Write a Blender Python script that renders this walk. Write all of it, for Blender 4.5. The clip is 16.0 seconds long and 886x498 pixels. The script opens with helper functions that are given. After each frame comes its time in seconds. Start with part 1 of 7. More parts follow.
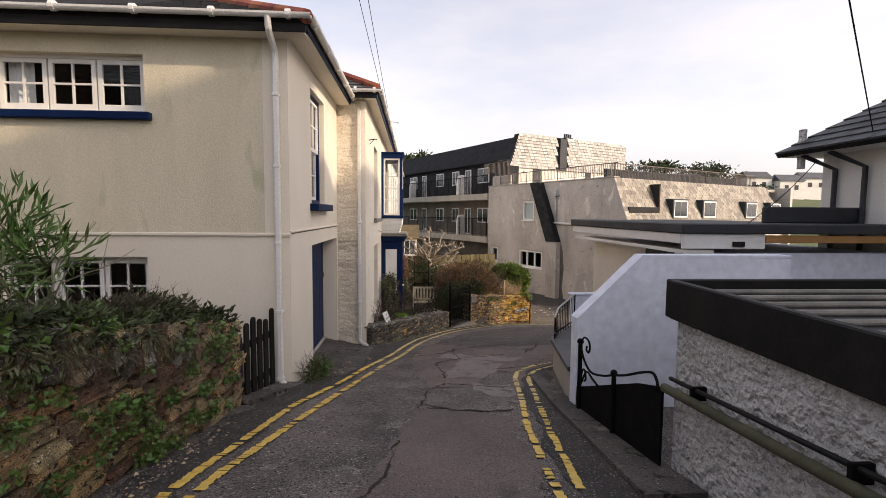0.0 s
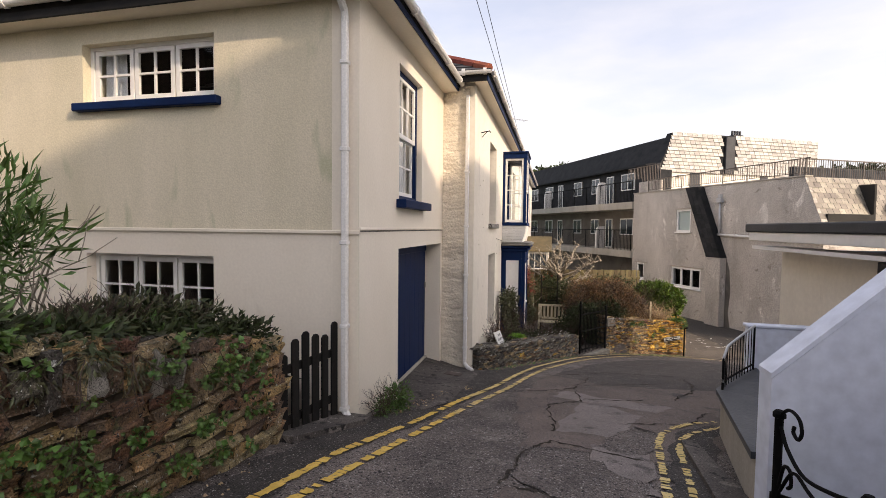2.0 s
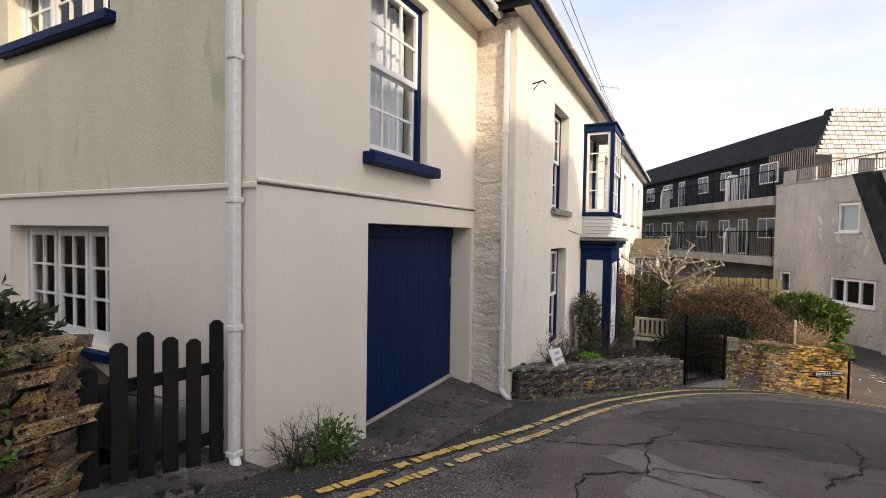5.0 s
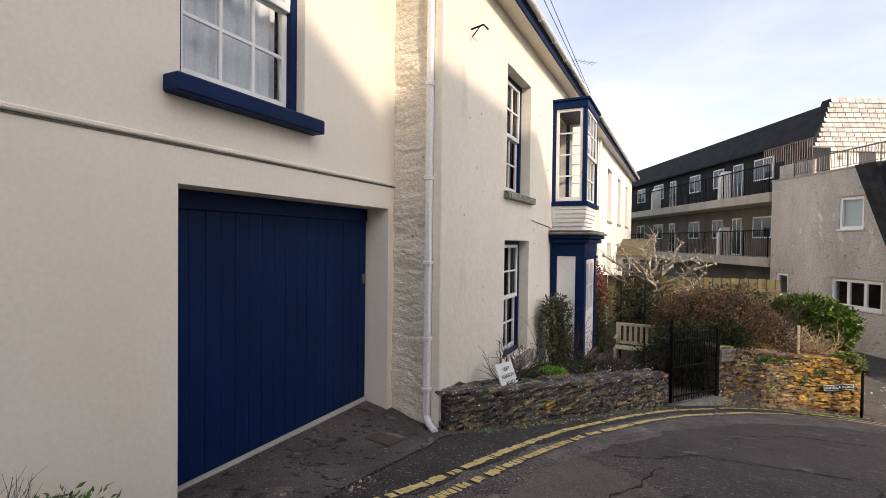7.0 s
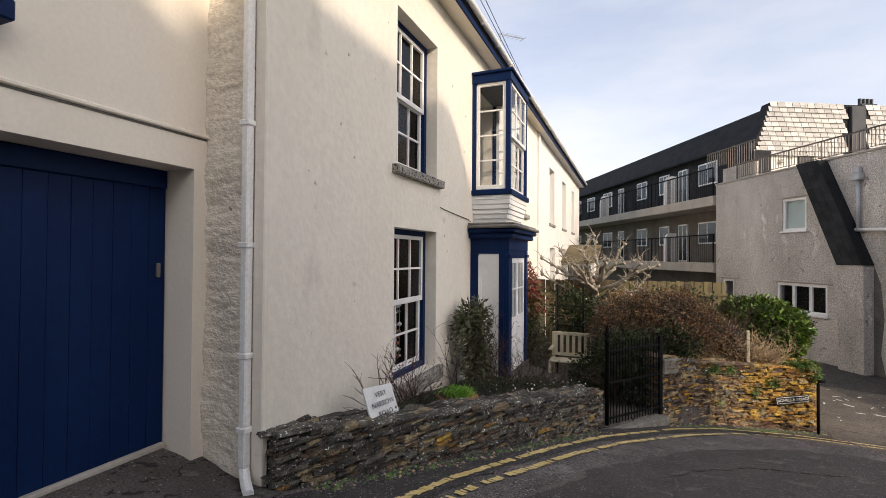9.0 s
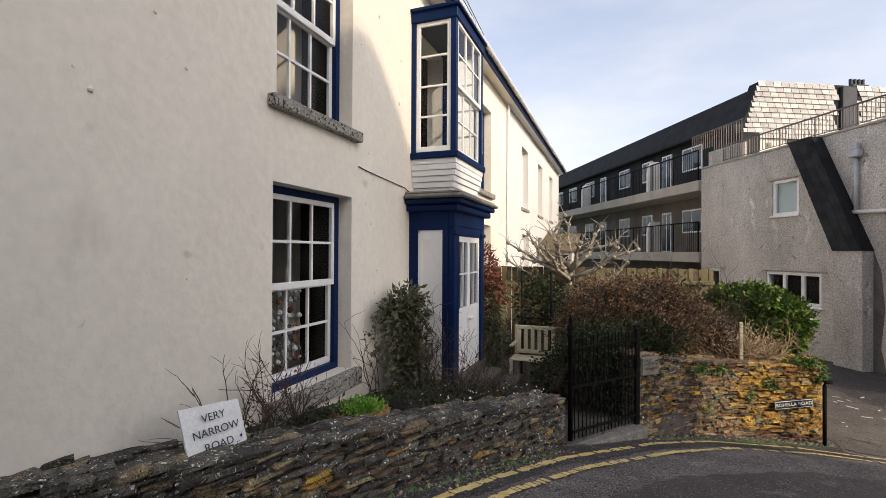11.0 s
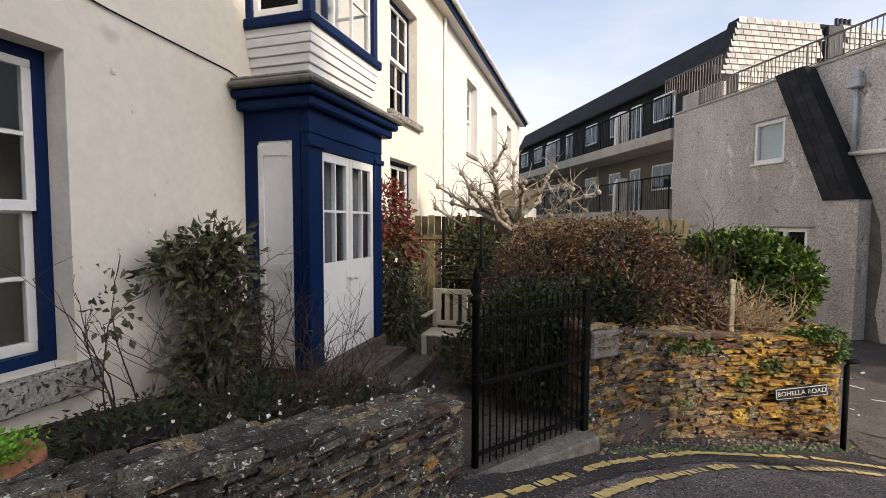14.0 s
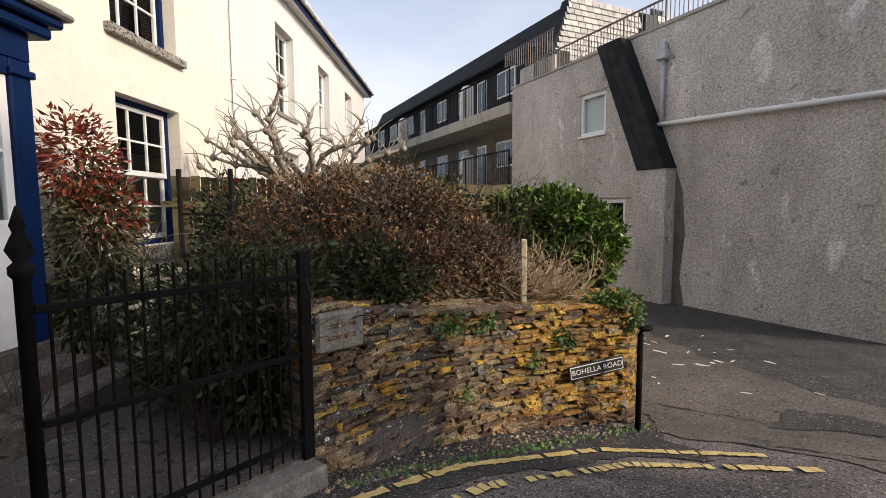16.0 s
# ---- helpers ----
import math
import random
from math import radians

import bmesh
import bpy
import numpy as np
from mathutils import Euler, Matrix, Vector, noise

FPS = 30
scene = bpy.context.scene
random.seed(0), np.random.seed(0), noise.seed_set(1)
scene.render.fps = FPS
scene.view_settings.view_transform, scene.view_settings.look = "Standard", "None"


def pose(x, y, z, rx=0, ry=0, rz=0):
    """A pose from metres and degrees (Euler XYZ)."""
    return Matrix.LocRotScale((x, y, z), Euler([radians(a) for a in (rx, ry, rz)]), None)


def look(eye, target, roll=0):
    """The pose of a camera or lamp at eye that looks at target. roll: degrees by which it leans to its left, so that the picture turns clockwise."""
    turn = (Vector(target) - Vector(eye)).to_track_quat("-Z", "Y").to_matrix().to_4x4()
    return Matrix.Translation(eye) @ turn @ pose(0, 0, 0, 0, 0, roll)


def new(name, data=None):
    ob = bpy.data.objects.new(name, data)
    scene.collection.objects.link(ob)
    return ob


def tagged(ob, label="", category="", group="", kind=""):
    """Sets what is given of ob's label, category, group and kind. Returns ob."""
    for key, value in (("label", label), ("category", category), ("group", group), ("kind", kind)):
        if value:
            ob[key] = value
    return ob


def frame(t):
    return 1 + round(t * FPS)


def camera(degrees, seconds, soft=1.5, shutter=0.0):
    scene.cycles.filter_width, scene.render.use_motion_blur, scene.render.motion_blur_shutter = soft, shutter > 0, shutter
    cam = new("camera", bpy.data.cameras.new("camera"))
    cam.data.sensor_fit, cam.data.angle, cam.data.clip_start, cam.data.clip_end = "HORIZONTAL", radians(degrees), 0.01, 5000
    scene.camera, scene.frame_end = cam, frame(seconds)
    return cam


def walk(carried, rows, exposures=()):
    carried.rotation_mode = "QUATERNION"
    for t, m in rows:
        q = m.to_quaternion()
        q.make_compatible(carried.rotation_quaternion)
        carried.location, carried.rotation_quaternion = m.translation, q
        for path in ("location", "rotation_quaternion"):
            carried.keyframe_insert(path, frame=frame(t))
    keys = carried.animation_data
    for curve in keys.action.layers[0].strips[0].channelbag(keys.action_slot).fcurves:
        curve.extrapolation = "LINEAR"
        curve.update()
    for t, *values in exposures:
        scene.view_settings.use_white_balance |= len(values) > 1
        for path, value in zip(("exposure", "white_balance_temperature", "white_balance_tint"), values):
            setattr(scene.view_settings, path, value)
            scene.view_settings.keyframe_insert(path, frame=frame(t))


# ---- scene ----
cam = camera(86.8, 16.0, soft=0.6)
METRES, EYE, TILT, LEAN, TURN = 15.0, 1.6, 0.0, 0.0, -3.6
ROWS = [
    (0.0, 0.0, 0.0, 0.0, 0.04, -4.32, -0.48),
    (0.5, 0.0069, 0.0321, -0.0041, 3.44, -3.68, -0.55),
    (1.0, 0.0101, 0.0617, -0.0074, 7.89, -2.94, -0.59),
    (1.5, 0.0164, 0.0893, -0.0114, 12.65, -2.51, -0.63),
    (2.0, 0.0233, 0.1187, -0.0166, 16.93, -2.68, -0.64),
    (2.5, 0.0317, 0.1519, -0.0242, 20.78, -2.76, -0.64),
    (3.0, 0.0434, 0.1804, -0.0294, 23.98, -2.59, -0.68),
    (3.5, 0.0485, 0.2086, -0.0342, 26.76, -2.31, -0.74),
    (6.0, 0.0611, 0.3595, -0.0544, 31.16, -1.69, -0.96),
    (6.5, 0.0609, 0.3927, -0.0598, 30.78, -1.38, -0.83),
    (7.0, 0.0641, 0.4251, -0.0642, 30.3, -0.99, -0.7),
    (7.5, 0.0628, 0.4574, -0.0687, 29.94, -0.91, -0.63),
    (8.0, 0.0654, 0.4897, -0.0752, 28.79, -0.81, -0.57),
    (8.5, 0.0678, 0.5223, -0.0811, 27.31, -0.31, -0.51),
    (9.0, 0.0749, 0.5536, -0.0866, 25.57, 0.81, -0.4),
    (9.5, 0.0783, 0.5818, -0.0887, 24.09, 1.69, -0.31),
    (10.0, 0.0817, 0.6113, -0.0933, 23.42, 1.36, -0.24),
    (12.5, 0.0773, 0.7592, -0.1223, 25.22, -1.53, -0.31),
    (13.0, 0.0784, 0.788, -0.1264, 24.67, -2.31, -0.29),
    (13.5, 0.0788, 0.8173, -0.1325, 23.04, -2.72, -0.23),
    (14.0, 0.0862, 0.847, -0.1361, 20.69, -3.22, -0.15),
    (14.5, 0.0947, 0.8759, -0.1403, 17.54, -3.5, 0.01),
    (15.0, 0.1063, 0.9062, -0.1459, 13.52, -4.24, 0.09),
    (15.5, 0.1263, 0.9333, -0.1535, 9.48, -4.79, 0.21),
    (16.0, 0.1447, 0.9611, -0.1595, 5.46, -4.91, 0.32),
]
walk(cam, [(t, pose(0, 0, EYE, TILT, LEAN, TURN) @ pose(METRES * x, METRES * y, METRES * z, 90 + pitch, roll, yaw)) for t, x, y, z, yaw, pitch, roll in ROWS],
     [(0.0, 0.46, 7200, 19), (3.5, 0.64, 6950, 17), (7.0, 0.55, 6700, 15), (10.0, 0.34, 6600, 14), (13.0, 0.41, 6450, 14), (16.0, 0.29, 6450, 14)])

# ---------------------------------------------------------------- world and sun
SUN_H = Vector((0.90, -0.43, 0)).normalized()
SUN_EL = radians(27)
world = bpy.data.worlds.new("world")
scene.world = world
world.use_nodes = True
wn, wl = world.node_tree.nodes, world.node_tree.links
sky = wn.new("ShaderNodeTexSky")
sky.sky_type, sky.sun_disc = "NISHITA", False
sky.sun_elevation, sky.sun_rotation = SUN_EL, math.atan2(SUN_H.x, SUN_H.y)
sky.dust_density, sky.air_density, sky.ozone_density = 3.0, 1.0, 1.5
tc = wn.new("ShaderNodeTexCoord")
mp = wn.new("ShaderNodeMapping")
mp.inputs["Scale"].default_value = (1.0, 1.0, 3.2)
cl = wn.new("ShaderNodeTexNoise")
cl.inputs["Scale"].default_value, cl.inputs["Detail"].default_value, cl.inputs["Roughness"].default_value = 1.7, 7, 0.55
cr = wn.new("ShaderNodeValToRGB")
cr.color_ramp.elements[0].position, cr.color_ramp.elements[1].position = 0.40, 0.74
cr.color_ramp.elements[0].color = (0.6, 0.6, 0.6, 1)
cr.color_ramp.elements[1].color = (0.92, 0.92, 0.92, 1)
cloud = wn.new("ShaderNodeValToRGB")
cloud.color_ramp.elements[0].position, cloud.color_ramp.elements[1].position = 0.36, 0.66
cloud.color_ramp.elements[0].color, cloud.color_ramp.elements[1].color = (2.3, 2.65, 3.3, 1), (3.3, 3.42, 3.6, 1)
grey = wn.new("ShaderNodeHueSaturation")
grey.inputs["Saturation"].default_value, grey.inputs["Value"].default_value = 0.25, 1.5
lit = wn.new("ShaderNodeMix")
lit.data_type = "RGBA"
lit.inputs[0].default_value = 0.40
mx = wn.new("ShaderNodeMix")
mx.data_type = "RGBA"
bg = wn["Background"]
bg.inputs["Strength"].default_value = 0.197
wl.new(tc.outputs["Generated"], mp.inputs["Vector"])
wl.new(mp.outputs["Vector"], cl.inputs["Vector"])
wl.new(cl.outputs["Fac"], cr.inputs["Fac"])
wl.new(cl.outputs["Fac"], cloud.inputs["Fac"])
wl.new(cr.outputs["Color"], mx.inputs[0])
wl.new(sky.outputs["Color"], mx.inputs[6])
wl.new(sky.outputs["Color"], grey.inputs["Color"])
wl.new(cloud.outputs[0], lit.inputs[6])
wl.new(grey.outputs["Color"], lit.inputs[7])
wl.new(lit.outputs[2], mx.inputs[7])
wl.new(mx.outputs[2], bg.inputs["Color"])

sun = new("sun", bpy.data.lights.new("sun", "SUN"))
sun.data.energy, sun.data.angle, sun.data.color = 2.35, radians(0.8), (1.0, 0.86, 0.66)
sun.matrix_world = look(SUN_H * math.cos(SUN_EL) * 60 + Vector((0, 0, 60 * math.sin(SUN_EL))), (0, 0, 0))


# ---------------------------------------------------------------- materials
def surface(name, c1, c2, scale=3.0, rough=0.85, bump=0.15, grain=60.0, metal=0.0, c3=None, spots=0.62, streak=1.0,
            piece=0.0, sheen=0.0, spec=0.5, bumpdist=0.01, gain=0.09, metres=False, flecks=()):
    """Two colours blended by a large noise, a fine grain in colour and relief, and optional stains of a third colour."""
    m = bpy.data.materials.new(name)
    m.use_nodes = True
    n, l = m.node_tree.nodes, m.node_tree.links
    p = n["Principled BSDF"]
    co = n.new("ShaderNodeTexCoord")
    place = n.new("ShaderNodeNewGeometry").outputs["Position"] if metres else co.outputs["Object"]
    mpp = n.new("ShaderNodeMapping")
    mpp.inputs["Scale"].default_value = (1, 1, streak)
    l.new(place, mpp.inputs["Vector"])
    a = n.new("ShaderNodeTexNoise")
    a.inputs["Scale"].default_value, a.inputs["Detail"].default_value, a.inputs["Roughness"].default_value = scale, 6, 0.6
    l.new(mpp.outputs["Vector"], a.inputs["Vector"])
    r = n.new("ShaderNodeValToRGB")
    r.color_ramp.elements[0].position, r.color_ramp.elements[1].position = 0.32, 0.7
    r.color_ramp.elements[0].color, r.color_ramp.elements[1].color = (*c1, 1), (*c2, 1)
    l.new(a.outputs["Fac"], r.inputs["Fac"])
    out = r.outputs["Color"]
    g = n.new("ShaderNodeTexNoise")
    g.inputs["Scale"].default_value, g.inputs["Detail"].default_value = grain, 3
    l.new(place, g.inputs["Vector"])
    gm = n.new("ShaderNodeMapRange")
    gm.inputs["From Min"].default_value, gm.inputs["From Max"].default_value = 0.3, 0.7
    gm.inputs["To Min"].default_value, gm.inputs["To Max"].default_value = 1 - gain, 1 + gain
    l.new(g.outputs["Fac"], gm.inputs["Value"])
    if c3:
        s = n.new("ShaderNodeTexNoise")
        s.inputs["Scale"].default_value, s.inputs["Detail"].default_value = scale * 2.3, 5
        s.inputs["Distortion"].default_value = 0.4
        l.new(mpp.outputs["Vector"], s.inputs["Vector"])
        sr = n.new("ShaderNodeMapRange")
        sr.inputs["From Min"].default_value, sr.inputs["From Max"].default_value = spots, spots + 0.1
        l.new(s.outputs["Fac"], sr.inputs["Value"])
        mm = n.new("ShaderNodeMix")
        mm.data_type = "RGBA"
        l.new(sr.outputs["Result"], mm.inputs[0])
        l.new(out, mm.inputs[6])
        mm.inputs[7].default_value = (*c3, 1)
        out = mm.outputs[2]
    for colour, size, level in flecks:
        s = n.new("ShaderNodeTexNoise")
        s.inputs["Scale"].default_value, s.inputs["Detail"].default_value = size, 2
        s.inputs["Distortion"].default_value = 0.6
        l.new(place, s.inputs["Vector"])
        sr = n.new("ShaderNodeMapRange")
        sr.inputs["From Min"].default_value, sr.inputs["From Max"].default_value = level, level + 0.05
        l.new(s.outputs["Fac"], sr.inputs["Value"])
        mm = n.new("ShaderNodeMix")
        mm.data_type = "RGBA"
        l.new(sr.outputs["Result"], mm.inputs[0])
        l.new(out, mm.inputs[6])
        mm.inputs[7].default_value = (*colour, 1)
        out = mm.outputs[2]
    hs = n.new("ShaderNodeHueSaturation")
    l.new(out, hs.inputs["Color"])
    if piece:
        oi = n.new("ShaderNodeObjectInfo")
        ge = n.new("ShaderNodeNewGeometry")
        ad = n.new("ShaderNodeMath")
        ad.operation = "ADD"
        l.new(oi.outputs["Random"], ad.inputs[0])
        l.new(ge.outputs["Random Per Island"], ad.inputs[1])
        fr = n.new("ShaderNodeMath")
        fr.operation = "FRACT"
        l.new(ad.outputs[0], fr.inputs[0])
        pm = n.new("ShaderNodeMapRange")
        pm.inputs["To Min"].default_value, pm.inputs["To Max"].default_value = 1 - piece, 1 + piece
        l.new(fr.outputs[0], pm.inputs["Value"])
        mu = n.new("ShaderNodeMath")
        mu.operation = "MULTIPLY"
        l.new(gm.outputs["Result"], mu.inputs[0])
        l.new(pm.outputs["Result"], mu.inputs[1])
        l.new(mu.outputs[0], hs.inputs["Value"])
        hm = n.new("ShaderNodeMapRange")
        hm.inputs["To Min"].default_value, hm.inputs["To Max"].default_value = 0.5 - piece * 0.05, 0.5 + piece * 0.05
        l.new(fr.outputs[0], hm.inputs["Value"])
        l.new(hm.outputs["Result"], hs.inputs["Hue"])
    else:
        l.new(gm.outputs["Result"], hs.inputs["Value"])
    l.new(hs.outputs["Color"], p.inputs["Base Color"])
    p.inputs["Roughness"].default_value, p.inputs["Metallic"].default_value = rough, metal
    p.inputs["Specular IOR Level"].default_value = spec
    if bump:
        ba = n.new("ShaderNodeMath")
        ba.operation = "ADD"
        l.new(a.outputs["Fac"], ba.inputs[0])
        l.new(g.outputs["Fac"], ba.inputs[1])
        b = n.new("ShaderNodeBump")
        b.inputs["Strength"].default_value, b.inputs["Distance"].default_value = bump, bumpdist
        l.new(ba.outputs[0], b.inputs["Height"])
        l.new(b.outputs["Normal"], p.inputs["Normal"])
    return m


def glass(name, tint=(0.9, 0.93, 0.95)):
    m = bpy.data.materials.new(name)
    m.use_nodes = True
    n, l = m.node_tree.nodes, m.node_tree.links
    n.remove(n["Principled BSDF"])
    tr = n.new("ShaderNodeBsdfTransparent")
    tr.inputs["Color"].default_value = (*tint, 1)
    gl = n.new("ShaderNodeBsdfGlossy")
    gl.inputs["Roughness"].default_value = 0.03
    lw = n.new("ShaderNodeLayerWeight")
    lw.inputs["Blend"].default_value = 0.5
    pw = n.new("ShaderNodeMath")
    pw.operation = "POWER"
    pw.inputs[1].default_value = 5.0
    l.new(lw.outputs["Facing"], pw.inputs[0])
    fr = n.new("ShaderNodeMath")
    fr.operation = "MULTIPLY_ADD"
    fr.inputs[1].default_value, fr.inputs[2].default_value = 0.7, 0.025
    l.new(pw.outputs[0], fr.inputs[0])
    nz = n.new("ShaderNodeTexNoise")
    nz.inputs["Scale"].default_value = 2.5
    bp = n.new("ShaderNodeBump")
    bp.inputs["Strength"].default_value, bp.inputs["Distance"].default_value = 0.12, 0.02
    co = n.new("ShaderNodeTexCoord")
    l.new(co.outputs["Object"], nz.inputs["Vector"])
    l.new(nz.outputs["Fac"], bp.inputs["Height"])
    l.new(bp.outputs["Normal"], gl.inputs["Normal"])
    ms = n.new("ShaderNodeMixShader")
    l.new(fr.outputs[0], ms.inputs["Fac"])
    l.new(tr.outputs["BSDF"], ms.inputs[1])
    l.new(gl.outputs["BSDF"], ms.inputs[2])
    l.new(ms.outputs["Shader"], n["Material Output"].inputs["Surface"])
    return m


def leafy(name, c1, c2, rough=0.45):
    m = surface(name, c1, c2, 6.0, rough, 0.0, 40.0, piece=0.45)
    p = m.node_tree.nodes["Principled BSDF"]
    p.inputs["Specular IOR Level"].default_value = 0.4
    return m


CREAM = surface("cream_render", (0.77, 0.70, 0.585), (0.83, 0.76, 0.65), 0.9, 0.92, 0.16, 30, c3=(0.70, 0.635, 0.52), spots=0.68, streak=0.45, gain=0.03)
CREAM_B = surface("pale_render", (0.73, 0.672, 0.57), (0.80, 0.742, 0.64), 0.9, 0.92, 0.42, 13, c3=(0.665, 0.61, 0.52), spots=0.63, streak=0.6, gain=0.04, bumpdist=0.02, flecks=(((0.60, 0.55, 0.465), 2.3, 0.71), ((0.50, 0.45, 0.37), 6.0, 0.77), ((0.27, 0.23, 0.18), 15.0, 0.79)))
STAINED = surface("stained_render", (0.60, 0.55, 0.41), (0.72, 0.65, 0.51), 1.2, 0.92, 0.35, 45, c3=(0.50, 0.49, 0.34), spots=0.6, streak=0.28)
ROUGHCREAM = surface("rough_cream", (0.66, 0.59, 0.48), (0.80, 0.73, 0.61), 5.0, 0.92, 0.8, 22, c3=(0.50, 0.43, 0.33), spots=0.64, streak=3.0, bumpdist=0.035, gain=0.10, flecks=(((0.30, 0.25, 0.18), 9, 0.70),))
WHITEWALL = surface("white_render", (0.66, 0.64, 0.60), (0.72, 0.70, 0.66), 1.0, 0.9, 0.3, 40, streak=0.5)
STUCCO = surface("stucco_white", (0.48, 0.47, 0.46), (0.64, 0.63, 0.62), 3.5, 0.92, 1.0, 19, c3=(0.40, 0.39, 0.36), spots=0.68, bumpdist=0.09, gain=0.14, flecks=(((0.34, 0.33, 0.31), 24, 0.68),))
BLUEWHITE = surface("painted_white_wall", (0.69, 0.73, 0.84), (0.77, 0.81, 0.90), 1.3, 0.88, 0.3, 9, c3=(0.58, 0.58, 0.60), spots=0.7)
PEBBLE = surface("pebbledash", (0.38, 0.345, 0.305), (0.62, 0.575, 0.52), 0.8, 0.95, 1.0, 26, c3=(0.76, 0.72, 0.665), spots=0.62, streak=0.5, bumpdist=0.025, gain=0.36, flecks=(((0.30, 0.265, 0.23), 3.2, 0.66), ((0.20, 0.18, 0.155), 14, 0.72)))
CONCRETE = surface("concrete", (0.34, 0.31, 0.26), (0.46, 0.42, 0.36), 1.5, 0.9, 0.4, 30, c3=(0.24, 0.21, 0.17), spots=0.66, streak=0.4)
BLUE = surface("blue_paint", (0.0018, 0.0122, 0.0540), (0.0031, 0.0180, 0.0750), 2.0, 0.5, 0.12, 20, c3=(0.012, 0.024, 0.13), spots=0.7, streak=0.4, spec=0.12)
WHITE = surface("white_paint", (0.74, 0.73, 0.70), (0.80, 0.79, 0.77), 2.0, 0.45, 0.02, 12, c3=(0.68, 0.67, 0.64), spots=0.72, gain=0.03)
UPVC = surface("white_plastic", (0.78, 0.77, 0.74), (0.82, 0.81, 0.79), 3.0, 0.35, 0.03, 40, c3=(0.66, 0.65, 0.60), spots=0.72)
BLACKPAINT = surface("black_paint", (0.009, 0.009, 0.0095), (0.018, 0.017, 0.016), 4.0, 0.6, 0.2, 40, spec=0.15)
DARKWOOD = surface("dark_stained_wood", (0.010, 0.010, 0.010), (0.022, 0.020, 0.018), 5.0, 0.7, 0.5, 30, streak=0.1, spec=0.1)
SLATE = surface("slate", (0.035, 0.038, 0.042), (0.075, 0.078, 0.082), 2.0, 0.55, 0.5, 25, c3=(0.11, 0.11, 0.10), spots=0.66, piece=0.3)
# Dark walls of the added houses, keeping window reflections dim; also the drain cover.
DARKBRICK = surface("dark_brick", (0.055, 0.042, 0.036), (0.095, 0.072, 0.06), 3.0, 0.9, 0.3, 20)
WORNBLOCK = surface("worn_granite", (0.13, 0.12, 0.10), (0.24, 0.225, 0.195), 9.0, 0.9, 0.7, 50, gain=0.3)
# For the flats' stain and the painted shadow line under the string course.
DAMP_AND_SHADE = surface("damp_stain", (0.10, 0.09, 0.08), (0.17, 0.155, 0.135), 2.0, 0.95, 0.8, 34, gain=0.3)
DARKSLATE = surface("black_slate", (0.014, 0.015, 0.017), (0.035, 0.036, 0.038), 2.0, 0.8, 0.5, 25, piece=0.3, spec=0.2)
STEPSTONE = surface("brown_step_stone", (0.055, 0.045, 0.036), (0.13, 0.11, 0.09), 6.0, 0.9, 0.6, 50, gain=0.3, flecks=(((0.26, 0.24, 0.20), 40, 0.66),))
# Paler slates for the south faces; the other faces use black_slate.
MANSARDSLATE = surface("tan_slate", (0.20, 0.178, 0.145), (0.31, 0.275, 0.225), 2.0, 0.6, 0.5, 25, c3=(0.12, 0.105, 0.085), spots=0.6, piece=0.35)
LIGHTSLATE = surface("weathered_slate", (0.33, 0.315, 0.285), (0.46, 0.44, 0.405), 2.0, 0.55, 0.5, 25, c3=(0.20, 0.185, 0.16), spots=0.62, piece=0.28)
REDTILE = surface("red_ridge_tile", (0.23, 0.055, 0.03), (0.34, 0.10, 0.055), 3.0, 0.85, 0.4, 30, piece=0.2)
STONE = surface("slatestone", (0.09, 0.066, 0.043), (0.38, 0.27, 0.155), 9.0, 0.92, 1.0, 90, c3=(0.44, 0.41, 0.35), spots=0.64, piece=0.5, bumpdist=0.03, gain=0.5, metres=True, flecks=(((0.017, 0.014, 0.010), 34, 0.63), ((0.55, 0.52, 0.45), 46, 0.65)))
LICHEN = surface("lichened_stone", (0.20, 0.125, 0.055), (0.68, 0.39, 0.07), 4.5, 0.92, 1.0, 90, c3=(0.50, 0.46, 0.36), spots=0.64, piece=0.32, bumpdist=0.04, gain=0.6, metres=True, flecks=(((0.022, 0.016, 0.010), 24, 0.62), ((0.70, 0.40, 0.05), 12, 0.60), ((0.58, 0.54, 0.42), 40, 0.64)))
GREYSTONE = surface("grey_slatestone", (0.042, 0.037, 0.030), (0.165, 0.145, 0.118), 11.0, 0.92, 1.0, 90, c3=(0.42, 0.41, 0.37), spots=0.64, piece=0.5, bumpdist=0.03, gain=0.6, metres=True, flecks=(((0.009, 0.008, 0.006), 30, 0.58), ((0.66, 0.65, 0.60), 30, 0.62)))
RUSTSTONE = surface("rusty_stone", (0.12, 0.082, 0.052), (0.46, 0.26, 0.125), 5.0, 0.92, 1.0, 80, c3=(0.11, 0.125, 0.055), spots=0.60, piece=0.55, bumpdist=0.03, gain=0.5, metres=True, flecks=(((0.014, 0.011, 0.008), 26, 0.59), ((0.48, 0.45, 0.38), 30, 0.66)))
MORTAR = surface("earth_mortar", (0.040, 0.032, 0.022), (0.095, 0.075, 0.052), 6.0, 0.95, 0.8, 40)
LEDGE = surface("granite_sill", (0.22, 0.205, 0.18), (0.36, 0.335, 0.29), 12.0, 0.9, 0.7, 60, c3=(0.14, 0.13, 0.11), spots=0.62, gain=0.4, flecks=(((0.035, 0.032, 0.027), 26, 0.56),))
ASPHALT = surface("asphalt", (0.092, 0.071, 0.061), (0.162, 0.126, 0.110), 0.9, 0.8, 0.8, 90, c3=(0.070, 0.060, 0.055), spots=0.60, gain=0.5, flecks=(((0.24, 0.22, 0.205), 60, 0.63), ((0.026, 0.023, 0.021), 48, 0.62)))
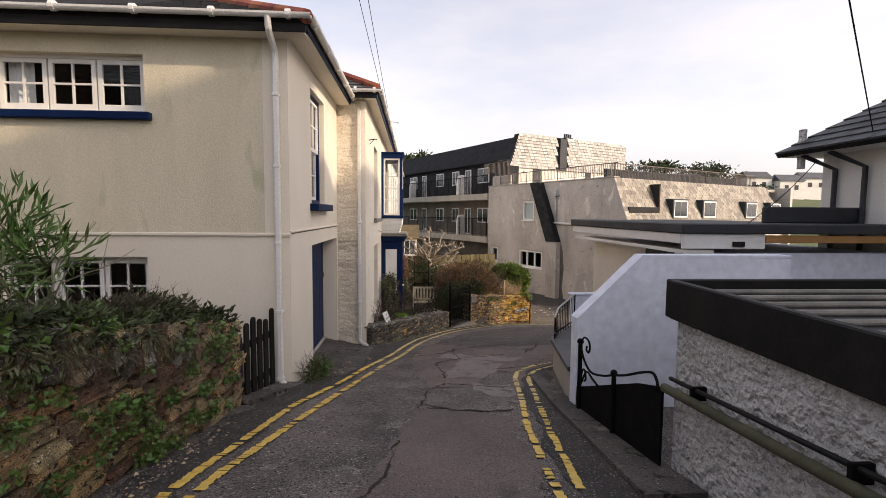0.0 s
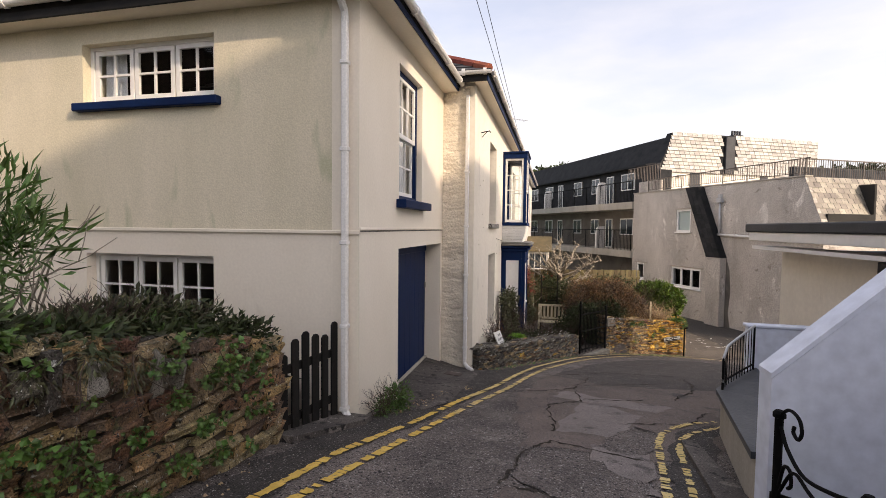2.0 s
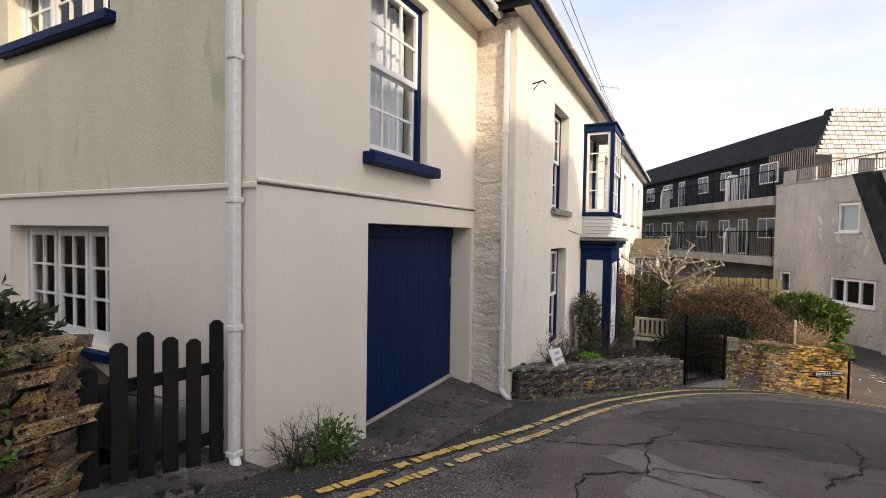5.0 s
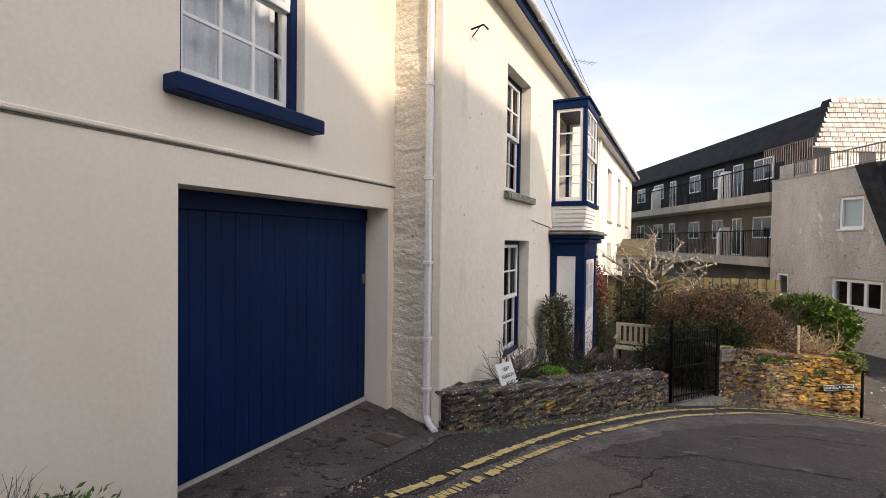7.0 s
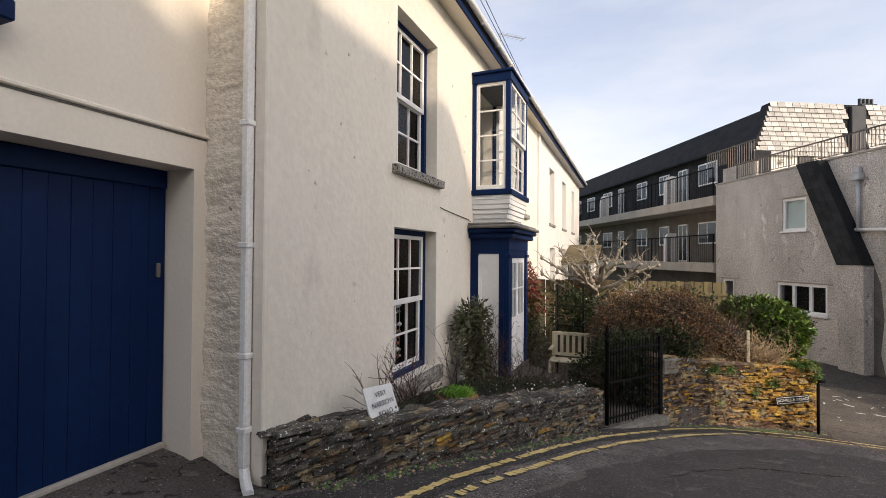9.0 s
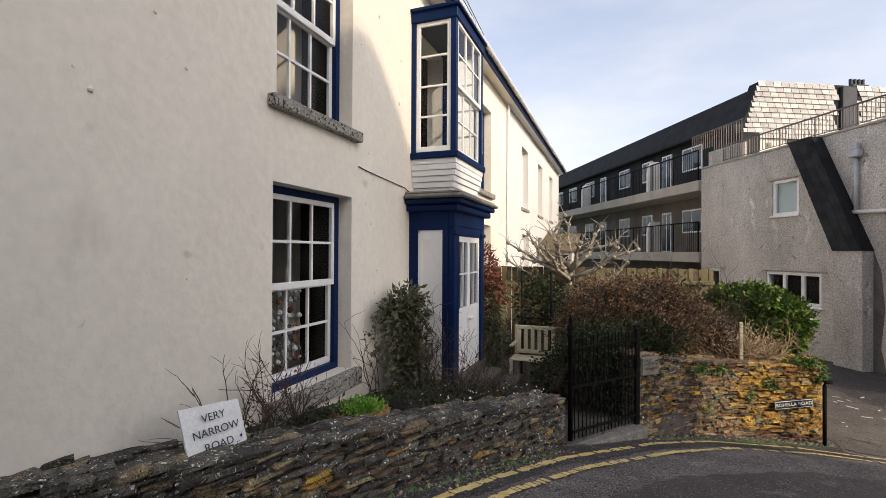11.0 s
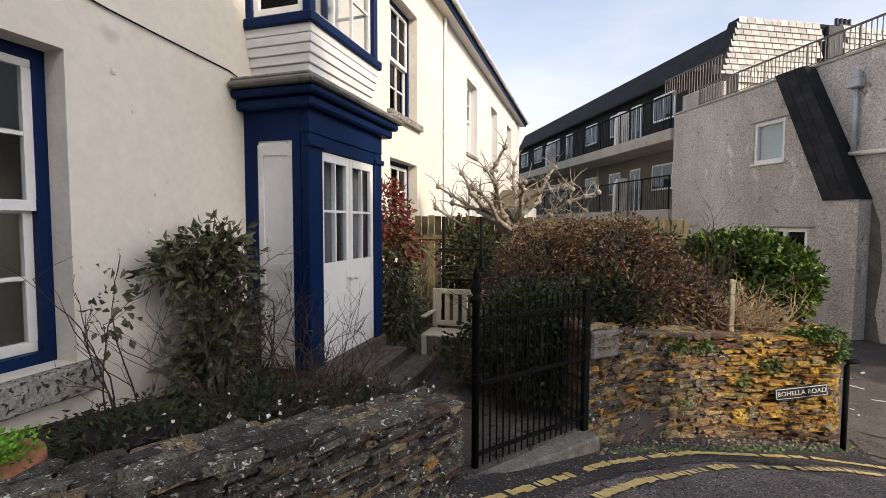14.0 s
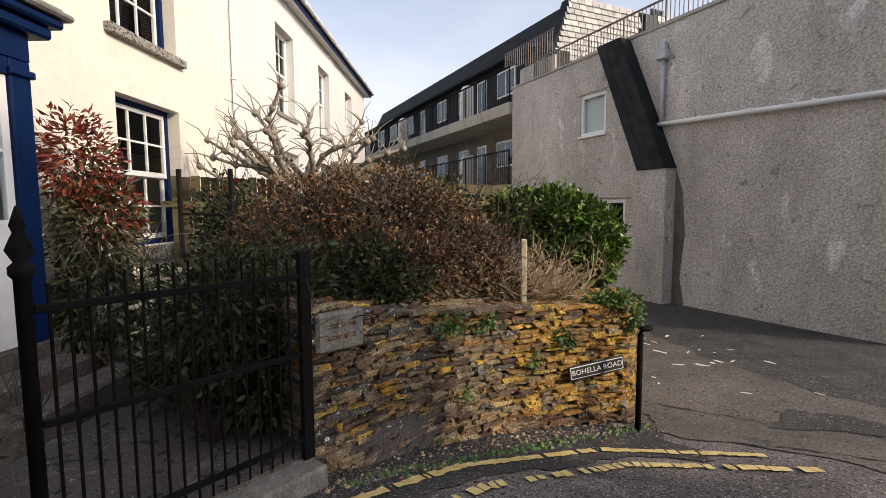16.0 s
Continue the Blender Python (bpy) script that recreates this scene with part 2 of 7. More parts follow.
GRAVELLY = surface("old_asphalt", (0.062, 0.052, 0.048), (0.185, 0.155, 0.140), 1.2, 0.85, 1.0, 70, c3=(0.21, 0.185, 0.168), spots=0.62, bumpdist=0.02, gain=0.7, flecks=(((0.36, 0.34, 0.32), 52, 0.61), ((0.014, 0.012, 0.011), 36, 0.59)))
BENDROAD = surface("bend_asphalt", (0.036, 0.029, 0.025), (0.076, 0.061, 0.053), 1.1, 0.8, 0.9, 80, c3=(0.13, 0.11, 0.098), spots=0.62, gain=0.55, flecks=(((0.27, 0.25, 0.23), 55, 0.62), ((0.016, 0.014, 0.012), 40, 0.60)))
PATCH = surface("asphalt_patch", (0.165, 0.140, 0.130), (0.225, 0.193, 0.180), 1.8, 0.82, 0.6, 90, c3=(0.085, 0.073, 0.067), spots=0.6, gain=0.45, flecks=(((0.29, 0.27, 0.25), 60, 0.64), ((0.03, 0.026, 0.024), 40, 0.64)))
DARKGRIT = surface("dark_grit", (0.020, 0.0175, 0.016), (0.058, 0.050, 0.045), 2.6, 0.8, 1.0, 60, c3=(0.11, 0.10, 0.09), spots=0.64, bumpdist=0.02, gain=0.7, flecks=(((0.30, 0.28, 0.26), 48, 0.63),))
PALEROAD = surface("lane_asphalt", (0.078, 0.064, 0.051), (0.145, 0.121, 0.097), 1.2, 0.85, 1.0, 70, c3=(0.035, 0.031, 0.028), spots=0.62, gain=0.5, flecks=(((0.28, 0.25, 0.215), 40, 0.63), ((0.025, 0.022, 0.02), 22, 0.61)))
APRON = surface("worn_concrete", (0.050, 0.043, 0.039), (0.115, 0.100, 0.090), 1.3, 0.85, 0.8, 60, c3=(0.20, 0.175, 0.155), spots=0.62, gain=0.5, flecks=(((0.30, 0.28, 0.26), 34, 0.67), ((0.014, 0.012, 0.011), 10, 0.60)))
YELLOW = surface("yellow_line_paint", (0.58, 0.37, 0.065), (0.80, 0.56, 0.14), 9.0, 0.7, 0.4, 90, c3=(0.22, 0.16, 0.07), spots=0.63)
PALEYELLOW = surface("worn_line_paint", (0.58, 0.42, 0.13), (0.76, 0.60, 0.27), 9.0, 0.7, 0.4, 90, c3=(0.24, 0.20, 0.13), spots=0.6)
SOIL = surface("soil", (0.022, 0.017, 0.012), (0.05, 0.04, 0.028), 6.0, 0.95, 1.0, 40, bumpdist=0.04)
GRASS = surface("field_grass", (0.05, 0.075, 0.022), (0.09, 0.11, 0.04), 0.2, 0.95, 0.4, 3)
TIMBER = surface("pale_timber", (0.52, 0.45, 0.30), (0.66, 0.58, 0.42), 4.0, 0.75, 0.3, 40, streak=0.3)
FENCEWOOD = surface("fence_wood", (0.080, 0.062, 0.028), (0.155, 0.120, 0.056), 3.0, 0.85, 0.5, 40, streak=0.15, piece=0.3)
ORANGEWOOD = surface("varnished_board", (0.36, 0.17, 0.05), (0.46, 0.23, 0.08), 4.0, 0.55, 0.2, 40)
BARK = surface("bark", (0.19, 0.16, 0.12), (0.38, 0.335, 0.265), 12.0, 0.9, 0.8, 50)
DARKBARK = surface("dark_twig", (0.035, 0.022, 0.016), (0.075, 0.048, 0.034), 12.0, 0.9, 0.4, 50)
DRYTWIG = surface("dry_twig", (0.29, 0.20, 0.115), (0.50, 0.38, 0.235), 12.0, 0.9, 0.4, 50, piece=0.3)
GREEN = leafy("green_leaf", (0.040, 0.088, 0.018), (0.110, 0.185, 0.040))
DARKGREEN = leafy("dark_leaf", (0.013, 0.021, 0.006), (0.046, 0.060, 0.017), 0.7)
BRIGHT = leafy("bright_leaf", (0.034, 0.080, 0.011), (0.15, 0.22, 0.027), 0.35)
OLIVE = leafy("olive_leaf", (0.055, 0.060, 0.026), (0.115, 0.115, 0.055), 0.4)
BROWNLEAF = leafy("brown_leaf", (0.050, 0.024, 0.011), (0.27, 0.135, 0.055), 0.4)
REDLEAF = leafy("red_leaf", (0.105, 0.018, 0.012), (0.235, 0.050, 0.024), 0.45)
WOODSGREEN = leafy("far_foliage", (0.030, 0.045, 0.02), (0.06, 0.075, 0.03), 0.8)
IRON = surface("wrought_iron", (0.004, 0.004, 0.0045), (0.009, 0.0085, 0.008), 8.0, 0.75, 0.2, 60, spec=0.08)
BROWNMETAL = surface("brown_railing_paint", (0.085, 0.070, 0.058), (0.15, 0.125, 0.105), 4.0, 0.6, 0.1, 40)
GREYMETAL = surface("galvanised_pipe", (0.42, 0.43, 0.44), (0.52, 0.53, 0.54), 4.0, 0.45, 0.1, 40, metal=0.2)
LEAD = surface("lead_sheet", (0.11, 0.105, 0.095), (0.22, 0.21, 0.18), 5.0, 0.7, 0.4, 30)
FELT = surface("roof_felt", (0.020, 0.022, 0.026), (0.040, 0.043, 0.048), 2.0, 0.7, 0.4, 60)
CURTAIN = surface("net_curtain", (0.62, 0.63, 0.64), (0.74, 0.74, 0.74), 3.0, 0.9, 0.1, 60)
BLIND = surface("pale_blind", (0.48, 0.56, 0.52), (0.55, 0.62, 0.58), 0.8, 0.8, 0.05, 60)
# Darker copy of the net curtain; the porch's dimness is put into the colour.
DIMNET = surface("dim_net", (0.13, 0.135, 0.14), (0.22, 0.225, 0.23), 4.0, 0.9, 0.1, 60, streak=0.2)
# Near black: the dimness of the closed rooms is put into the colour.
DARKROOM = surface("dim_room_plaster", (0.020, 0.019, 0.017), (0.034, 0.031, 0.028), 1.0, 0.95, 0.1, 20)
MOSS = leafy("lime_moss", (0.085, 0.21, 0.018), (0.20, 0.38, 0.04), 0.6)
TERRACOTTA = surface("terracotta", (0.28, 0.10, 0.05), (0.36, 0.15, 0.08), 6.0, 0.85, 0.3, 40)
SIGNWHITE = surface("sign_white", (0.66, 0.66, 0.63), (0.74, 0.74, 0.71), 8.0, 0.6, 0.15, 50, c3=(0.45, 0.43, 0.38), spots=0.7)
INK = surface("black_lettering", (0.012, 0.012, 0.012), (0.02, 0.02, 0.02), 8.0, 0.6, 0.0, 50)
PANE = glass("window_glass")


# ---------------------------------------------------------------- mesh helpers
def axes(o, u, n):
    """A frame of reference for a wall: u runs along it, n points out of it, z is up."""
    u, n = Vector((*u, 0)).normalized(), Vector((*n, 0)).normalized()
    return Matrix(((u.x, n.x, 0, o[0]), (u.y, n.y, 0, o[1]), (0, 0, 1, o[2] if len(o) > 2 else 0), (0, 0, 0, 1)))


IDENT = Matrix.Identity(4)


class Mesh:
    def __init__(self, m=IDENT):
        self.m, self.v, self.f = m, [], []

    def add(self, verts, faces):
        k = len(self.v)
        self.v += [tuple(self.m @ Vector(p)) for p in verts]
        flip = self.m.determinant() < 0
        self.f += [tuple(k + i for i in (reversed(f) if flip else f)) for f in faces]
        return self

    def box(self, x0, x1, y0, y1, z0, z1, c=0.0):
        x0, x1, y0, y1, z0, z1 = min(x0, x1), max(x0, x1), min(y0, y1), max(y0, y1), min(z0, z1), max(z0, z1)
        if not c:
            v = [(x, y, z) for z in (z0, z1) for y in (y0, y1) for x in (x0, x1)]
            return self.add(v, [(0, 2, 3, 1), (4, 5, 7, 6), (0, 1, 5, 4), (2, 6, 7, 3), (0, 4, 6, 2), (1, 3, 7, 5)])
        c = min(c, (x1 - x0) * 0.45, (y1 - y0) * 0.45, (z1 - z0) * 0.45)
        v, f = [], []
        lo, hi = (x0, y0, z0), (x1, y1, z1)
        idx = {}
        for a in (0, 1):
            for b in (0, 1):
                for d in (0, 1):
                    s = (a, b, d)
                    for k in range(3):
                        p = []
                        for j in range(3):
                            e = hi[j] if s[j] else lo[j]
                            p.append(e if j == k else e + (-c if s[j] else c))
                        idx[s, k] = len(v)
                        v.append(tuple(p))
        mid = Vector([(lo[j] + hi[j]) / 2 for j in range(3)])

        def face(ids):
            pts = [Vector(v[i]) for i in ids]
            cen = sum(pts, Vector()) / len(pts)
            nn = (pts[1] - pts[0]).cross(pts[2] - pts[0])
            f.append(tuple(ids) if nn.dot(cen - mid) > 0 else tuple(reversed(ids)))
        for k in range(3):
            i, j = [q for q in range(3) if q != k]
            for sgn in (0, 1):
                ring = []
                for a, b in ((0, 0), (1, 0), (1, 1), (0, 1)):
                    s = [0, 0, 0]
                    s[k], s[i], s[j] = sgn, a, b
                    ring.append(idx[tuple(s), k])
                face(ring)
            for a in (0, 1):
                for b in (0, 1):
                    s0, s1 = [0, 0, 0], [0, 0, 0]
                    s0[i] = s1[i] = a
                    s0[j] = s1[j] = b
                    s0[k], s1[k] = 0, 1
                    face([idx[tuple(s0), i], idx[tuple(s1), i], idx[tuple(s1), j], idx[tuple(s0), j]])
        for a in (0, 1):
            for b in (0, 1):
                for d in (0, 1):
                    face([idx[(a, b, d), k] for k in range(3)])
        return self.add(v, f)

    def prism(self, uz, n0, n1):
        """A polygon in the u-z plane, counter-clockwise as seen from the outside of a wall, swept from n0 to n1."""
        k = len(uz)
        v = [(u, n0, z) for u, z in uz] + [(u, n1, z) for u, z in uz]
        area = sum(uz[i][0] * uz[(i + 1) % k][1] - uz[(i + 1) % k][0] * uz[i][1] for i in range(k))
        f = [tuple(range(k)), tuple(reversed(range(k, 2 * k)))] + [(i, k + i, k + (i + 1) % k, (i + 1) % k) for i in range(k)]
        if (area < 0) != (n1 < n0):
            f = [tuple(reversed(q)) for q in f]
        return self.add(v, f)

    def slab(self, xy, z0, z1):
        """A polygon in plan between two heights, which may be functions of the place."""
        k = len(xy)
        za = z0 if callable(z0) else (lambda x, y: z0)
        zb = z1 if callable(z1) else (lambda x, y: z1)
        v = [(x, y, za(x, y)) for x, y in xy] + [(x, y, zb(x, y)) for x, y in xy]
        area = sum(xy[i][0] * xy[(i + 1) % k][1] - xy[(i + 1) % k][0] * xy[i][1] for i in range(k))
        f = [tuple(reversed(range(k))), tuple(range(k, 2 * k))] + [(i, (i + 1) % k, k + (i + 1) % k, k + i) for i in range(k)]
        if area < 0:
            f = [tuple(reversed(q)) for q in f]
        return self.add(v, f)

    def tube(self, pts, r, segs=8, r2=None, caps=True):
        pts = [Vector(p) for p in pts]
        k, v, f = len(pts), [], []
        ref = Vector((0.31, 0.17, 0.93))
        for i, p in enumerate(pts):
            d = (pts[min(i + 1, k - 1)] - pts[max(i - 1, 0)]).normalized()
            a = d.cross(ref)
            if a.length < 0.05:
                a = d.cross(Vector((1, 0, 0)))
            a.normalize()
            b = d.cross(a)
            rr = r if r2 is None else r + (r2 - r) * i / (k - 1)
            for s in range(segs):
                w = 2 * math.pi * s / segs
                v.append(p + a * math.cos(w) * rr + b * math.sin(w) * rr)
        for i in range(k - 1):
            for s in range(segs):
                t = (s + 1) % segs
                f.append((i * segs + s, i * segs + t, (i + 1) * segs + t, (i + 1) * segs + s))
        if caps:
            f += [tuple(reversed(range(segs))), tuple(range((k - 1) * segs, k * segs))]
        return self.add([tuple(q) for q in v], f)

    def lathe(self, at, profile, segs=12):
        v, f, k = [], [], len(profile)
        for r, z in profile:
            for s in range(segs):
                w = 2 * math.pi * s / segs
                v.append((at[0] + r * math.cos(w), at[1] + r * math.sin(w), at[2] + z))
        for i in range(k - 1):
            for s in range(segs):
                t = (s + 1) % segs
                f.append((i * segs + s, i * segs + t, (i + 1) * segs + t, (i + 1) * segs + s))
        f += [tuple(reversed(range(segs))), tuple(range((k - 1) * segs, k * segs))]
        return self.add(v, f)

    def panel(self, u0, u1, z0, z1, holes, n0, n1):
        """A wall of thickness n0..n1 with rectangular holes (u0, u1, z0, z1) through it."""
        us = sorted({u0, u1, *[h[0] for h in holes], *[h[1] for h in holes]})
        zs = sorted({z0, z1, *[h[2] for h in holes], *[h[3] for h in holes]})
        us, zs = [u for u in us if u0 <= u <= u1], [z for z in zs if z0 <= z <= z1]
        solid = {}
        for i in range(len(us) - 1):
            for j in range(len(zs) - 1):
                cu, cz = (us[i] + us[i + 1]) / 2, (zs[j] + zs[j + 1]) / 2
                solid[i, j] = not any(h[0] < cu < h[1] and h[2] < cz < h[3] for h in holes)
        a, b, weld = min(n0, n1), max(n0, n1), {}
        for (i, j), s in solid.items():
            if not s:
                continue
            ua, ub, za, zb = us[i], us[i + 1], zs[j], zs[j + 1]
            v = [(ua, a, za), (ub, a, za), (ub, a, zb), (ua, a, zb), (ua, b, za), (ub, b, za), (ub, b, zb), (ua, b, zb)]
            f = [(0, 1, 2, 3), (7, 6, 5, 4)]
            if not solid.get((i - 1, j)):
                f.append((0, 3, 7, 4))
            if not solid.get((i + 1, j)):
                f.append((1, 5, 6, 2))
            if not solid.get((i, j - 1)):
                f.append((0, 4, 5, 1))
            if not solid.get((i, j + 1)):
                f.append((3, 2, 6, 7))
            flip = self.m.determinant() < 0
            ids = []
            for q in v:
                key = (round(q[0], 5), round(q[1], 5), round(q[2], 5))
                if key not in weld:
                    weld[key] = len(self.v)
                    self.v.append(tuple(self.m @ Vector(q)))
                ids.append(weld[key])
            self.f += [tuple(ids[k] for k in (reversed(g) if flip else g)) for g in f]
        return self


def thing(name, label, category, at=(0, 0, 0), group="", kind=""):
    ob = new(name)
    ob.location = at
    ob.empty_display_size = 0.1
    return tagged(ob, label, category, group, kind)


def part(name, mesh, material, parent=None, label="", smooth=False):
    """One mesh object under a thing or a part, built in world coordinates."""
    me = bpy.data.meshes.new(name)
    if isinstance(mesh, Mesh):
        me.from_pydata(mesh.v, [], mesh.f)
    else:
        mesh.to_mesh(me)
        mesh.free()
    me.materials.append(material)
    if smooth:
        me.polygons.foreach_set("use_smooth", [True] * len(me.polygons))
    ob = new(name, me)
    if parent:
        ob.parent = parent
        ob.matrix_parent_inverse = Matrix.Translation(-parent.location)
    if label:
        ob["label"] = label
    return ob


def gz(x, y):
    """The height of the road and the ground."""
    return float(np.interp(y, (-60, -8, 0, 6.96, 11.2, 17.2, 18.8, 23, 60), (7.0, 1.36, 0.1, -0.99, -1.6, -2.58, -2.9, -3.02, -3.4)))


# ---------------------------------------------------------------- ground and road
def sheet(name, xs, ys, zf, material, label, category, kind="structure"):
    me = Mesh()
    v = [(x, y, zf(x, y)) for y in ys for x in xs]
    k = len(xs)
    f = [(j * k + i, j * k + i + 1, (j + 1) * k + i + 1, (j + 1) * k + i) for j in range(len(ys) - 1) for i in range(k - 1)]
    me.add(v, f)
    return tagged(part(name, me, material), label, category, kind=kind)


sheet("ground", [-900, -300, -100, -40, -20, -12, -9, -6, -3, 0, 3, 6, 9, 12, 20, 40, 100, 300, 900],
      [-900, -300, -120, -60, -30, -15, -8, -4, 0, 3, 6.96, 9, 11.2, 14, 17.2, 18.8, 21, 23, 30, 40, 60, 120, 300, 900],
      lambda x, y: gz(x, y) - 0.30, GRASS, "rough grassy ground sloping down to the town", "ground")


def strip(name, rows, material, lift, label, category, cols=6, parent=None, jag=0.0):
    """A sheet between two edges: rows of (x of the one edge, x of the other, y)."""
    me = Mesh()
    v = []
    for i, (a, b, y) in enumerate(rows):
        for c in range(cols + 1):
            x = a + (b - a) * c / cols + (random.uniform(-jag, jag) if c in (0, cols) else 0)
            v.append((x, y, gz(x, y) + lift))
    k = cols + 1
    me.add(v, [(j * k + i, j * k + i + 1, (j + 1) * k + i + 1, (j + 1) * k + i) for j in range(len(rows) - 1) for i in range(cols)])
    ob = part(name, me, material, parent, label)
    return ob if parent else tagged(ob, label, category, kind="structure")


ys = [-30, -20, -12, -8, -5, -2, 0, 1, 2, 3, 4, 5, 6, 6.96, 7.59, 7.75, 8, 9, 10, 10.9, 11.2, 12.5, 14, 15.5, 17.2, 18, 18.8, 20, 21.5, 23, 25, 28, 32, 40, 60]
road = strip("road", [(-1.06 if 7.6 < y < 11.0 else -2.6, 12.5 if y > 6.9 else 5.0, y) for y in ys], GRAVELLY, 0.0,
             "narrow lane of old dark asphalt winding downhill", "road", 10)


def blob(name, edge, material, lift, label, parent):
    """A patch of surfacing with an uneven edge."""
    pts = []
    k = len(edge)
    for i in range(k):
        a, b = Vector(edge[i]), Vector(edge[(i + 1) % k])
        m = max(1, int((b - a).length / 0.09))
        ph = random.uniform(0, 6)
        for j in range(m):
            p = a.lerp(b, j / m)
            w = 0.028
            o = 0.05 * math.sin(j * 0.37 + ph) + 0.03 * math.sin(j * 0.91 + ph * 2)
            pts.append((p.x + o + random.uniform(-w, w), p.y + o + random.uniform(-w, w)))
    bm = bmesh.new()
    vs = [bm.verts.new((x, y, 0)) for x, y in pts]
    bm.faces.new(vs)
    bmesh.ops.triangulate(bm, faces=bm.faces)
    for cut in (0.0, 6.96, 11.2, 17.2, 18.8, 23.0):
        bmesh.ops.bisect_plane(bm, geom=bm.verts[:] + bm.edges[:] + bm.faces[:], plane_co=(0, cut, 0), plane_no=(0, 1, 0))
    for q in bm.verts:
        q.co.z = gz(q.co.x, q.co.y) + lift
    for q in bm.faces:
        if q.normal.z < 0:
            q.normal_flip()
    ob = part(name, bm, material, parent, label)
    return ob


blob("resurfaced_strip", [(-0.35, -12), (1.2, -12), (1.05, 0), (0.95, 3.0), (1.15, 5.2), (0.1, 5.5), (-0.25, 4.2), (-0.45, 2.5), (-0.5, 0)],
     ASPHALT, 0.006, "smooth brown asphalt strip", road)
blob("resurfaced_bend", [(0.2, 6.7), (1.5, 6.6), (3.0, 7.8), (9, 8.5), (9, 12), (6.6, 16.2), (3.8, 16.4), (2.4, 15.3), (1.3, 13.6), (0.4, 11.2), (-0.1, 9.0)],
     ASPHALT, 0.005, "brown asphalt round the bend", road)
blob("resurfaced_bend", [(0.45, 11.3), (1.5, 10.7), (3.4, 11.0), (6.2, 12.2), (6.4, 16.2), (3.9, 16.4), (2.45, 15.35), (1.35, 13.65)],
     BENDROAD, 0.0075, "dark gravelly asphalt on the bend", road)
blob("trench_patch", [(0.55, 7.4), (1.25, 7.2), (1.7, 8.6), (0.9, 9.1)], PATCH, 0.010, "paler rectangular asphalt patch", road)
blob("trench_patch", [(0.75, 5.75), (1.35, 5.7), (1.45, 6.9), (0.85, 6.95)], PATCH, 0.011, "paler rectangular asphalt patch", road)
blob("gutter_dirt", [(-2.3, -1), (-1.95, 1.0), (-1.72, 3.4), (-1.43, 5.8), (-1.05, 7.1), (-0.78, 8.3), (-0.36, 9.8), (-0.12, 10.9), (0.22, 12.4), (0.86, 14.1), (1.42, 15.2), (2.4, 16.55), (3.2, 17.25), (4.3, 17.66), (4.95, 17.6), (4.9, 18.7),
     (4.2, 18.55), (3.5, 18.3), (2.75, 17.82), (2.1, 17.1), (1.2, 15.8), (0.3, 13.95), (-0.72, 11.75), (-1.0, 10.9), (-1.25, 9.0), (-1.6, 7.3), (-1.95, 5.9), (-2.2, 3.0), (-2.5, -1)],
     DARKGRIT, 0.008, "dark wet grit along the road edge", road)
blob("gutter_dirt", [(1.12, 2.6), (1.16, 3.6), (1.3, 4.7), (1.5, 6.2), (1.7, 7.2), (1.95, 7.85), (2.5, 8.4), (2.6, 8.15), (2.3, 7.6), (2.0, 6.6), (1.9, 5.0), (1.75, 2.6)],
     DARKGRIT, 0.009, "dark wet grit along the road edge", road)
blob("tar_stain", [(0.95, 6.95), (1.4, 6.75), (1.62, 7.3), (1.75, 7.75), (1.5, 7.9), (1.25, 7.5)], GRAVELLY, 0.0125, "crumbled dark patch on the road", road)
blob("trench_patch", [(0.45, 9.3), (1.9, 8.75), (2.2, 9.2), (0.7, 9.85)], PATCH, 0.010, "paler rectangular asphalt patch", road)
blob("side_lane", [(4.9, 18.4), (7.2, 16.6), (12, 15), (12, 23), (9.5, 25.5), (5.2, 34), (3.0, 34), (5.2, 22)],
     PALEROAD, 0.008, "pale worn asphalt side lane", road)


def crack(path):
    me = Mesh()
    pts = []
    for (a, b) in zip(path, path[1:]):
        a, b = Vector(a), Vector(b)
        m = max(2, int((b - a).length / 0.06))
        ph = random.uniform(0, 6)
        for j in range(m):
            p = a.lerp(b, j / m)
            o = 0.028 * math.sin(j * 0.31 + ph) + 0.014 * math.sin(j * 1.1 + ph)
            pts.append((p.x + o + random.uniform(-0.018, 0.018), p.y - o + random.uniform(-0.018, 0.018)))
    v = []
    for i, (x, y) in enumerate(pts):
        d = Vector(pts[min(i + 1, len(pts) - 1)]) - Vector(pts[max(0, i - 1)])
        n = Vector((-d.y, d.x)).normalized() * random.choice((0.003, 0.005, 0.008, 0.012, 0.017))
        v += [(x + n.x, y + n.y, gz(x, y) + 0.014), (x - n.x, y - n.y, gz(x, y) + 0.014)]
    me.add(v, [(2 * i, 2 * i + 1, 2 * i + 3, 2 * i + 2) for i in range(len(pts) - 1)])
    part("crack", me, SOIL, road, "dark open crack in the asphalt")


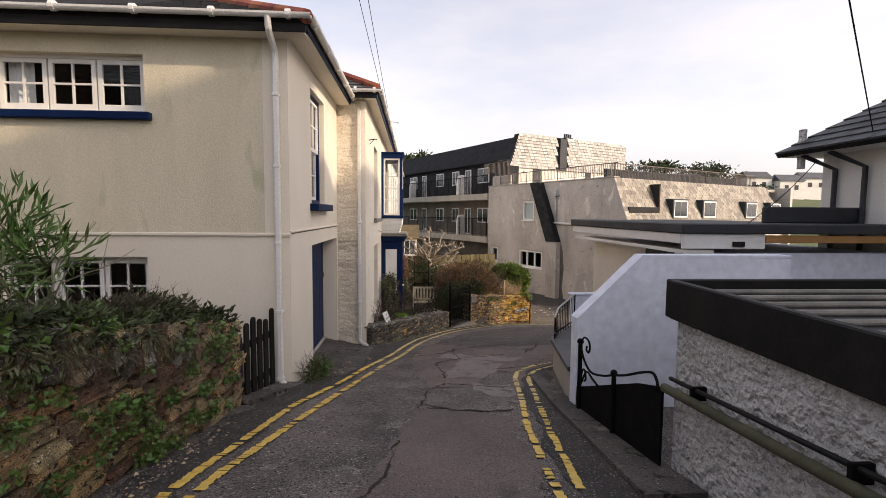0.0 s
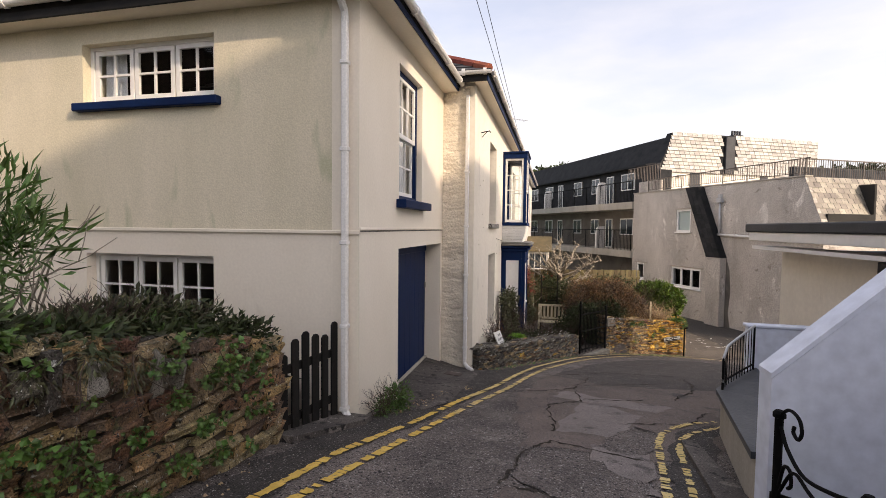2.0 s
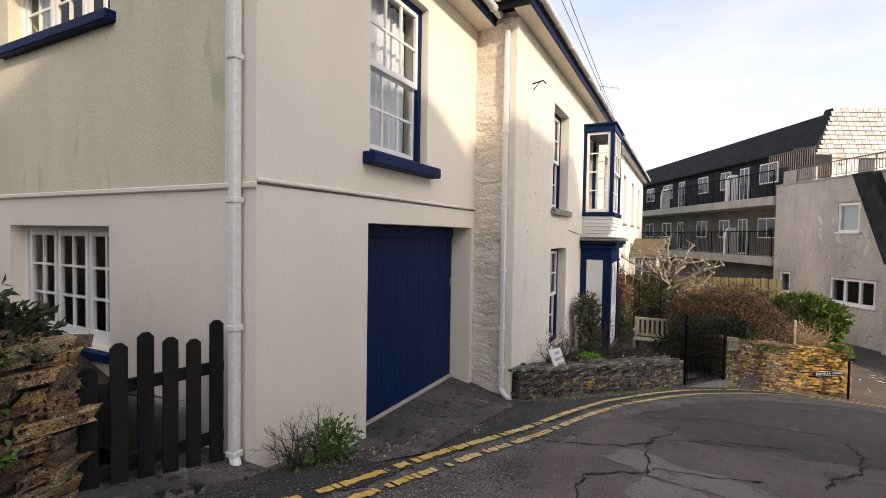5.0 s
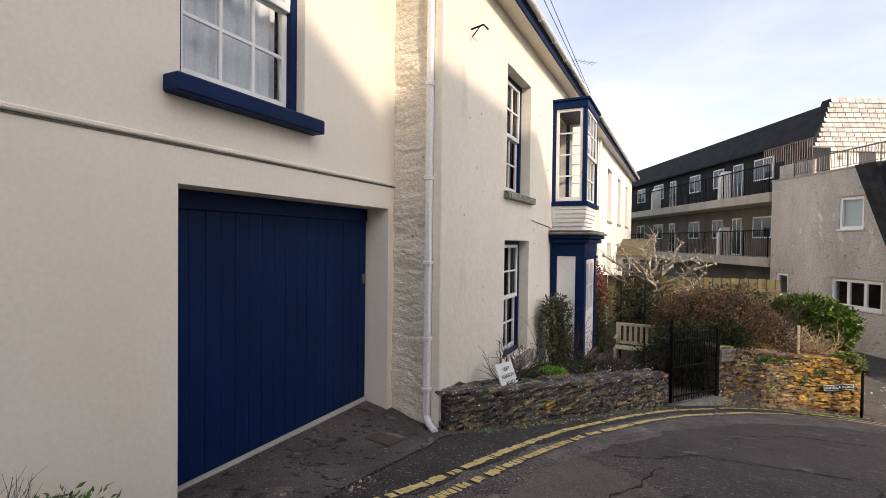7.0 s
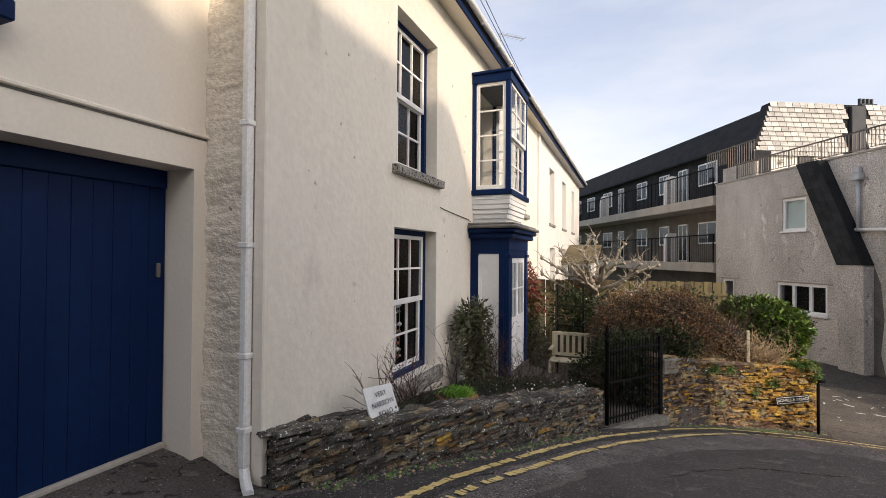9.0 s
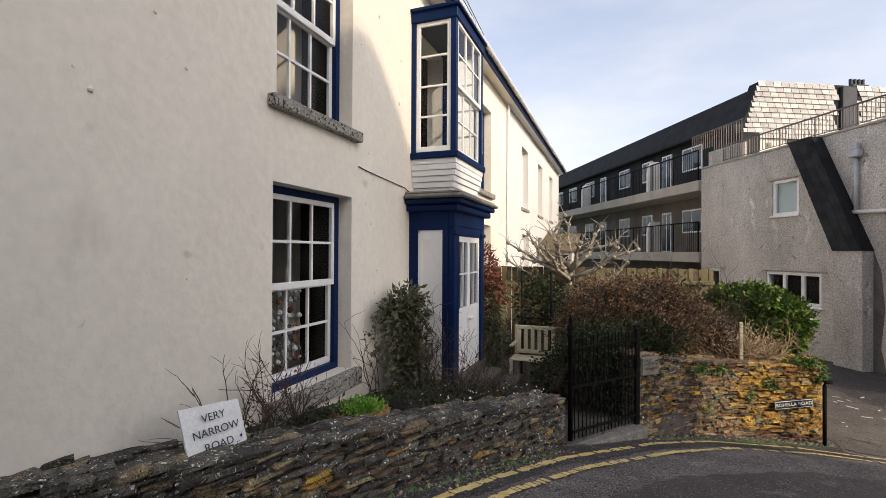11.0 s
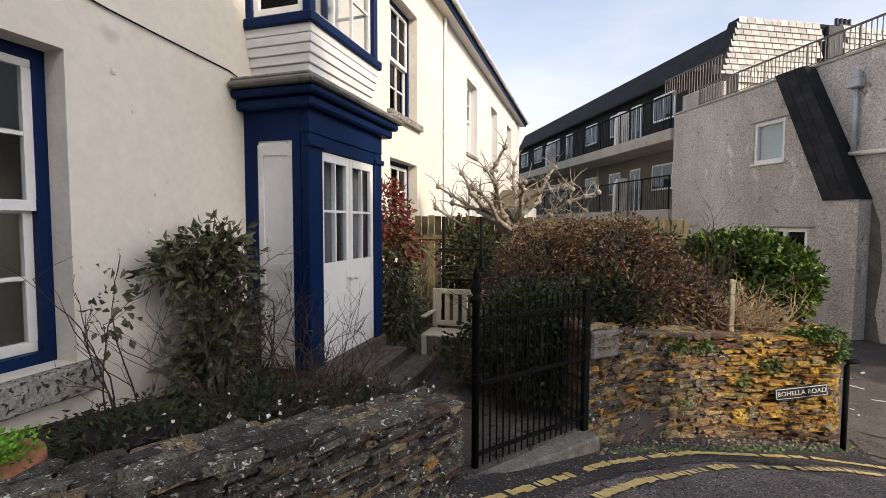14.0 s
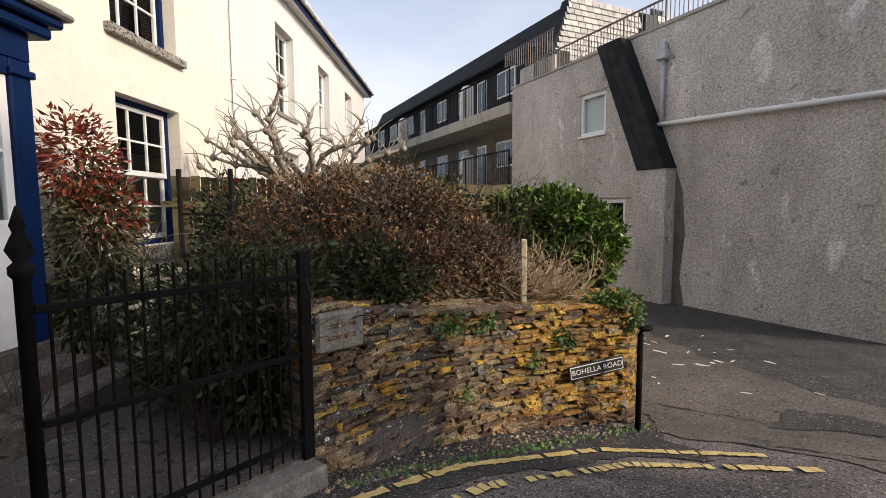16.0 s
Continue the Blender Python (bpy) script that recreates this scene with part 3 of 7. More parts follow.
for c in ([(0.15, 5.55), (0.7, 5.35), (1.2, 5.3)], [(0.1, 5.5), (0.15, 6.3), (0.5, 6.9), (1.4, 6.6)], [(0.5, 7.3), (0.45, 8.6), (1.0, 9.3), (2.0, 9.6)],
          [(-0.1, 9.4), (0.6, 9.9), (1.5, 10.9), (2.6, 11.2)], [(1.3, 8.0), (2.1, 8.2), (2.8, 9.2)], [(0.8, 11.6), (1.7, 12.4), (3.1, 12.6)],
          [(1.9, 13.6), (2.8, 14.6), (4.0, 15.0)], [(0.9, 9.1), (0.9, 10.4), (1.3, 11.6)], [(5.2, 19.2), (6.4, 18.6), (7.2, 17.6)], [(5.6, 18.0), (6.6, 17.4), (8.0, 17.2)],
          [(-0.5, 0.4), (-0.42, 2.6), (-0.1, 4.4)], [(2.4, 9.8), (3.0, 11.0), (3.2, 12.4)]):
    crack(c)


def painted_line(path, width, label, gap=0.12, mats=(YELLOW, PALEYELLOW), split=99.0, chunky=99.0):
    """A worn painted line along a path in plan, in broken flakes."""
    pts = []
    for a, b in zip(path, path[1:]):
        a, b = Vector(a), Vector(b)
        m = max(1, int((b - a).length / 0.07))
        pts += [a.lerp(b, j / m) for j in range(m)]
    pts.append(Vector(path[-1]))
    for lo, hi, material in ((-99, split, mats[0]), (split, 99, mats[1])):
        me = Mesh()
        for i in range(len(pts) - 1):
            p, q = pts[i], pts[i + 1]
            if not lo <= p.y < hi or random.random() < gap:
                continue
            d = (q - p)
            n = Vector((-d.y, d.x)).normalized() * width / 2
            e = [random.uniform(0.55, 1.15) for _ in range(4)]
            p2, q2 = p + d * (random.uniform(0, 0.4) if random.random() < 0.22 else -0.03), q - d * (random.uniform(0, 0.4) if random.random() < 0.22 else -0.03)
            if p.y > chunky and random.random() < 0.55:
                p2, q2 = p + d * random.uniform(0.05, 0.3), q - d * random.uniform(0.0, 0.25)
            c = [p2 + n * e[0], p2 - n * e[1], q2 - n * e[2], q2 + n * e[3]]
            mid1, mid2 = (c[0] + c[3]) / 2 + n * random.uniform(-0.1, 0.1), (c[1] + c[2]) / 2 - n * random.uniform(-0.1, 0.1)
            ring = [c[0], c[1], mid2, c[2], c[3], mid1]
            me.add([(w.x, w.y, gz(w.x, w.y) + 0.016) for w in ring], [(0, 1, 2, 3, 4, 5)])
        if me.f:
            part("road_marking", me, material, road, label)


painted_line([(-1.95, 1.0), (-1.75, 3.4), (-1.48, 5.8), (-1.12, 7.1), (-0.85, 8.3), (-0.46, 9.7), (-0.25, 10.8), (0.1, 12.4), (0.75, 14.2), (1.3, 15.35), (2.3, 16.75), (3.1, 17.45), (4.2, 17.85), (5.4, 17.75)],
             0.10, "worn double yellow line", 0.06, split=8.6)
painted_line([(-1.75, 1.2), (-1.52, 3.7), (-1.2, 5.5), (-0.9, 7.0), (-0.62, 8.2), (-0.22, 9.7), (0.0, 10.8), (0.36, 12.3), (1.0, 14.0), (1.55, 15.1), (2.5, 16.4), (3.25, 17.1), (4.3, 17.52), (5.6, 17.45)],
             0.10, "worn double yellow line", 0.16, split=7.6, chunky=7.0)
painted_line([(1.0, 2.6), (1.08, 3.6), (1.2, 4.7), (1.43, 5.95), (1.63, 7.25), (1.77, 7.7), (1.96, 8.02), (2.25, 8.35), (2.62, 8.58)], 0.08, "worn double yellow line", 0.18, split=5.6, chunky=5.6)
painted_line([(1.22, 3.2), (1.38, 4.45), (1.64, 6.0), (1.82, 7.15), (1.95, 7.55), (2.15, 7.88), (2.43, 8.15), (2.64, 8.34)], 0.075, "worn double yellow line", 0.24, split=5.4, chunky=4.4)


rng = random.Random(4)
for _ in range(26):
    x, y = rng.uniform(5.4, 7.4), rng.uniform(19.2, 23.0)
    if rng.random() < 0.5:
        x, y = x * 0.5 + 3.2, y * 0.5 + 10.8
    a = rng.uniform(0, 3.1)
    l, wd = rng.uniform(0.02, 0.10), rng.uniform(0.01, 0.035)
    me = Mesh()
    ring = [(math.cos(a) * l * s - math.sin(a) * wd * k, math.sin(a) * l * s + math.cos(a) * wd * k) for s, k in ((-1, -0.6), (0, -1), (1, -0.4), (0.9, 0.7), (0, 1), (-0.8, 0.5))]
    me.add([(x + u, y + v, gz(x + u, y + v) + 0.018) for u, v in ring], [(0, 1, 2, 3, 4, 5)])
    part("paint_flake", me, SIGNWHITE, road, "worn white road paint")
# Dark patch laid on the lane to paint the shade beside the flats.
blob("dark_asphalt", [(5.6, 30), (6.0, 25.6), (6.4, 22.2), (6.9, 20.2), (8.3, 17.8), (11.9, 14.6), (11.9, 21), (9.2, 24.2), (6.2, 29.8)], DARKGRIT, 0.0105, "dark asphalt patch painting the shade at the foot of the flats", road)
blob("rough_patch", [(6.0, 18.6), (6.9, 18.2), (7.2, 18.7), (6.5, 19.1)], DARKGRIT, 0.014, "sunken brown pothole patch", road)
blob("rough_patch", [(0.12, 5.75), (0.5, 5.42), (1.25, 5.45), (1.3, 6.0), (0.85, 6.45), (0.2, 6.4)], GRAVELLY, 0.012, "crumbled asphalt patch", road)

# ---------------------------------------------------------------- windows
def light(parent, M, u0, u1, z0, z1, cols, rows, n, material=WHITE, rail=0.055, bar=0.027, depth=0.04, name="sash"):
    """A sash or casement: its rails, bars and panes."""
    s = Mesh(M)
    s.box(u0, u1, n, n + depth, z1 - rail, z1, 0.004)
    s.box(u0, u1, n, n + depth, z0, z0 + rail * 1.3, 0.004)
    s.box(u0, u0 + rail, n + 0.001, n + depth - 0.001, z0 + rail * 1.3, z1 - rail)
    s.box(u1 - rail, u1, n + 0.001, n + depth - 0.001, z0 + rail * 1.3, z1 - rail)
    a, b, c, d = u0 + rail, u1 - rail, z0 + rail * 1.3, z1 - rail
    for i in range(1, cols):
        w = a + (b - a) * i / cols
        s.box(w - bar / 2, w + bar / 2, n + 0.006, n + depth - 0.004, c, d)
    for j in range(1, rows):
        h = c + (d - c) * j / rows
        s.box(a, b, n + 0.008, n + depth - 0.006, h - bar / 2, h + bar / 2)
    fr = part(name, s, material, parent)
    for i in range(cols):
        for j in range(rows):
            g = Mesh(M)
            x0, x1 = a + (b - a) * i / cols, a + (b - a) * (i + 1) / cols
            y0, y1 = c + (d - c) * j / rows, c + (d - c) * (j + 1) / rows
            q = [random.uniform(-0.0012, 0.0012) for _ in range(4)]
            k = n + depth * 0.45
            g.add([(x0, k + q[0], y0), (x1, k + q[1], y0), (x1, k + q[2], y1), (x0, k + q[3], y1)], [(0, 1, 2, 3)])
            pn = part("pane", g, PANE, parent)
            pn.visible_shadow = False
    return fr


def window(house, M, u0, u1, z0, z1, style, recess=0.18, frame_mat=WHITE, lining=None, sill=None, label="", sill_mat=LEDGE, rows=2, cols=3):
    """A window in an opening of a wall, with its frame, sashes, panes and sill."""
    f = Mesh(M)
    t = 0.075 if lining else 0.05
    n0, n1 = -recess - 0.07, -recess + 0.02
    f.panel(u0, u1, z0, z1, [(u0 + t, u1 - t, z0 + t, z1 - t)], n0, n1)
    w = part("window", f, lining or frame_mat, house, label)
    a, b, c, d = u0 + t, u1 - t, z0 + t, z1 - t
    if style == "sash":
        m = (c + d) / 2
        light(w, M, a, b, m - 0.02, d, cols, rows, -recess - 0.03, frame_mat, name="upper_sash")
        light(w, M, a, b, c, m + 0.02, cols, rows, -recess - 0.075, frame_mat, name="lower_sash")
        h = Mesh(M)
        h.box((a + b) / 2 - 0.03, (a + b) / 2 + 0.03, -recess - 0.03, -recess + 0.0, m + 0.02, m + 0.035)
        part("sash_catch", h, LEAD, w)
    else:
        k = style
        for i in range(k):
            p, q = a + (b - a) * i / k, a + (b - a) * (i + 1) / k
            light(w, M, p + 0.012, q - 0.012, c, d, cols, rows, -recess - 0.04, frame_mat, rail=0.06, name="casement")
    if sill:
        s = Mesh(M)
        ov, th, pr = sill
        s.box(u0 - ov, u1 + ov, -recess, pr, z0 - th, z0 - 0.002, 0.012)
        part("sill", s, sill_mat, w)
    return w


def curtain(M, u0, u1, z0, z1, n, label, material=CURTAIN, folds=9, depth=0.035):
    me = Mesh(M)
    k = folds * 6
    v = []
    for i in range(k + 1):
        u = u0 + (u1 - u0) * i / k
        o = depth * math.sin(i / 6 * 2 * math.pi + math.sin(i) * 0.4)
        v += [(u, n + o, z0), (u, n + o * 0.6, z1)]
    me.add(v, [(2 * i, 2 * i + 2, 2 * i + 3, 2 * i + 1) for i in range(k)])
    return tagged(part("curtain", me, material, None, "", True), label, "curtain")


def downpipe(parent, x, y, z0, z1, size=0.07, shoe=(0.22, -0.2), dirn=(0.5, -1), clips=(0.2, 1.5, 2.8)):
    p = Mesh()
    h = size / 2
    p.box(x - h, x + h, y - h, y + h, z0 + 0.12, z1, 0.012)
    d = Vector((*dirn, 0)).normalized()
    pp = part("downpipe", p, UPVC, parent, "white plastic downpipe")
    s = Mesh()
    s.tube([(x, y, z0 + 0.15), (x, y, z0 + 0.1), (x + d.x * 0.09, y + d.y * 0.09, z0 + 0.03), (x + d.x * 0.24, y + d.y * 0.24, z0)], h * 1.15, 8)
    part("pipe_shoe", s, UPVC, pp)
    for c in clips:
        k = Mesh()
        k.box(x - h - 0.012, x + h + 0.012, y - h - 0.012, y + h + 0.012, z0 + c, z0 + c + 0.05, 0.008)
        part("pipe_collar", k, UPVC, pp)
    return pp


def gutter(parent, pts, r=0.06):
    """A half-round gutter along a level line."""
    me = Mesh()
    pts = [Vector(p) for p in pts]
    segs = 7
    v = []
    d = (pts[-1] - pts[0]).normalized()
    side = d.cross(Vector((0, 0, 1)))
    for p in pts:
        for q, rad in ((0, r), (1, r - 0.008)):
            for s in range(segs + 1):
                w = math.pi + math.pi * s / segs
                v.append(p + side * math.cos(w) * rad + Vector((0, 0, math.sin(w) * rad)))
    k = 2 * (segs + 1)
    f = []
    for i in range(len(pts) - 1):
        for q in (0, 1):
            for s in range(segs):
                a = i * k + q * (segs + 1) + s
                f.append((a, a + 1, a + k + 1, a + k))
        for s in (0, segs):
            a = i * k + s
            f.append((a, a + segs + 1, a + segs + 1 + k, a + k))
    me.add([tuple(p) for p in v], f)
    g = part("gutter", me, UPVC, parent, "white half-round gutter")
    n = max(1, int((pts[-1] - pts[0]).length / 1.0))
    for i in range(n + 1):
        p = pts[0].lerp(pts[-1], (i + 0.3) / (n + 0.6))
        b = Mesh()
        b.tube([p - d * 0.03 - Vector((0, 0, 0.01)), p + d * 0.03 - Vector((0, 0, 0.01))], r * 1.12, 10)
        part("gutter_joint", b, UPVC, g)
    return g


# ---------------------------------------------------------------- the cream house with the garage
AX, AY, BX, BY = -1.8, 6.96, -1.13, 11.25
FA = axes((AX, 0), (0, 1), (1, 0))
GA = axes((0, AY), (1, 0), (0, -1))
FB = axes((BX, 0), (0, 1), (1, 0))
PB = axes((0, BY), (1, 0), (0, -1))
house_a = thing("garage_house", "cream rendered two-storey house with blue garage door", "house", (-4.8, 9, -1.2))
w = Mesh(FA)
w.panel(AY, BY, -1.7, 4.12, [(8.43, 9.66, 1.76, 3.76), (8.42, 11.1, -1.7, 1.02)], -0.35, 0)
part("front_wall", w, CREAM, house_a, "smooth cream rendered wall")
w = Mesh(GA)
w.panel(-10.6, AX - 0.352, 1.27, 4.12, [(-5.87, -3.78, 2.98, 3.78)], -0.35, 0)
part("gable_wall_upper", w, STAINED, house_a, "cream render streaked green with damp")
w = Mesh(GA)
w.panel(-10.6, AX - 0.352, -1.7, 1.268, [(-5.88, -3.82, -0.3, 0.94)], -0.35, 0)
part("gable_wall_lower", w, CREAM, house_a)
w = Mesh()
w.box(-10.6, -10.3, AY + 0.351, 15.2, -1.7, 4.12).box(-10.3, AX - 0.36, 14.9, 15.2, -1.7, 4.12)
part("back_wall", w, CREAM, house_a)
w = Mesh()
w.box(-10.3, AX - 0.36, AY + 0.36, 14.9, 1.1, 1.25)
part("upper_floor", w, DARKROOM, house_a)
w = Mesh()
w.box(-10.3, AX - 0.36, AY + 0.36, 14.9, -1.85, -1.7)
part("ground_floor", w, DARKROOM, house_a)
s = Mesh(GA)
s.box(-10.6, AX + 0.02, 0.0, 0.03, 1.25, 1.30, 0.01)
part("string_course", s, CREAM, house_a)
s = Mesh(FA)
s.box(AY, BY, 0.0, 0.024, 1.298, 1.335, 0.01)
part("string_course", s, CREAM, house_a)
# Thin dark strip: the drip's shadow put into colour, with its dirt.
s = Mesh(FA)
s.box(AY + 0.01, BY - 0.01, 0.0, 0.006, 1.280, 1.297)
part("drip_joint", s, DAMP_AND_SHADE, house_a, "dark strip painting shadow and dirt under the string course")

# eaves, fascia, gutters and roof
s = Mesh()
s.box(-10.9, AX + 0.3, AY - 0.3, AY, 4.04, 4.07).box(AX, AX + 0.3, AY, BY, 4.095, 4.119)
part("soffit", s, CREAM, house_a)
s = Mesh()
s.box(-10.9, AX + 0.33, AY - 0.33, AY - 0.3, 4.03, 4.2, 0.004)
part("fascia", s, BLACKPAINT, house_a, "dark painted fascia board")
s = Mesh()
s.box(AX + 0.3, AX + 0.33, AY - 0.297, BY + 0.2, 4.10, 4.2, 0.004)
part("fascia", s, BLUE, house_a, "dark blue fascia board")
gutter(house_a, [(-10.9, AY - 0.40, 4.24), (AX + 0.42, AY - 0.40, 4.24)])
gutter(house_a, [(AX + 0.40, AY - 0.36, 4.24), (AX + 0.40, BY - 0.1, 4.24)])
downpipe(house_a, AX - 0.15, AY - 0.07, -0.97, 3.75, 0.075, dirn=(0.9, -0.5), clips=(0.1, 1.1, 2.1, 3.2, 4.2))
s = Mesh()
s.tube([(AX - 0.15, AY - 0.07, 3.72), (AX - 0.15, AY - 0.09, 3.84), (AX - 0.15, AY - 0.36, 4.06), (AX - 0.15, AY - 0.40, 4.2)], 0.045, 8)
part("swan_neck", s, UPVC, house_a, "white plastic pipe bend")


def slated_roof(house, corners, ridge, material, name="roof", rows=18, thick=0.05):
    """Hipped slopes given as (eave a, eave b, ridge b, ridge a), laid in lapped courses."""
    for a, b, c, d in corners:
        a, b, c, d = Vector(a), Vector(b), Vector(c), Vector(d)
        me = Mesh()
        nrm = (b - a).cross(d - a).normalized()
        if nrm.z < 0:
            nrm = -nrm
        for r in range(rows):
            p, q = r / rows, (r + 1.02) / rows
            l0, r0, l1, r1 = a.lerp(d, p), b.lerp(c, p), a.lerp(d, min(q, 1)), b.lerp(c, min(q, 1))
            cnt = max(1, int((r0 - l0).length / 0.28))
            off = 0.5 * (r % 2)
            cuts = sorted({0.0, 1.0, *[min(1, max(0, (i + off) / cnt)) for i in range(cnt + 1)]})
            for i in range(len(cuts) - 1):
                s0, s1 = cuts[i] + 0.04 / cnt, cuts[i + 1]
                j = random.uniform(0.0, 0.006)
                lift = nrm * (thick * 0.5 + j)
                v = [l0.lerp(r0, s0) + lift, l0.lerp(r0, s1) + lift, l1.lerp(r1, s1) + nrm * j, l1.lerp(r1, s0) + nrm * j]
                v += [l0.lerp(r0, s0) - nrm * 0.01, l0.lerp(r0, s1) - nrm * 0.01]
                me.add([tuple(x) for x in v], [(0, 1, 2, 3), (4, 5, 1, 0)])
        tagged(part(name + "_slates", me, material, house), kind="stuff")
        base = Mesh()
        base.add([tuple(x - nrm * 0.02) for x in (a, b, c, d)] + [tuple(x - nrm * 0.10) for x in (a, b, c, d)],
                 [(0, 1, 2, 3), (7, 6, 5, 4), (0, 4, 5, 1), (1, 5, 6, 2), (2, 6, 7, 3), (3, 7, 4, 0)])
        part(name, base, DARKWOOD, house)
    for a, b in ridge:
        a, b = Vector(a), Vector(b)
        n = max(2, int((b - a).length / 0.4))
        for i in range(n):
            me = Mesh()
            me.tube([a.lerp(b, i / n), a.lerp(b, (i + 0.96) / n)], 0.1, 8)
            part("ridge_tile", me, REDTILE, house)


e0, e1 = (-10.95, AY - 0.36, 4.22), (AX + 0.36, AY - 0.36, 4.22)
e2, e3 = (AX + 0.36, 15.5, 4.22), (-10.95, 15.5, 4.22)
k0, k1 = (-4.9, 10.2, 6.0), (-7.6, 11.3, 6.0)
slated_roof(house_a, [(e0, e1, k0, k1), (e1, e2, k0, k0), (e3, e0, k1, k1), (e2, e3, k1, k0)],
            [(e1, k0), (e0, k1), (k0, k1), (e2, k0)], SLATE, rows=14)

window(house_a, GA, -5.87, -3.78, 2.98, 3.78, 3, 0.14, label="white three-light casement window", sill=(0.1, 0.11, 0.1), sill_mat=BLUE, rows=2, cols=2)
window(house_a, GA, -5.88, -3.82, -0.3, 0.94, 3, 0.16, label="white three-light casement window", rows=3, cols=2, sill=(0.06, 0.1, 0.06), sill_mat=BLUE)
window(house_a, FA, 8.43, 9.66, 1.76, 3.76, "sash", 0.12, lining=BLUE, sill=(0.12, 0.13, 0.15), sill_mat=BLUE, label="white sash window in a blue frame")
curtain(FA, 8.5, 9.6, 1.8, 3.7, -0.32, "white net curtain drawn across a sash window", folds=8)
curtain(GA, -5.8, -5.45, 3.0, 3.75, -0.3, "pale curtain at the side of a window", folds=3)

door = thing("garage_door", "dark blue boarded double garage door in a recess", "door", (-2.1, 9.75, -1.3))
for i in range(18):
    b = Mesh(FA)
    u = 8.43 + i * (2.66 / 18)
    b.box(u + 0.0008, u + 2.66 / 18 - 0.0008, -0.36, -0.325 + (0.0015 if i % 2 else 0), -1.5, 0.86, 0.002)
    part("board", b, BLUE, door)
b = Mesh(FA)
b.box(8.43, 11.09, -0.37, -0.30, 0.862, 1.018, 0.008)
part("top_rail", b, BLUE, door)
b = Mesh(FA)
b.box(8.43, 11.09, -0.40, -0.37, -1.5, 0.9)
part("backing", b, BLUE, door)
b = Mesh(FA)
b.box(11.0, 11.03, -0.32, -0.29, 0.1, 0.22, 0.006)
part("latch", b, LEAD, door)
b = Mesh(FA)
b.box(8.43, 11.09, -0.33, -0.27, -1.5, -1.318, 0.01)
part("threshold", b, CONCRETE, door, "pale worn concrete threshold")


def apron_z(x, y):
    """The apron runs from the road to the level threshold of the garage."""
    f = min(1.0, max(0.0, (-1.05 - x) / 1.05))
    road_z = gz(x, y) + 0.022
    lump = 0.012 * noise.noise(Vector((x * 4, y * 4, 0.0)))
    return road_z + (-1.345 - road_z) * f ** 1.7 + lump * (1 - f) * f * 4


apron = Mesh()
nx_, ny_ = 14, 40
v = []
for j in range(ny_ + 1):
    y = 7.7 + 3.52 * j / ny_
    outer = -0.93 - 0.25 * max(0, 1 - (y - 7.7) / 0.5) + 0.03 * noise.noise(Vector((0, y * 3, 1.0)))
    inner = -2.2 if 8.42 < y < 11.1 else -1.83
    for i in range(nx_ + 1):
        x = inner + (outer - inner) * i / nx_
        v.append((x, y, max(apron_z(x, y), gz(x, y) + 0.0135) if i > nx_ - 3 else apron_z(x, y)))
apron.add(v, [(j * (nx_ + 1) + i, j * (nx_ + 1) + i + 1, (j + 1) * (nx_ + 1) + i + 1, (j + 1) * (nx_ + 1) + i) for j in range(ny_) for i in range(nx_)])
tagged(part("apron", apron, APRON), "cracked dark concrete apron before the garage", "pavement", kind="structure")

# ---------------------------------------------------------------- the long pale house beyond
house_b = thing("terrace_house", "pale cream terraced house with blue bay and porch", "house", (-4, 17, -1.8))
CY = 23.0
holesB = [(13.49, 14.81, 1.45, 3.5), (13.45, 14.81, -1.37, 0.66), (20.0, 21.34, 1.46, 3.5), (20.0, 21.32, -1.27, 0.67),
          (16.58, 17.88, 1.5, 3.5), (16.6, 17.9, -2.2, 0.5)]
w = Mesh(FB)
w.panel(BY, CY, -3.2, 4.3, holesB, -0.3, 0)
part("front_wall", w, CREAM_B, house_b, "pale cream rendered wall with patched cracks")
w = Mesh(PB)
nu, nz = 18, 260
v = []
for j in range(nz + 1):
    for i in range(nu + 1):
        u, z = AX - 0.02 + (BX - 0.10 - AX) * i / nu, -1.75 + 5.95 * j / nz
        bend = z + 0.16 * noise.noise(Vector((u * 2.6, 5.0, z * 1.3))) + 0.05 * noise.noise(Vector((u * 6.0, 1.0, z * 4.0)))
        course = bend / 0.17
        f = course - math.floor(course)
        row = math.floor(course)
        wave = noise.noise(Vector((u * 2.4, 3.0, z * 3.4))) * 0.04 + noise.noise(Vector((u * 5, 9.0, z * 16))) * 0.008
        ledge = (0.016 + 0.03 * noise.noise(Vector((u * 3.0, row * 2.3, 0)))) * max(0.0, 1 - min(f, 1 - f) / 0.16) ** 1.6
        v.append((u, 0.035 + wave - ledge, z))
w.add(v, [(j * (nu + 1) + i, j * (nu + 1) + i + 1, (j + 1) * (nu + 1) + i + 1, (j + 1) * (nu + 1) + i) for j in range(nz) for i in range(nu)])
part("rough_pier", w, ROUGHCREAM, house_b, "uneven limewashed masonry pier", True)
w = Mesh(PB)
w.box(AX - 0.3, BX - 0.12, -0.3, -0.06, -1.75, 4.2)
part("pier_core", w, ROUGHCREAM, house_b)
w = Mesh(PB)
w.box(BX - 0.118, BX - 0.001, -0.3, 0.045, -1.75, 4.2, 0.01)
part("smooth_quoin", w, CREAM_B, house_b, "grey smooth plaster corner strip")
w = Mesh()
w.box(-7.5, -7.2, 15.2, CY, -3.2, 4.3)
part("back_wall", w, CREAM_B, house_b)
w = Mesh()
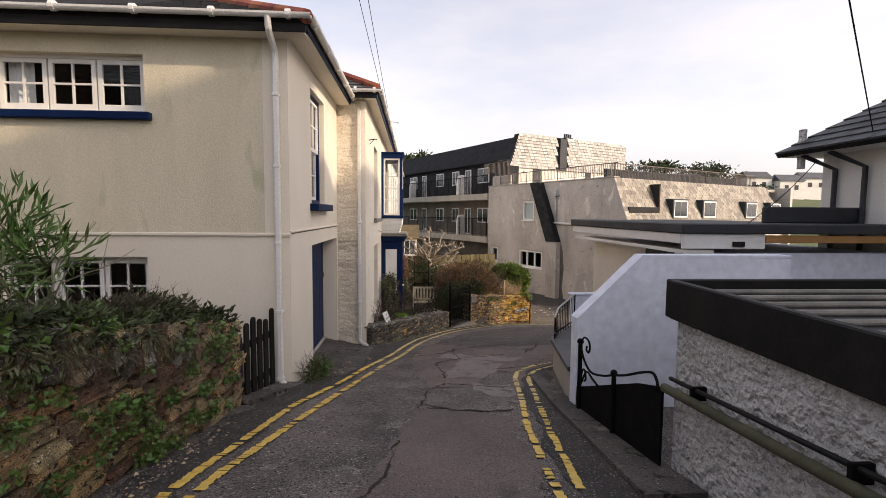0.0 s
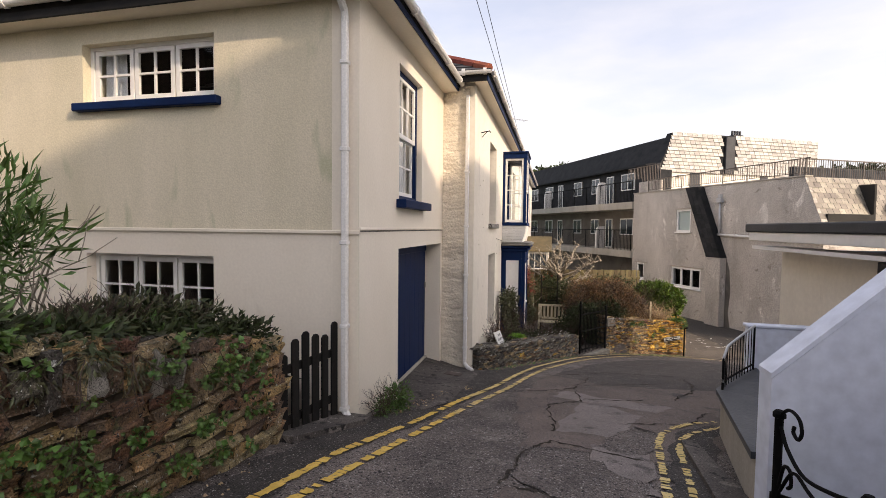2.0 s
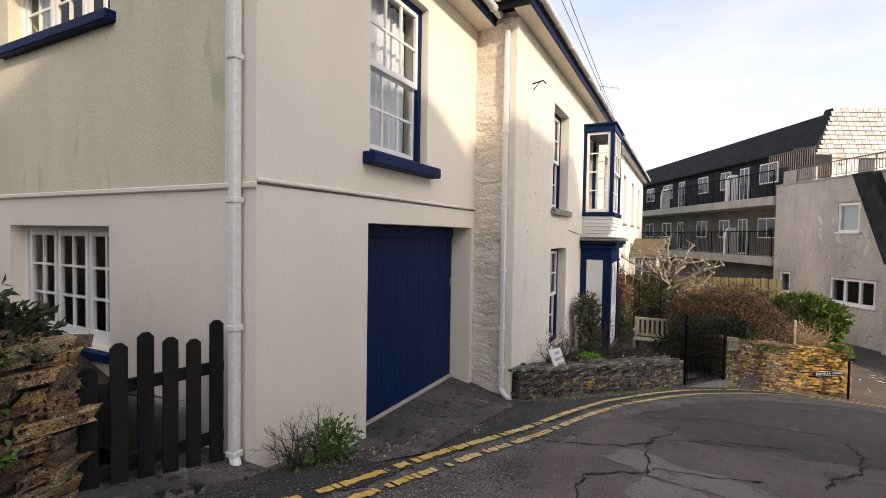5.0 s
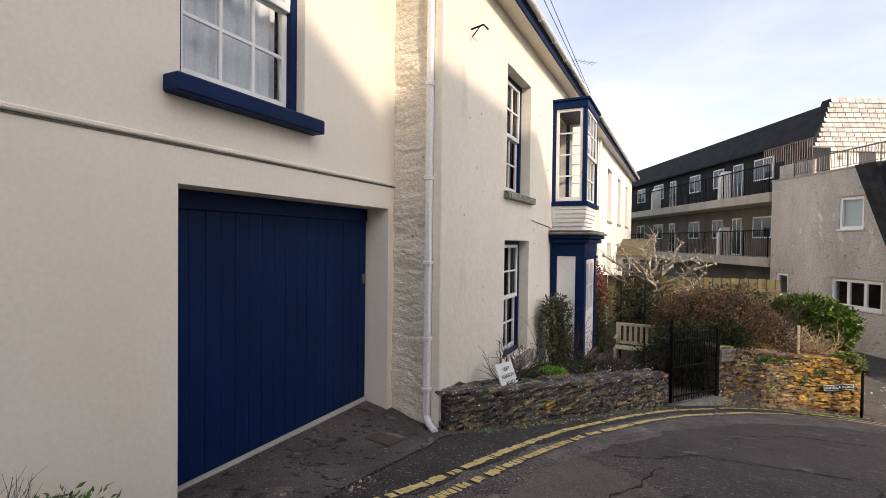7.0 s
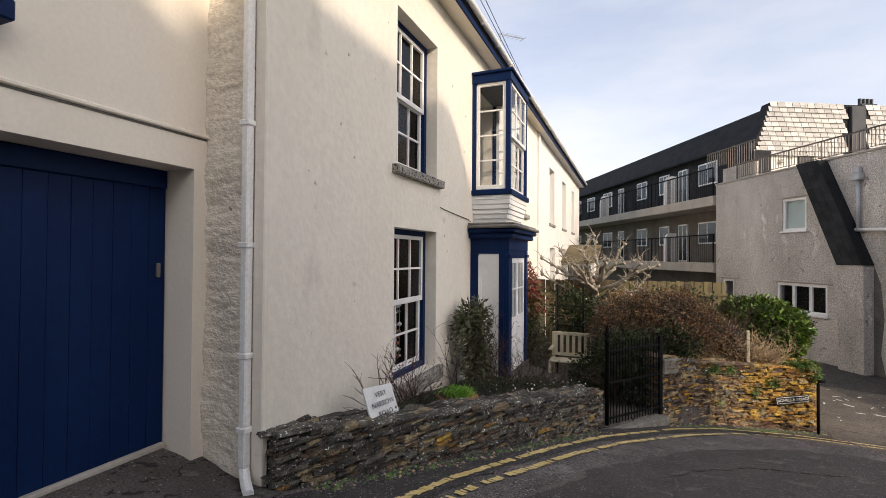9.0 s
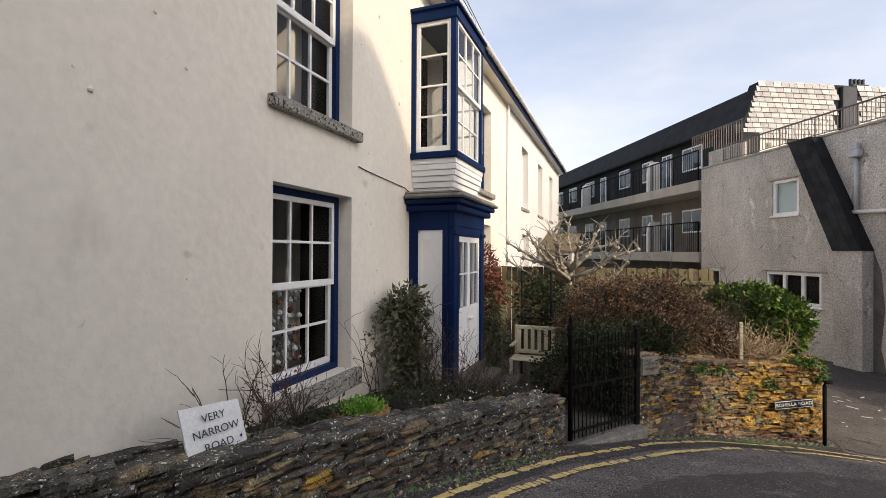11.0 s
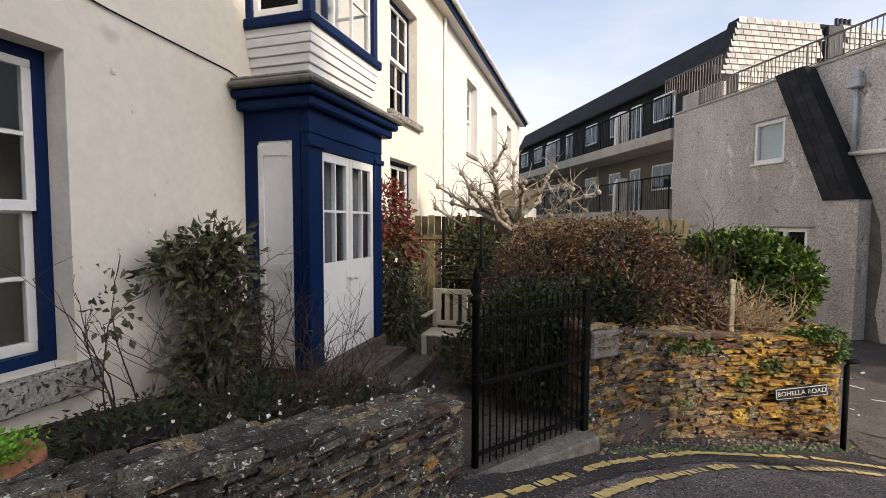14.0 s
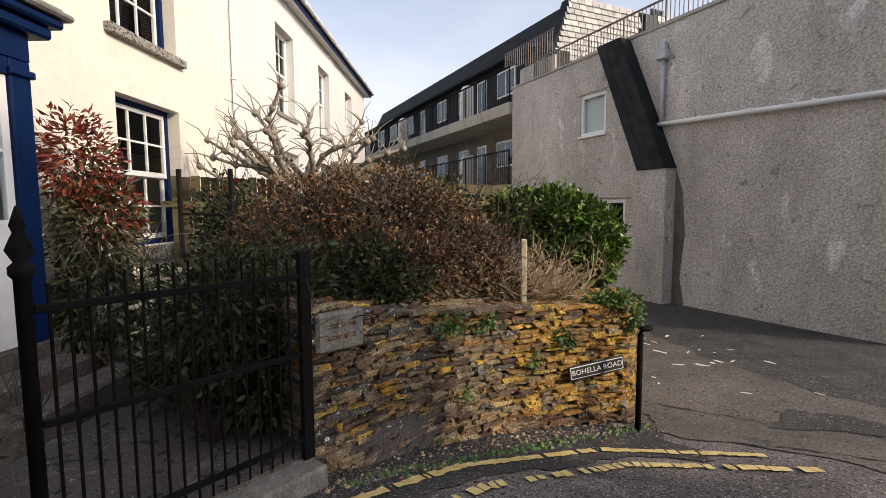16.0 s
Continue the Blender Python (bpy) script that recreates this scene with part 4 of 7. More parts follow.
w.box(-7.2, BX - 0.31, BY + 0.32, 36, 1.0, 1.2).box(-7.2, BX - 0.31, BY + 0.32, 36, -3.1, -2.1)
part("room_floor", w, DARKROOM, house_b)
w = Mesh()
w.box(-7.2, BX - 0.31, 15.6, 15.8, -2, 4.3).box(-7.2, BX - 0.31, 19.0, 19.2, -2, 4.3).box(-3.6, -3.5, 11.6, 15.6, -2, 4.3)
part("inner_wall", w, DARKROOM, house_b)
s = Mesh()
s.box(BX, BX + 0.26, BY - 0.3, CY, 4.22, 4.25)
part("soffit", s, CREAM, house_b)
s = Mesh()
s.box(BX + 0.26, BX + 0.29, BY - 0.33, CY, 4.2, 4.38, 0.004)
part("fascia", s, BLUE, house_b, "dark blue fascia board")
s = Mesh()
s.box(AX - 0.1, BX + 0.26, BY - 0.33, BY - 0.3, 4.2, 4.36, 0.004)
part("fascia", s, BLACKPAINT, house_b, "dark fascia board")
gutter(house_b, [(BX + 0.36, BY - 0.36, 4.4), (BX + 0.36, CY, 4.4)])
gutter(house_b, [(AX + 0.35, BY - 0.38, 4.38), (BX + 0.36, BY - 0.38, 4.38)])
downpipe(house_b, -1.28, BY - 0.08, -1.55, 4.0, 0.075, dirn=(0.8, -0.6), clips=(0.4, 1.0, 1.9, 2.9, 4.0))
slated_roof(house_b, [((BX + 0.34, BY - 0.4, 4.38), (BX + 0.34, CY, 4.38), (-4.3, CY, 6.2), (-4.3, BY + 2.6, 6.2)),
                      ((-7.6, BY - 0.4, 4.38), (BX + 0.34, BY - 0.4, 4.38), (-4.3, BY + 2.6, 6.2), (-4.3, BY + 2.6, 6.2)),
                      ((-7.6, CY, 4.38), (-7.6, BY - 0.4, 4.38), (-4.3, BY + 2.6, 6.2), (-4.3, CY, 6.2))],
            [((BX + 0.3, BY - 0.36, 4.42), (-4.3, BY + 2.6, 6.24)), ((-4.3, BY + 2.6, 6.24), (-4.3, CY, 6.24))], SLATE, rows=14)
for (u0, u1, z0, z1), lab in zip(holesB[:4], ("upper sash window with a stone sill", "lower sash window with a stone sill") * 2):
    window(house_b, FB, u0, u1, z0, z1, "sash", 0.2, lining=BLUE, sill=(0.12, 0.20 if z0 < 0 else 0.12, 0.09), label="white and blue " + lab)
curtain(FB, 13.52, 13.85, 1.5, 3.4, -0.42, "white net curtain beside a sash window", folds=3)
curtain(FB, 20.05, 20.4, 1.5, 3.4, -0.42, "white net curtain beside a sash window", folds=3)

house_c = thing("white_house", "white rendered terraced house with sash windows", "house", (-4, 29, -2.2))
holesC = [(25.25, 26.45, 1.5, 3.52), (28.6, 29.75, 1.5, 3.54), (31.9, 33.0, 1.5, 3.56), (25.4, 26.6, -1.25, 0.62), (28.6, 29.7, -1.25, 0.62)]
w = Mesh(FB)
w.panel(CY + 0.004, 35.5, -3.6, 4.3, holesC, -0.3, 0.012)
part("front_wall", w, WHITEWALL, house_c, "clean white rendered wall")
w = Mesh()
w.box(-7.5, BX - 0.3, 35.2, 35.5, -3.6, 4.3).box(-7.5, -7.2, CY, 35.2, -3.6, 4.3)
part("back_wall", w, WHITEWALL, house_c)
for h in holesC:
    window(house_c, FB, *h, "sash", 0.2, sill=(0.06, 0.1, 0.06), label="white sash window")
s = Mesh()
s.box(BX, BX + 0.26, CY, 35.8, 4.22, 4.25)
part("soffit", s, WHITEWALL, house_c)
s = Mesh()
s.box(BX + 0.26, BX + 0.29, CY, 35.8, 4.2, 4.38)
part("fascia", s, BLUE, house_c, "dark blue fascia board")
gutter(house_c, [(BX + 0.36, CY, 4.4), (BX + 0.36, 35.9, 4.4)])
slated_roof(house_c, [((BX + 0.34, CY, 4.38), (BX + 0.34, 35.9, 4.38), (-4.3, 34, 6.2), (-4.3, CY, 6.2)),
                      ((BX + 0.34, 35.9, 4.38), (-7.6, 35.9, 4.38), (-4.3, 34, 6.2), (-4.3, 34, 6.2)),
                      ((-7.6, 35.9, 4.38), (-7.6, CY, 4.38), (-4.3, CY, 6.2), (-4.3, 34, 6.2))],
            [((-4.3, CY, 6.24), (-4.3, 34, 6.24))], SLATE, rows=14)
downpipe(house_c, BX + 0.06, CY + 0.03, -2.9, 4.2, 0.06, clips=(0.5, 2.5, 4.5))

# porch with its double door
PX, PY0, PY1 = -0.40, 16.45, 18.06
porch = thing("porch", "dark blue timber porch with white double doors", "porch", (-0.75, 17.2, -2.0))
SP = axes((0, PY0), (1, 0), (0, -1))
FP = axes((PX, 0), (0, 1), (1, 0))
p = Mesh()
p.box(BX, PX + 0.03, PY0 + 0.02, PY1 + 0.06, -2.25, -1.88, 0.01)
part("plinth", p, STEPSTONE, porch)
for a, b in ((PY0, 16.68), (17.88, PY1)):
    q = Mesh(FP)
    q.box(a, b, -0.1, 0.0, -1.88, 0.40, 0.01)
    ps = part("pilaster", q, BLUE, porch)
    q = Mesh(FP)
    q.box(a - 0.02, b + 0.02, -0.06, 0.03, 0.27, 0.33, 0.01)
    part("capital", q, BLUE, ps)
q = Mesh(FP)
q.box(PY0, PY1, -0.1, 0.002, 0.40, 0.68, 0.006)
part("frieze", q, BLUE, porch)
q = Mesh(FP)
q.box(PY0 - 0.10, PY1 + 0.14, -0.75, 0.09, 0.62, 0.72, 0.02).box(PY0 - 0.17, PY1 + 0.2, -0.75, 0.15, 0.722, 0.80, 0.02)
part("cornice", q, BLUE, porch)
q = Mesh(FP)
q.box(PY0 - 0.24, PY1 + 0.26, -0.72, 0.2, 0.802, 0.86, 0.02).box(PY0 - 0.2, PY1 + 0.22, -0.72, 0.14, 0.861, 0.90, 0.015)
part("canopy_lead", q, LEAD, porch, "weathered lead canopy with lichen")
q = Mesh(FP)
q.box(16.68, 17.88, -0.1, -0.012, 0.265, 0.398, 0.004)
part("door_head", q, BLUE, porch)
for sp, sgn in ((PY0, -1), (PY1, 1)):
    S2 = axes((0, sp), (1, 0), (0, sgn))
    q = Mesh(S2)
    q.box(BX, BX + 0.15, -0.06, 0.0, -1.88, 0.62).box(BX + 0.15, PX - 0.19, -0.06, 0.0, 0.34, 0.62).box(PX - 0.19, PX - 0.101, -0.06, 0.0, -1.88, 0.62)
    sd = part("side_frame", q, BLUE, porch)
    q = Mesh(S2)
    x0, x1 = BX + 0.15, PX - 0.19
    q.box(x0, x1, -0.05, -0.02, -1.88, 0.34).box(x0 + 0.0, x0 + 0.06, -0.02, -0.005, -1.86, 0.3).box(x1 - 0.06, x1, -0.02, -0.005, -1.86, 0.3)
    for za, zb in ((-1.86, -1.74), (-1.2, -1.1), (-0.92, -0.84), (0.2, 0.32)):
        q.box(x0 + 0.06, x1 - 0.06, -0.02, -0.006, za, zb)
    part("side_panel", q, WHITE, sd, "white panelled side of the porch")
for i, (a, b) in enumerate(((16.685, 17.275), (17.285, 17.875))):
    q = Mesh(FP)
    n0, n1 = -0.08, -0.035
    q.box(a, a + 0.07, n0, n1, -1.87, 0.26, 0.004).box(b - 0.07, b, n0, n1, -1.87, 0.26, 0.004)
    q.box(a + 0.07, b - 0.07, n0, n1, 0.17, 0.26).box(a + 0.07, b - 0.07, n0, n1, -0.96, -0.86).box(a + 0.07, b - 0.07, n0, n1 - 0.006, -1.87, -0.96)
    q.box((a + b) / 2 - 0.012, (a + b) / 2 + 0.012, n0, n1, -0.86, 0.17).box(a + 0.07, b - 0.07, n0, n1 - 0.002, -0.34, -0.315)
    d = part("door_leaf", q, WHITE, porch, "white half-glazed door leaf")
    for ua, ub in ((a + 0.07, (a + b) / 2 - 0.012), ((a + b) / 2 + 0.012, b - 0.07)):
        for za, zb in ((-0.86, -0.34), (-0.315, 0.17)):
            g = Mesh(FP)
            g.add([(ua, -0.06, za), (ub, -0.06, za), (ub, -0.06, zb), (ua, -0.06, zb)], [(0, 1, 2, 3)])
            part("pane", g, PANE, d).visible_shadow = False
    kx = b - 0.05 if i == 0 else a + 0.05
    g = Mesh(FP)
    g.tube([(kx, n1, -1.05), (kx, n1 + 0.03, -1.05)], 0.012, 8).tube([(kx, n1 + 0.028, -1.05), (kx, n1 + 0.04, -1.05), (kx, n1 + 0.06, -1.05), (kx, n1 + 0.07, -1.05)], 0.028, 10)
    part("door_knob", g, UPVC, d, "white china knob", True)
curtain(FP, 16.75, 17.25, -0.9, 0.2, -0.2, "net curtain inside a glazed door, toned dark for the dim porch", DIMNET, folds=4)
curtain(FP, 17.3, 17.82, -0.9, 0.2, -0.2, "net curtain inside a glazed door, toned dark for the dim porch", DIMNET, folds=4)
q = Mesh()
q.box(BX - 0.3, BX - 0.25, PY0, PY1, -1.9, 0.6)
part("inner_door", q, DARKROOM, porch)
for i, (d, z) in enumerate(((0.32, -2.02), (0.64, -2.16))):
    st = Mesh()
    st.box(PX + 0.02 + (0.0 if i == 0 else 0.322), PX + 0.02 + d, 16.5 - 0.1 * i, 18.1 + 0.2 * i, -2.6, z, 0.02)
    tagged(part("doorstep", st, STEPSTONE), "worn granite doorstep before the porch", "step", "steps to the porch")

# bay window above the porch
bay = thing("bay_window", "blue framed oriel bay window over the porch", "window", (-0.75, 17.2, 1.4))
V0, V1 = 16.5, 17.96
for a, b, c, d in ((V0, V0 + 0.09, PX - 0.09, PX), (V1 - 0.09, V1, PX - 0.09, PX), (V0, V0 + 0.09, BX, BX + 0.08), (V1 - 0.09, V1, BX, BX + 0.08)):
    q = Mesh()
    q.box(c, d, a, b, 1.52, 3.52, 0.006)
    part("corner_post", q, BLUE, bay)
q = Mesh()
q.box(BX, PX + 0.02, V0 - 0.02, V1 + 0.02, 3.50, 3.66, 0.01).box(BX, PX + 0.06, V0 - 0.06, V1 + 0.06, 3.66, 3.71, 0.01)
part("head", q, BLUE, bay)
q = Mesh()
q.box(BX, PX + 0.04, V0 - 0.04, V1 + 0.04, 1.42, 1.52, 0.012)
part("bay_sill", q, BLUE, bay)
SB0, SB1 = axes((0, V0), (1, 0), (0, -1)), axes((0, V1), (-1, 0), (0, 1))
FV = axes((PX, 0), (0, 1), (1, 0))
light(bay, SB0, BX + 0.08, PX - 0.09, 1.53, 3.5, 1, 4, -0.06, rail=0.06)
light(bay, SB1, -(PX - 0.09), -(BX + 0.08), 1.53, 3.5, 1, 4, -0.06, rail=0.06)
light(bay, FV, V0 + 0.09, V1 - 0.09, 2.5, 3.5, 3, 2, -0.05, rail=0.05)
light(bay, FV, V0 + 0.09, V1 - 0.09, 1.53, 2.52, 3, 2, -0.095, rail=0.05)
for i in range(6):
    z0, z1 = 0.905 + i * 0.087, 0.905 + (i + 1) * 0.087
    ins = 0.10 * (1 - i / 5) ** 1.6
    q = Mesh()
    q.box(BX, PX - ins, V0 + ins, V1 - ins, z0, z1 - 0.004, 0.004)
    part("board", q, WHITE, bay, "white painted weatherboard")
q = Mesh()
# Near-black fill keeps the gaps between the boards dark.
q.box(BX, PX - 0.12, V0 + 0.12, V1 - 0.12, 0.9, 1.42)
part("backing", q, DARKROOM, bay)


# ---------------------------------------------------------------- the block of flats across the lane
AP_ANG = radians(27)
AU, AN = (math.sin(AP_ANG), -math.cos(AP_ANG)), (-math.cos(AP_ANG), -math.sin(AP_ANG))
FL = axes((5.0, 31.3), AU, AN)
flats = thing("apartment_building", "grey pebbledashed flats with mansard roof and balconies", "building", (9, 27, -3))
w = Mesh(FL)
w.panel(0, 10.2, -3.6, 3.4, [(3.52, 4.52, 1.24, 2.38), (3.26, 5.28, -1.56, -0.56), (0.4, 1.08, -1.5, -0.56)], -0.3, 0)
part("gable_wall", w, PEBBLE, flats, "weathered grey pebbledash wall")
w = Mesh(FL)
w.prism([(10.2, -3.6), (11.0, -3.6), (11.0, 1.45), (10.2, 3.4)], -0.3, 0)
part("gable_wall_end", w, PEBBLE, flats)
w = Mesh(FL)
# Near-black box added behind the openings, so they read as unlit rooms.
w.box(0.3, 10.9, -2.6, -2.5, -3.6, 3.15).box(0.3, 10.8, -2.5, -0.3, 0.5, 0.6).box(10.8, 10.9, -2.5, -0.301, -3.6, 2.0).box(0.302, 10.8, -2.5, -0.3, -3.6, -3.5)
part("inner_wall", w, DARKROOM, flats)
w = Mesh(FL)
w.box(-0.02, 10.24, -0.36, 0.04, 3.402, 3.47, 0.01)
part("coping", w, CONCRETE, flats)
w = Mesh(FL)
w.box(0, 0.3, -9, -0.302, -3.6, 3.4).box(0.3, 11.0, -16, -15.7, -3.6, 3.4)
part("side_wall", w, PEBBLE, flats)
w = Mesh(FL)
w.box(-0.4, 10.15, -15.6, -0.302, 3.15, 3.3)
part("roof_terrace", w, CONCRETE, flats)
# slate-hung buttress
w = Mesh(FL)
w.prism([(5.95, -3.6), (6.75, -3.6), (6.75, 0.1), (5.95, 0.1)], 0.0, 0.32)
part("buttress", w, PEBBLE, flats)
w = Mesh(FL)
w.prism([(4.5, 3.42), (5.95, 0.1), (6.78, 0.1), (5.3, 3.42)], 0.0, 0.34)
part("buttress_slope", w, DARKSLATE, flats)
for r in range(15):
    for c in range(3):
        f0, f1 = r / 15, (r + 0.97) / 15
        a0, a1 = 4.5 + 1.45 * f0, 4.5 + 1.45 * f1
        wd = 0.8 / 3
        w = Mesh(FL)
        n0 = 0.345 + random.uniform(0, 0.006)
        w.prism([(a0 + c * wd, 3.42 - 3.32 * f0), (a1 + c * wd, 3.42 - 3.32 * f1), (a1 + (c + 0.96) * wd, 3.42 - 3.32 * f1), (a0 + (c + 0.96) * wd, 3.42 - 3.32 * f0)], n0, n0 + 0.012)
        part("slate", w, DARKSLATE, flats)


w = Mesh(FL)
w.add([(6.76, 0.004, 0.1), (6.95, 0.004, -0.4), (7.05, 0.004, -1.4), (6.95, 0.004, -2.4), (7.1, 0.004, -3.1), (6.75, 0.004, -3.1)], [(5, 4, 3, 2, 1, 0)])
part("damp_stain", w, DAMP_AND_SHADE, flats, "dark damp stain")


def upvc(M, u0, u1, z0, z1, k, label, blind=False):
    w = Mesh(M)
    t = 0.095
    w.box(u0, u1, -0.12, -0.03, z0, z0 + t).box(u0, u1, -0.12, -0.03, z1 - t, z1)
    w.box(u0, u0 + t, -0.12, -0.032, z0 + t, z1 - t).box(u1 - t, u1, -0.12, -0.032, z0 + t, z1 - t)
    for i in range(1, k):
        u = u0 + (u1 - u0) * i / k
        w.box(u - t * 0.6, u + t * 0.6, -0.12, -0.052, z0 + t, z1 - t)
    ob = part("window", w, UPVC, flats, label)
    for i in range(k):
        a, b = u0 + (u1 - u0) * i / k, u0 + (u1 - u0) * (i + 1) / k
        g = Mesh(M)
        g.add([(a + 0.03, -0.09, z0 + 0.03), (b - 0.03, -0.09, z0 + 0.03), (b - 0.03, -0.09, z1 - 0.03), (a + 0.03, -0.09, z1 - 0.03)], [(0, 1, 2, 3)])
        part("pane", g, PANE, ob).visible_shadow = False
    s = Mesh(M)
    s.box(u0 - 0.06, u1 + 0.06, -0.05, 0.07, z0 - 0.06, z0 - 0.002, 0.01)
    part("sill", s, UPVC, ob)
    s = Mesh(M)
    s.box(u0 - 0.15, u1 + 0.2, 0.0, 0.04, z1 + 0.02, z1 + 0.07, 0.01)
    part("drip_mould", s, CONCRETE, ob)
    if blind:
        s = Mesh(M)
        s.box(u0 + 0.04, u1 - 0.04, -0.16, -0.14, z0 + 0.04, z1 - 0.04)
        part("roller_blind", s, BLIND, ob, "pale green roller blind")
    return ob


upvc(FL, 3.52, 4.52, 1.24, 2.38, 1, "white window with a pale blind", True)
upvc(FL, 3.26, 5.28, -1.56, -0.56, 3, "white three-light window")
upvc(FL, 0.4, 1.08, -1.5, -0.56, 1, "small white window")
w = Mesh(FL)
w.tube([(6.3, 0.09, 1.15), (7.5, 0.09, 1.1), (11.4, 0.09, 0.92)], 0.055, 10)
wp = part("waste_pipe", w, UPVC, flats, "white waste pipe along the wall", True)
for u in (7.3, 8.4, 9.5, 10.6):
    c = Mesh(FL)
    c.tube([(u, 0.09, 1.11 - (u - 7.5) * 0.046), (u + 0.07, 0.09, 1.108 - (u - 7.5) * 0.046)], 0.066, 10)
    part("pipe_collar", c, UPVC, wp)
w = Mesh(FL)
w.tube([(6.38, 0.09, 1.1), (6.38, 0.09, 2.6)], 0.05, 10)
wp = part("rainwater_pipe", w, GREYMETAL, flats, "grey rainwater pipe", True)
c = Mesh(FL)
c.box(6.24, 6.52, 0.0, 0.2, 2.6, 2.82, 0.03).box(6.3, 6.46, 0.02, 0.16, 2.82, 3.0, 0.02)
part("hopper", c, GREYMETAL, wp)

# terrace railing
rail = thing("terrace_railing", "brown metal railing along the roof terrace", "railing", (8, 26, 3.4))
r = Mesh(FL)
r.box(0.9, 10.2, -0.26, -0.22, 4.12, 4.16)
part("top_rail", r, BROWNMETAL, rail)
r = Mesh(FL)
r.box(0.9, 10.2, -0.25, -0.23, 3.58, 3.6)
part("bottom_rail", r, BROWNMETAL, rail)
for i in range(79):
    u = 0.95 + i * 0.118
    r = Mesh(FL)
    h = 0.018 if i % 11 == 0 else 0.008
    r.box(u - h, u + h, -0.24 - h, -0.24 + h, 3.47 if i % 11 == 0 else 3.6, 4.12)
    part("post" if i % 11 == 0 else "baluster", r, BROWNMETAL, rail)
r = Mesh(FL)
r.box(0.0, 1.9, -0.45, -0.3, 3.302, 4.1, 0.02)
part("low_parapet", r, PEBBLE, flats)

# roof storey, its south end hung with pale slates
PN = axes((7.45, 33.1), (AN[0] * -1, AN[1] * -1), AU)
w = Mesh(PN)
w.prism([(-0.83, 3.3), (11.2, 3.3), (11.2, 4.95), (-0.83, 4.95)], -0.6, -0.1)
part("penthouse_wall", w, CREAM_B, flats, "cream wall of the roof storey")
w = Mesh(PN)
w.prism([(-0.85, 4.9), (11.25, 4.9), (11.25, 7.3), (0.0, 7.3)], -0.6, -0.03)
part("penthouse_roof", w, DARKSLATE, flats)
for r in range(11):
    z0, z1 = 4.9 + r * 0.218, 4.9 + (r + 1) * 0.218
    left = -0.83 + 0.83 * r / 11
    for i in range(34):
        u0 = left + (i - (0.5 if r % 2 else 0)) * 0.36
        u1 = min(u0 + 0.338, 11.25)
        u0 = max(u0, left)
        if u1 - u0 < 0.05 or (3.75 < u1 and u0 < 4.5):
            continue
        s = Mesh(PN)
        q = random.uniform(0, 0.012)
        s.add([(u0, 0.02 + q, z0), (u1, 0.02 + q, z0), (u1, -0.025, z1 + 0.03), (u0, -0.025, z1 + 0.03), (u0, -0.03, z0), (u1, -0.03, z0)], [(0, 1, 2, 3), (4, 5, 1, 0)])
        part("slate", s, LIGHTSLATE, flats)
w = Mesh(PN)
w.box(3.78, 4.48, -0.5, 0.12, 4.9, 7.22, 0.02)
part("roof_fin", w, FELT, flats, "dark upstand on the roof")
w = Mesh(PN)
w.box(4.5, 5.3, -0.6, -0.1, 7.3, 7.42, 0.02)
for u in (4.6, 4.8, 5.0, 5.2):
    w.tube([(u, -0.3, 7.42), (u, -0.3, 7.7)], 0.07, 8)
part("flue", w, FELT, flats, "small dark flues")
for u0, u1 in ((1.34, 2.08), (6.7, 7.3)):
    w = Mesh(PN)
    w.box(u0, u1, -0.1, -0.06, 3.4, 4.88)
    part("terrace_door", w, FELT, flats, "dark glazed terrace door")
w = Mesh(PN)
w.lathe((0.5, -0.02, 4.55), [(0.05, 0), (0.11, 0.04), (0.11, 0.16), (0.05, 0.2)], 10)
part("bulkhead_light", w, CREAM, flats)

# balconied wing
BROWNGREY = surface("brown_grey_render", (0.11, 0.095, 0.08), (0.19, 0.165, 0.14), 1.0, 0.9, 0.3, 30)
DARKGLASS = surface("dim_balcony_glass", (0.02, 0.028, 0.035), (0.05, 0.065, 0.08), 1, 0.06, 0, 20)
w = Mesh(FL)
w.box(-24, -0.02, -1.75, -1.5, -3.8, 2.6)
part("wing_wall", w, BROWNGREY, flats)
w = Mesh(FL)
w.box(-24, -0.02, -1.75, -1.5, 2.602, 5.3)
part("upper_wing_wall", w, DARKSLATE, flats, "black slate-hung upper storey")
for z in (-0.35, 2.55):
    w = Mesh(FL)
    w.box(-24, -0.02, -1.5, 0.12, z, z + 0.42, 0.01)
    part("balcony_slab", w, CONCRETE, flats, "stained concrete balcony slab")
w = Mesh(FL)
w.add([(-24, -1.1, 5.3), (-0.5, -1.1, 5.3), (-0.5, -2.15, 5.42), (-24, -2.15, 5.42), (-0.5, -3.0, 7.1), (-24, -3.0, 7.1), (-24, -12, 7.3), (-0.5, -12, 7.3),
       (-24, -1.1, 5.2), (-0.5, -1.1, 5.2), (-0.5, -2.4, 5.2), (-24, -2.4, 5.2)],
      [(0, 1, 2, 3), (3, 2, 4, 5), (5, 4, 7, 6), (8, 9, 1, 0), (9, 10, 4, 2, 1), (11, 10, 9, 8)])
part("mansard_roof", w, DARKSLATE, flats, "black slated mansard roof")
w = Mesh(FL)
w.box(-0.5, 0.3, -2.3, -1.5, 3.3, 4.9)
part("wing_end", w, DARKSLATE, flats)
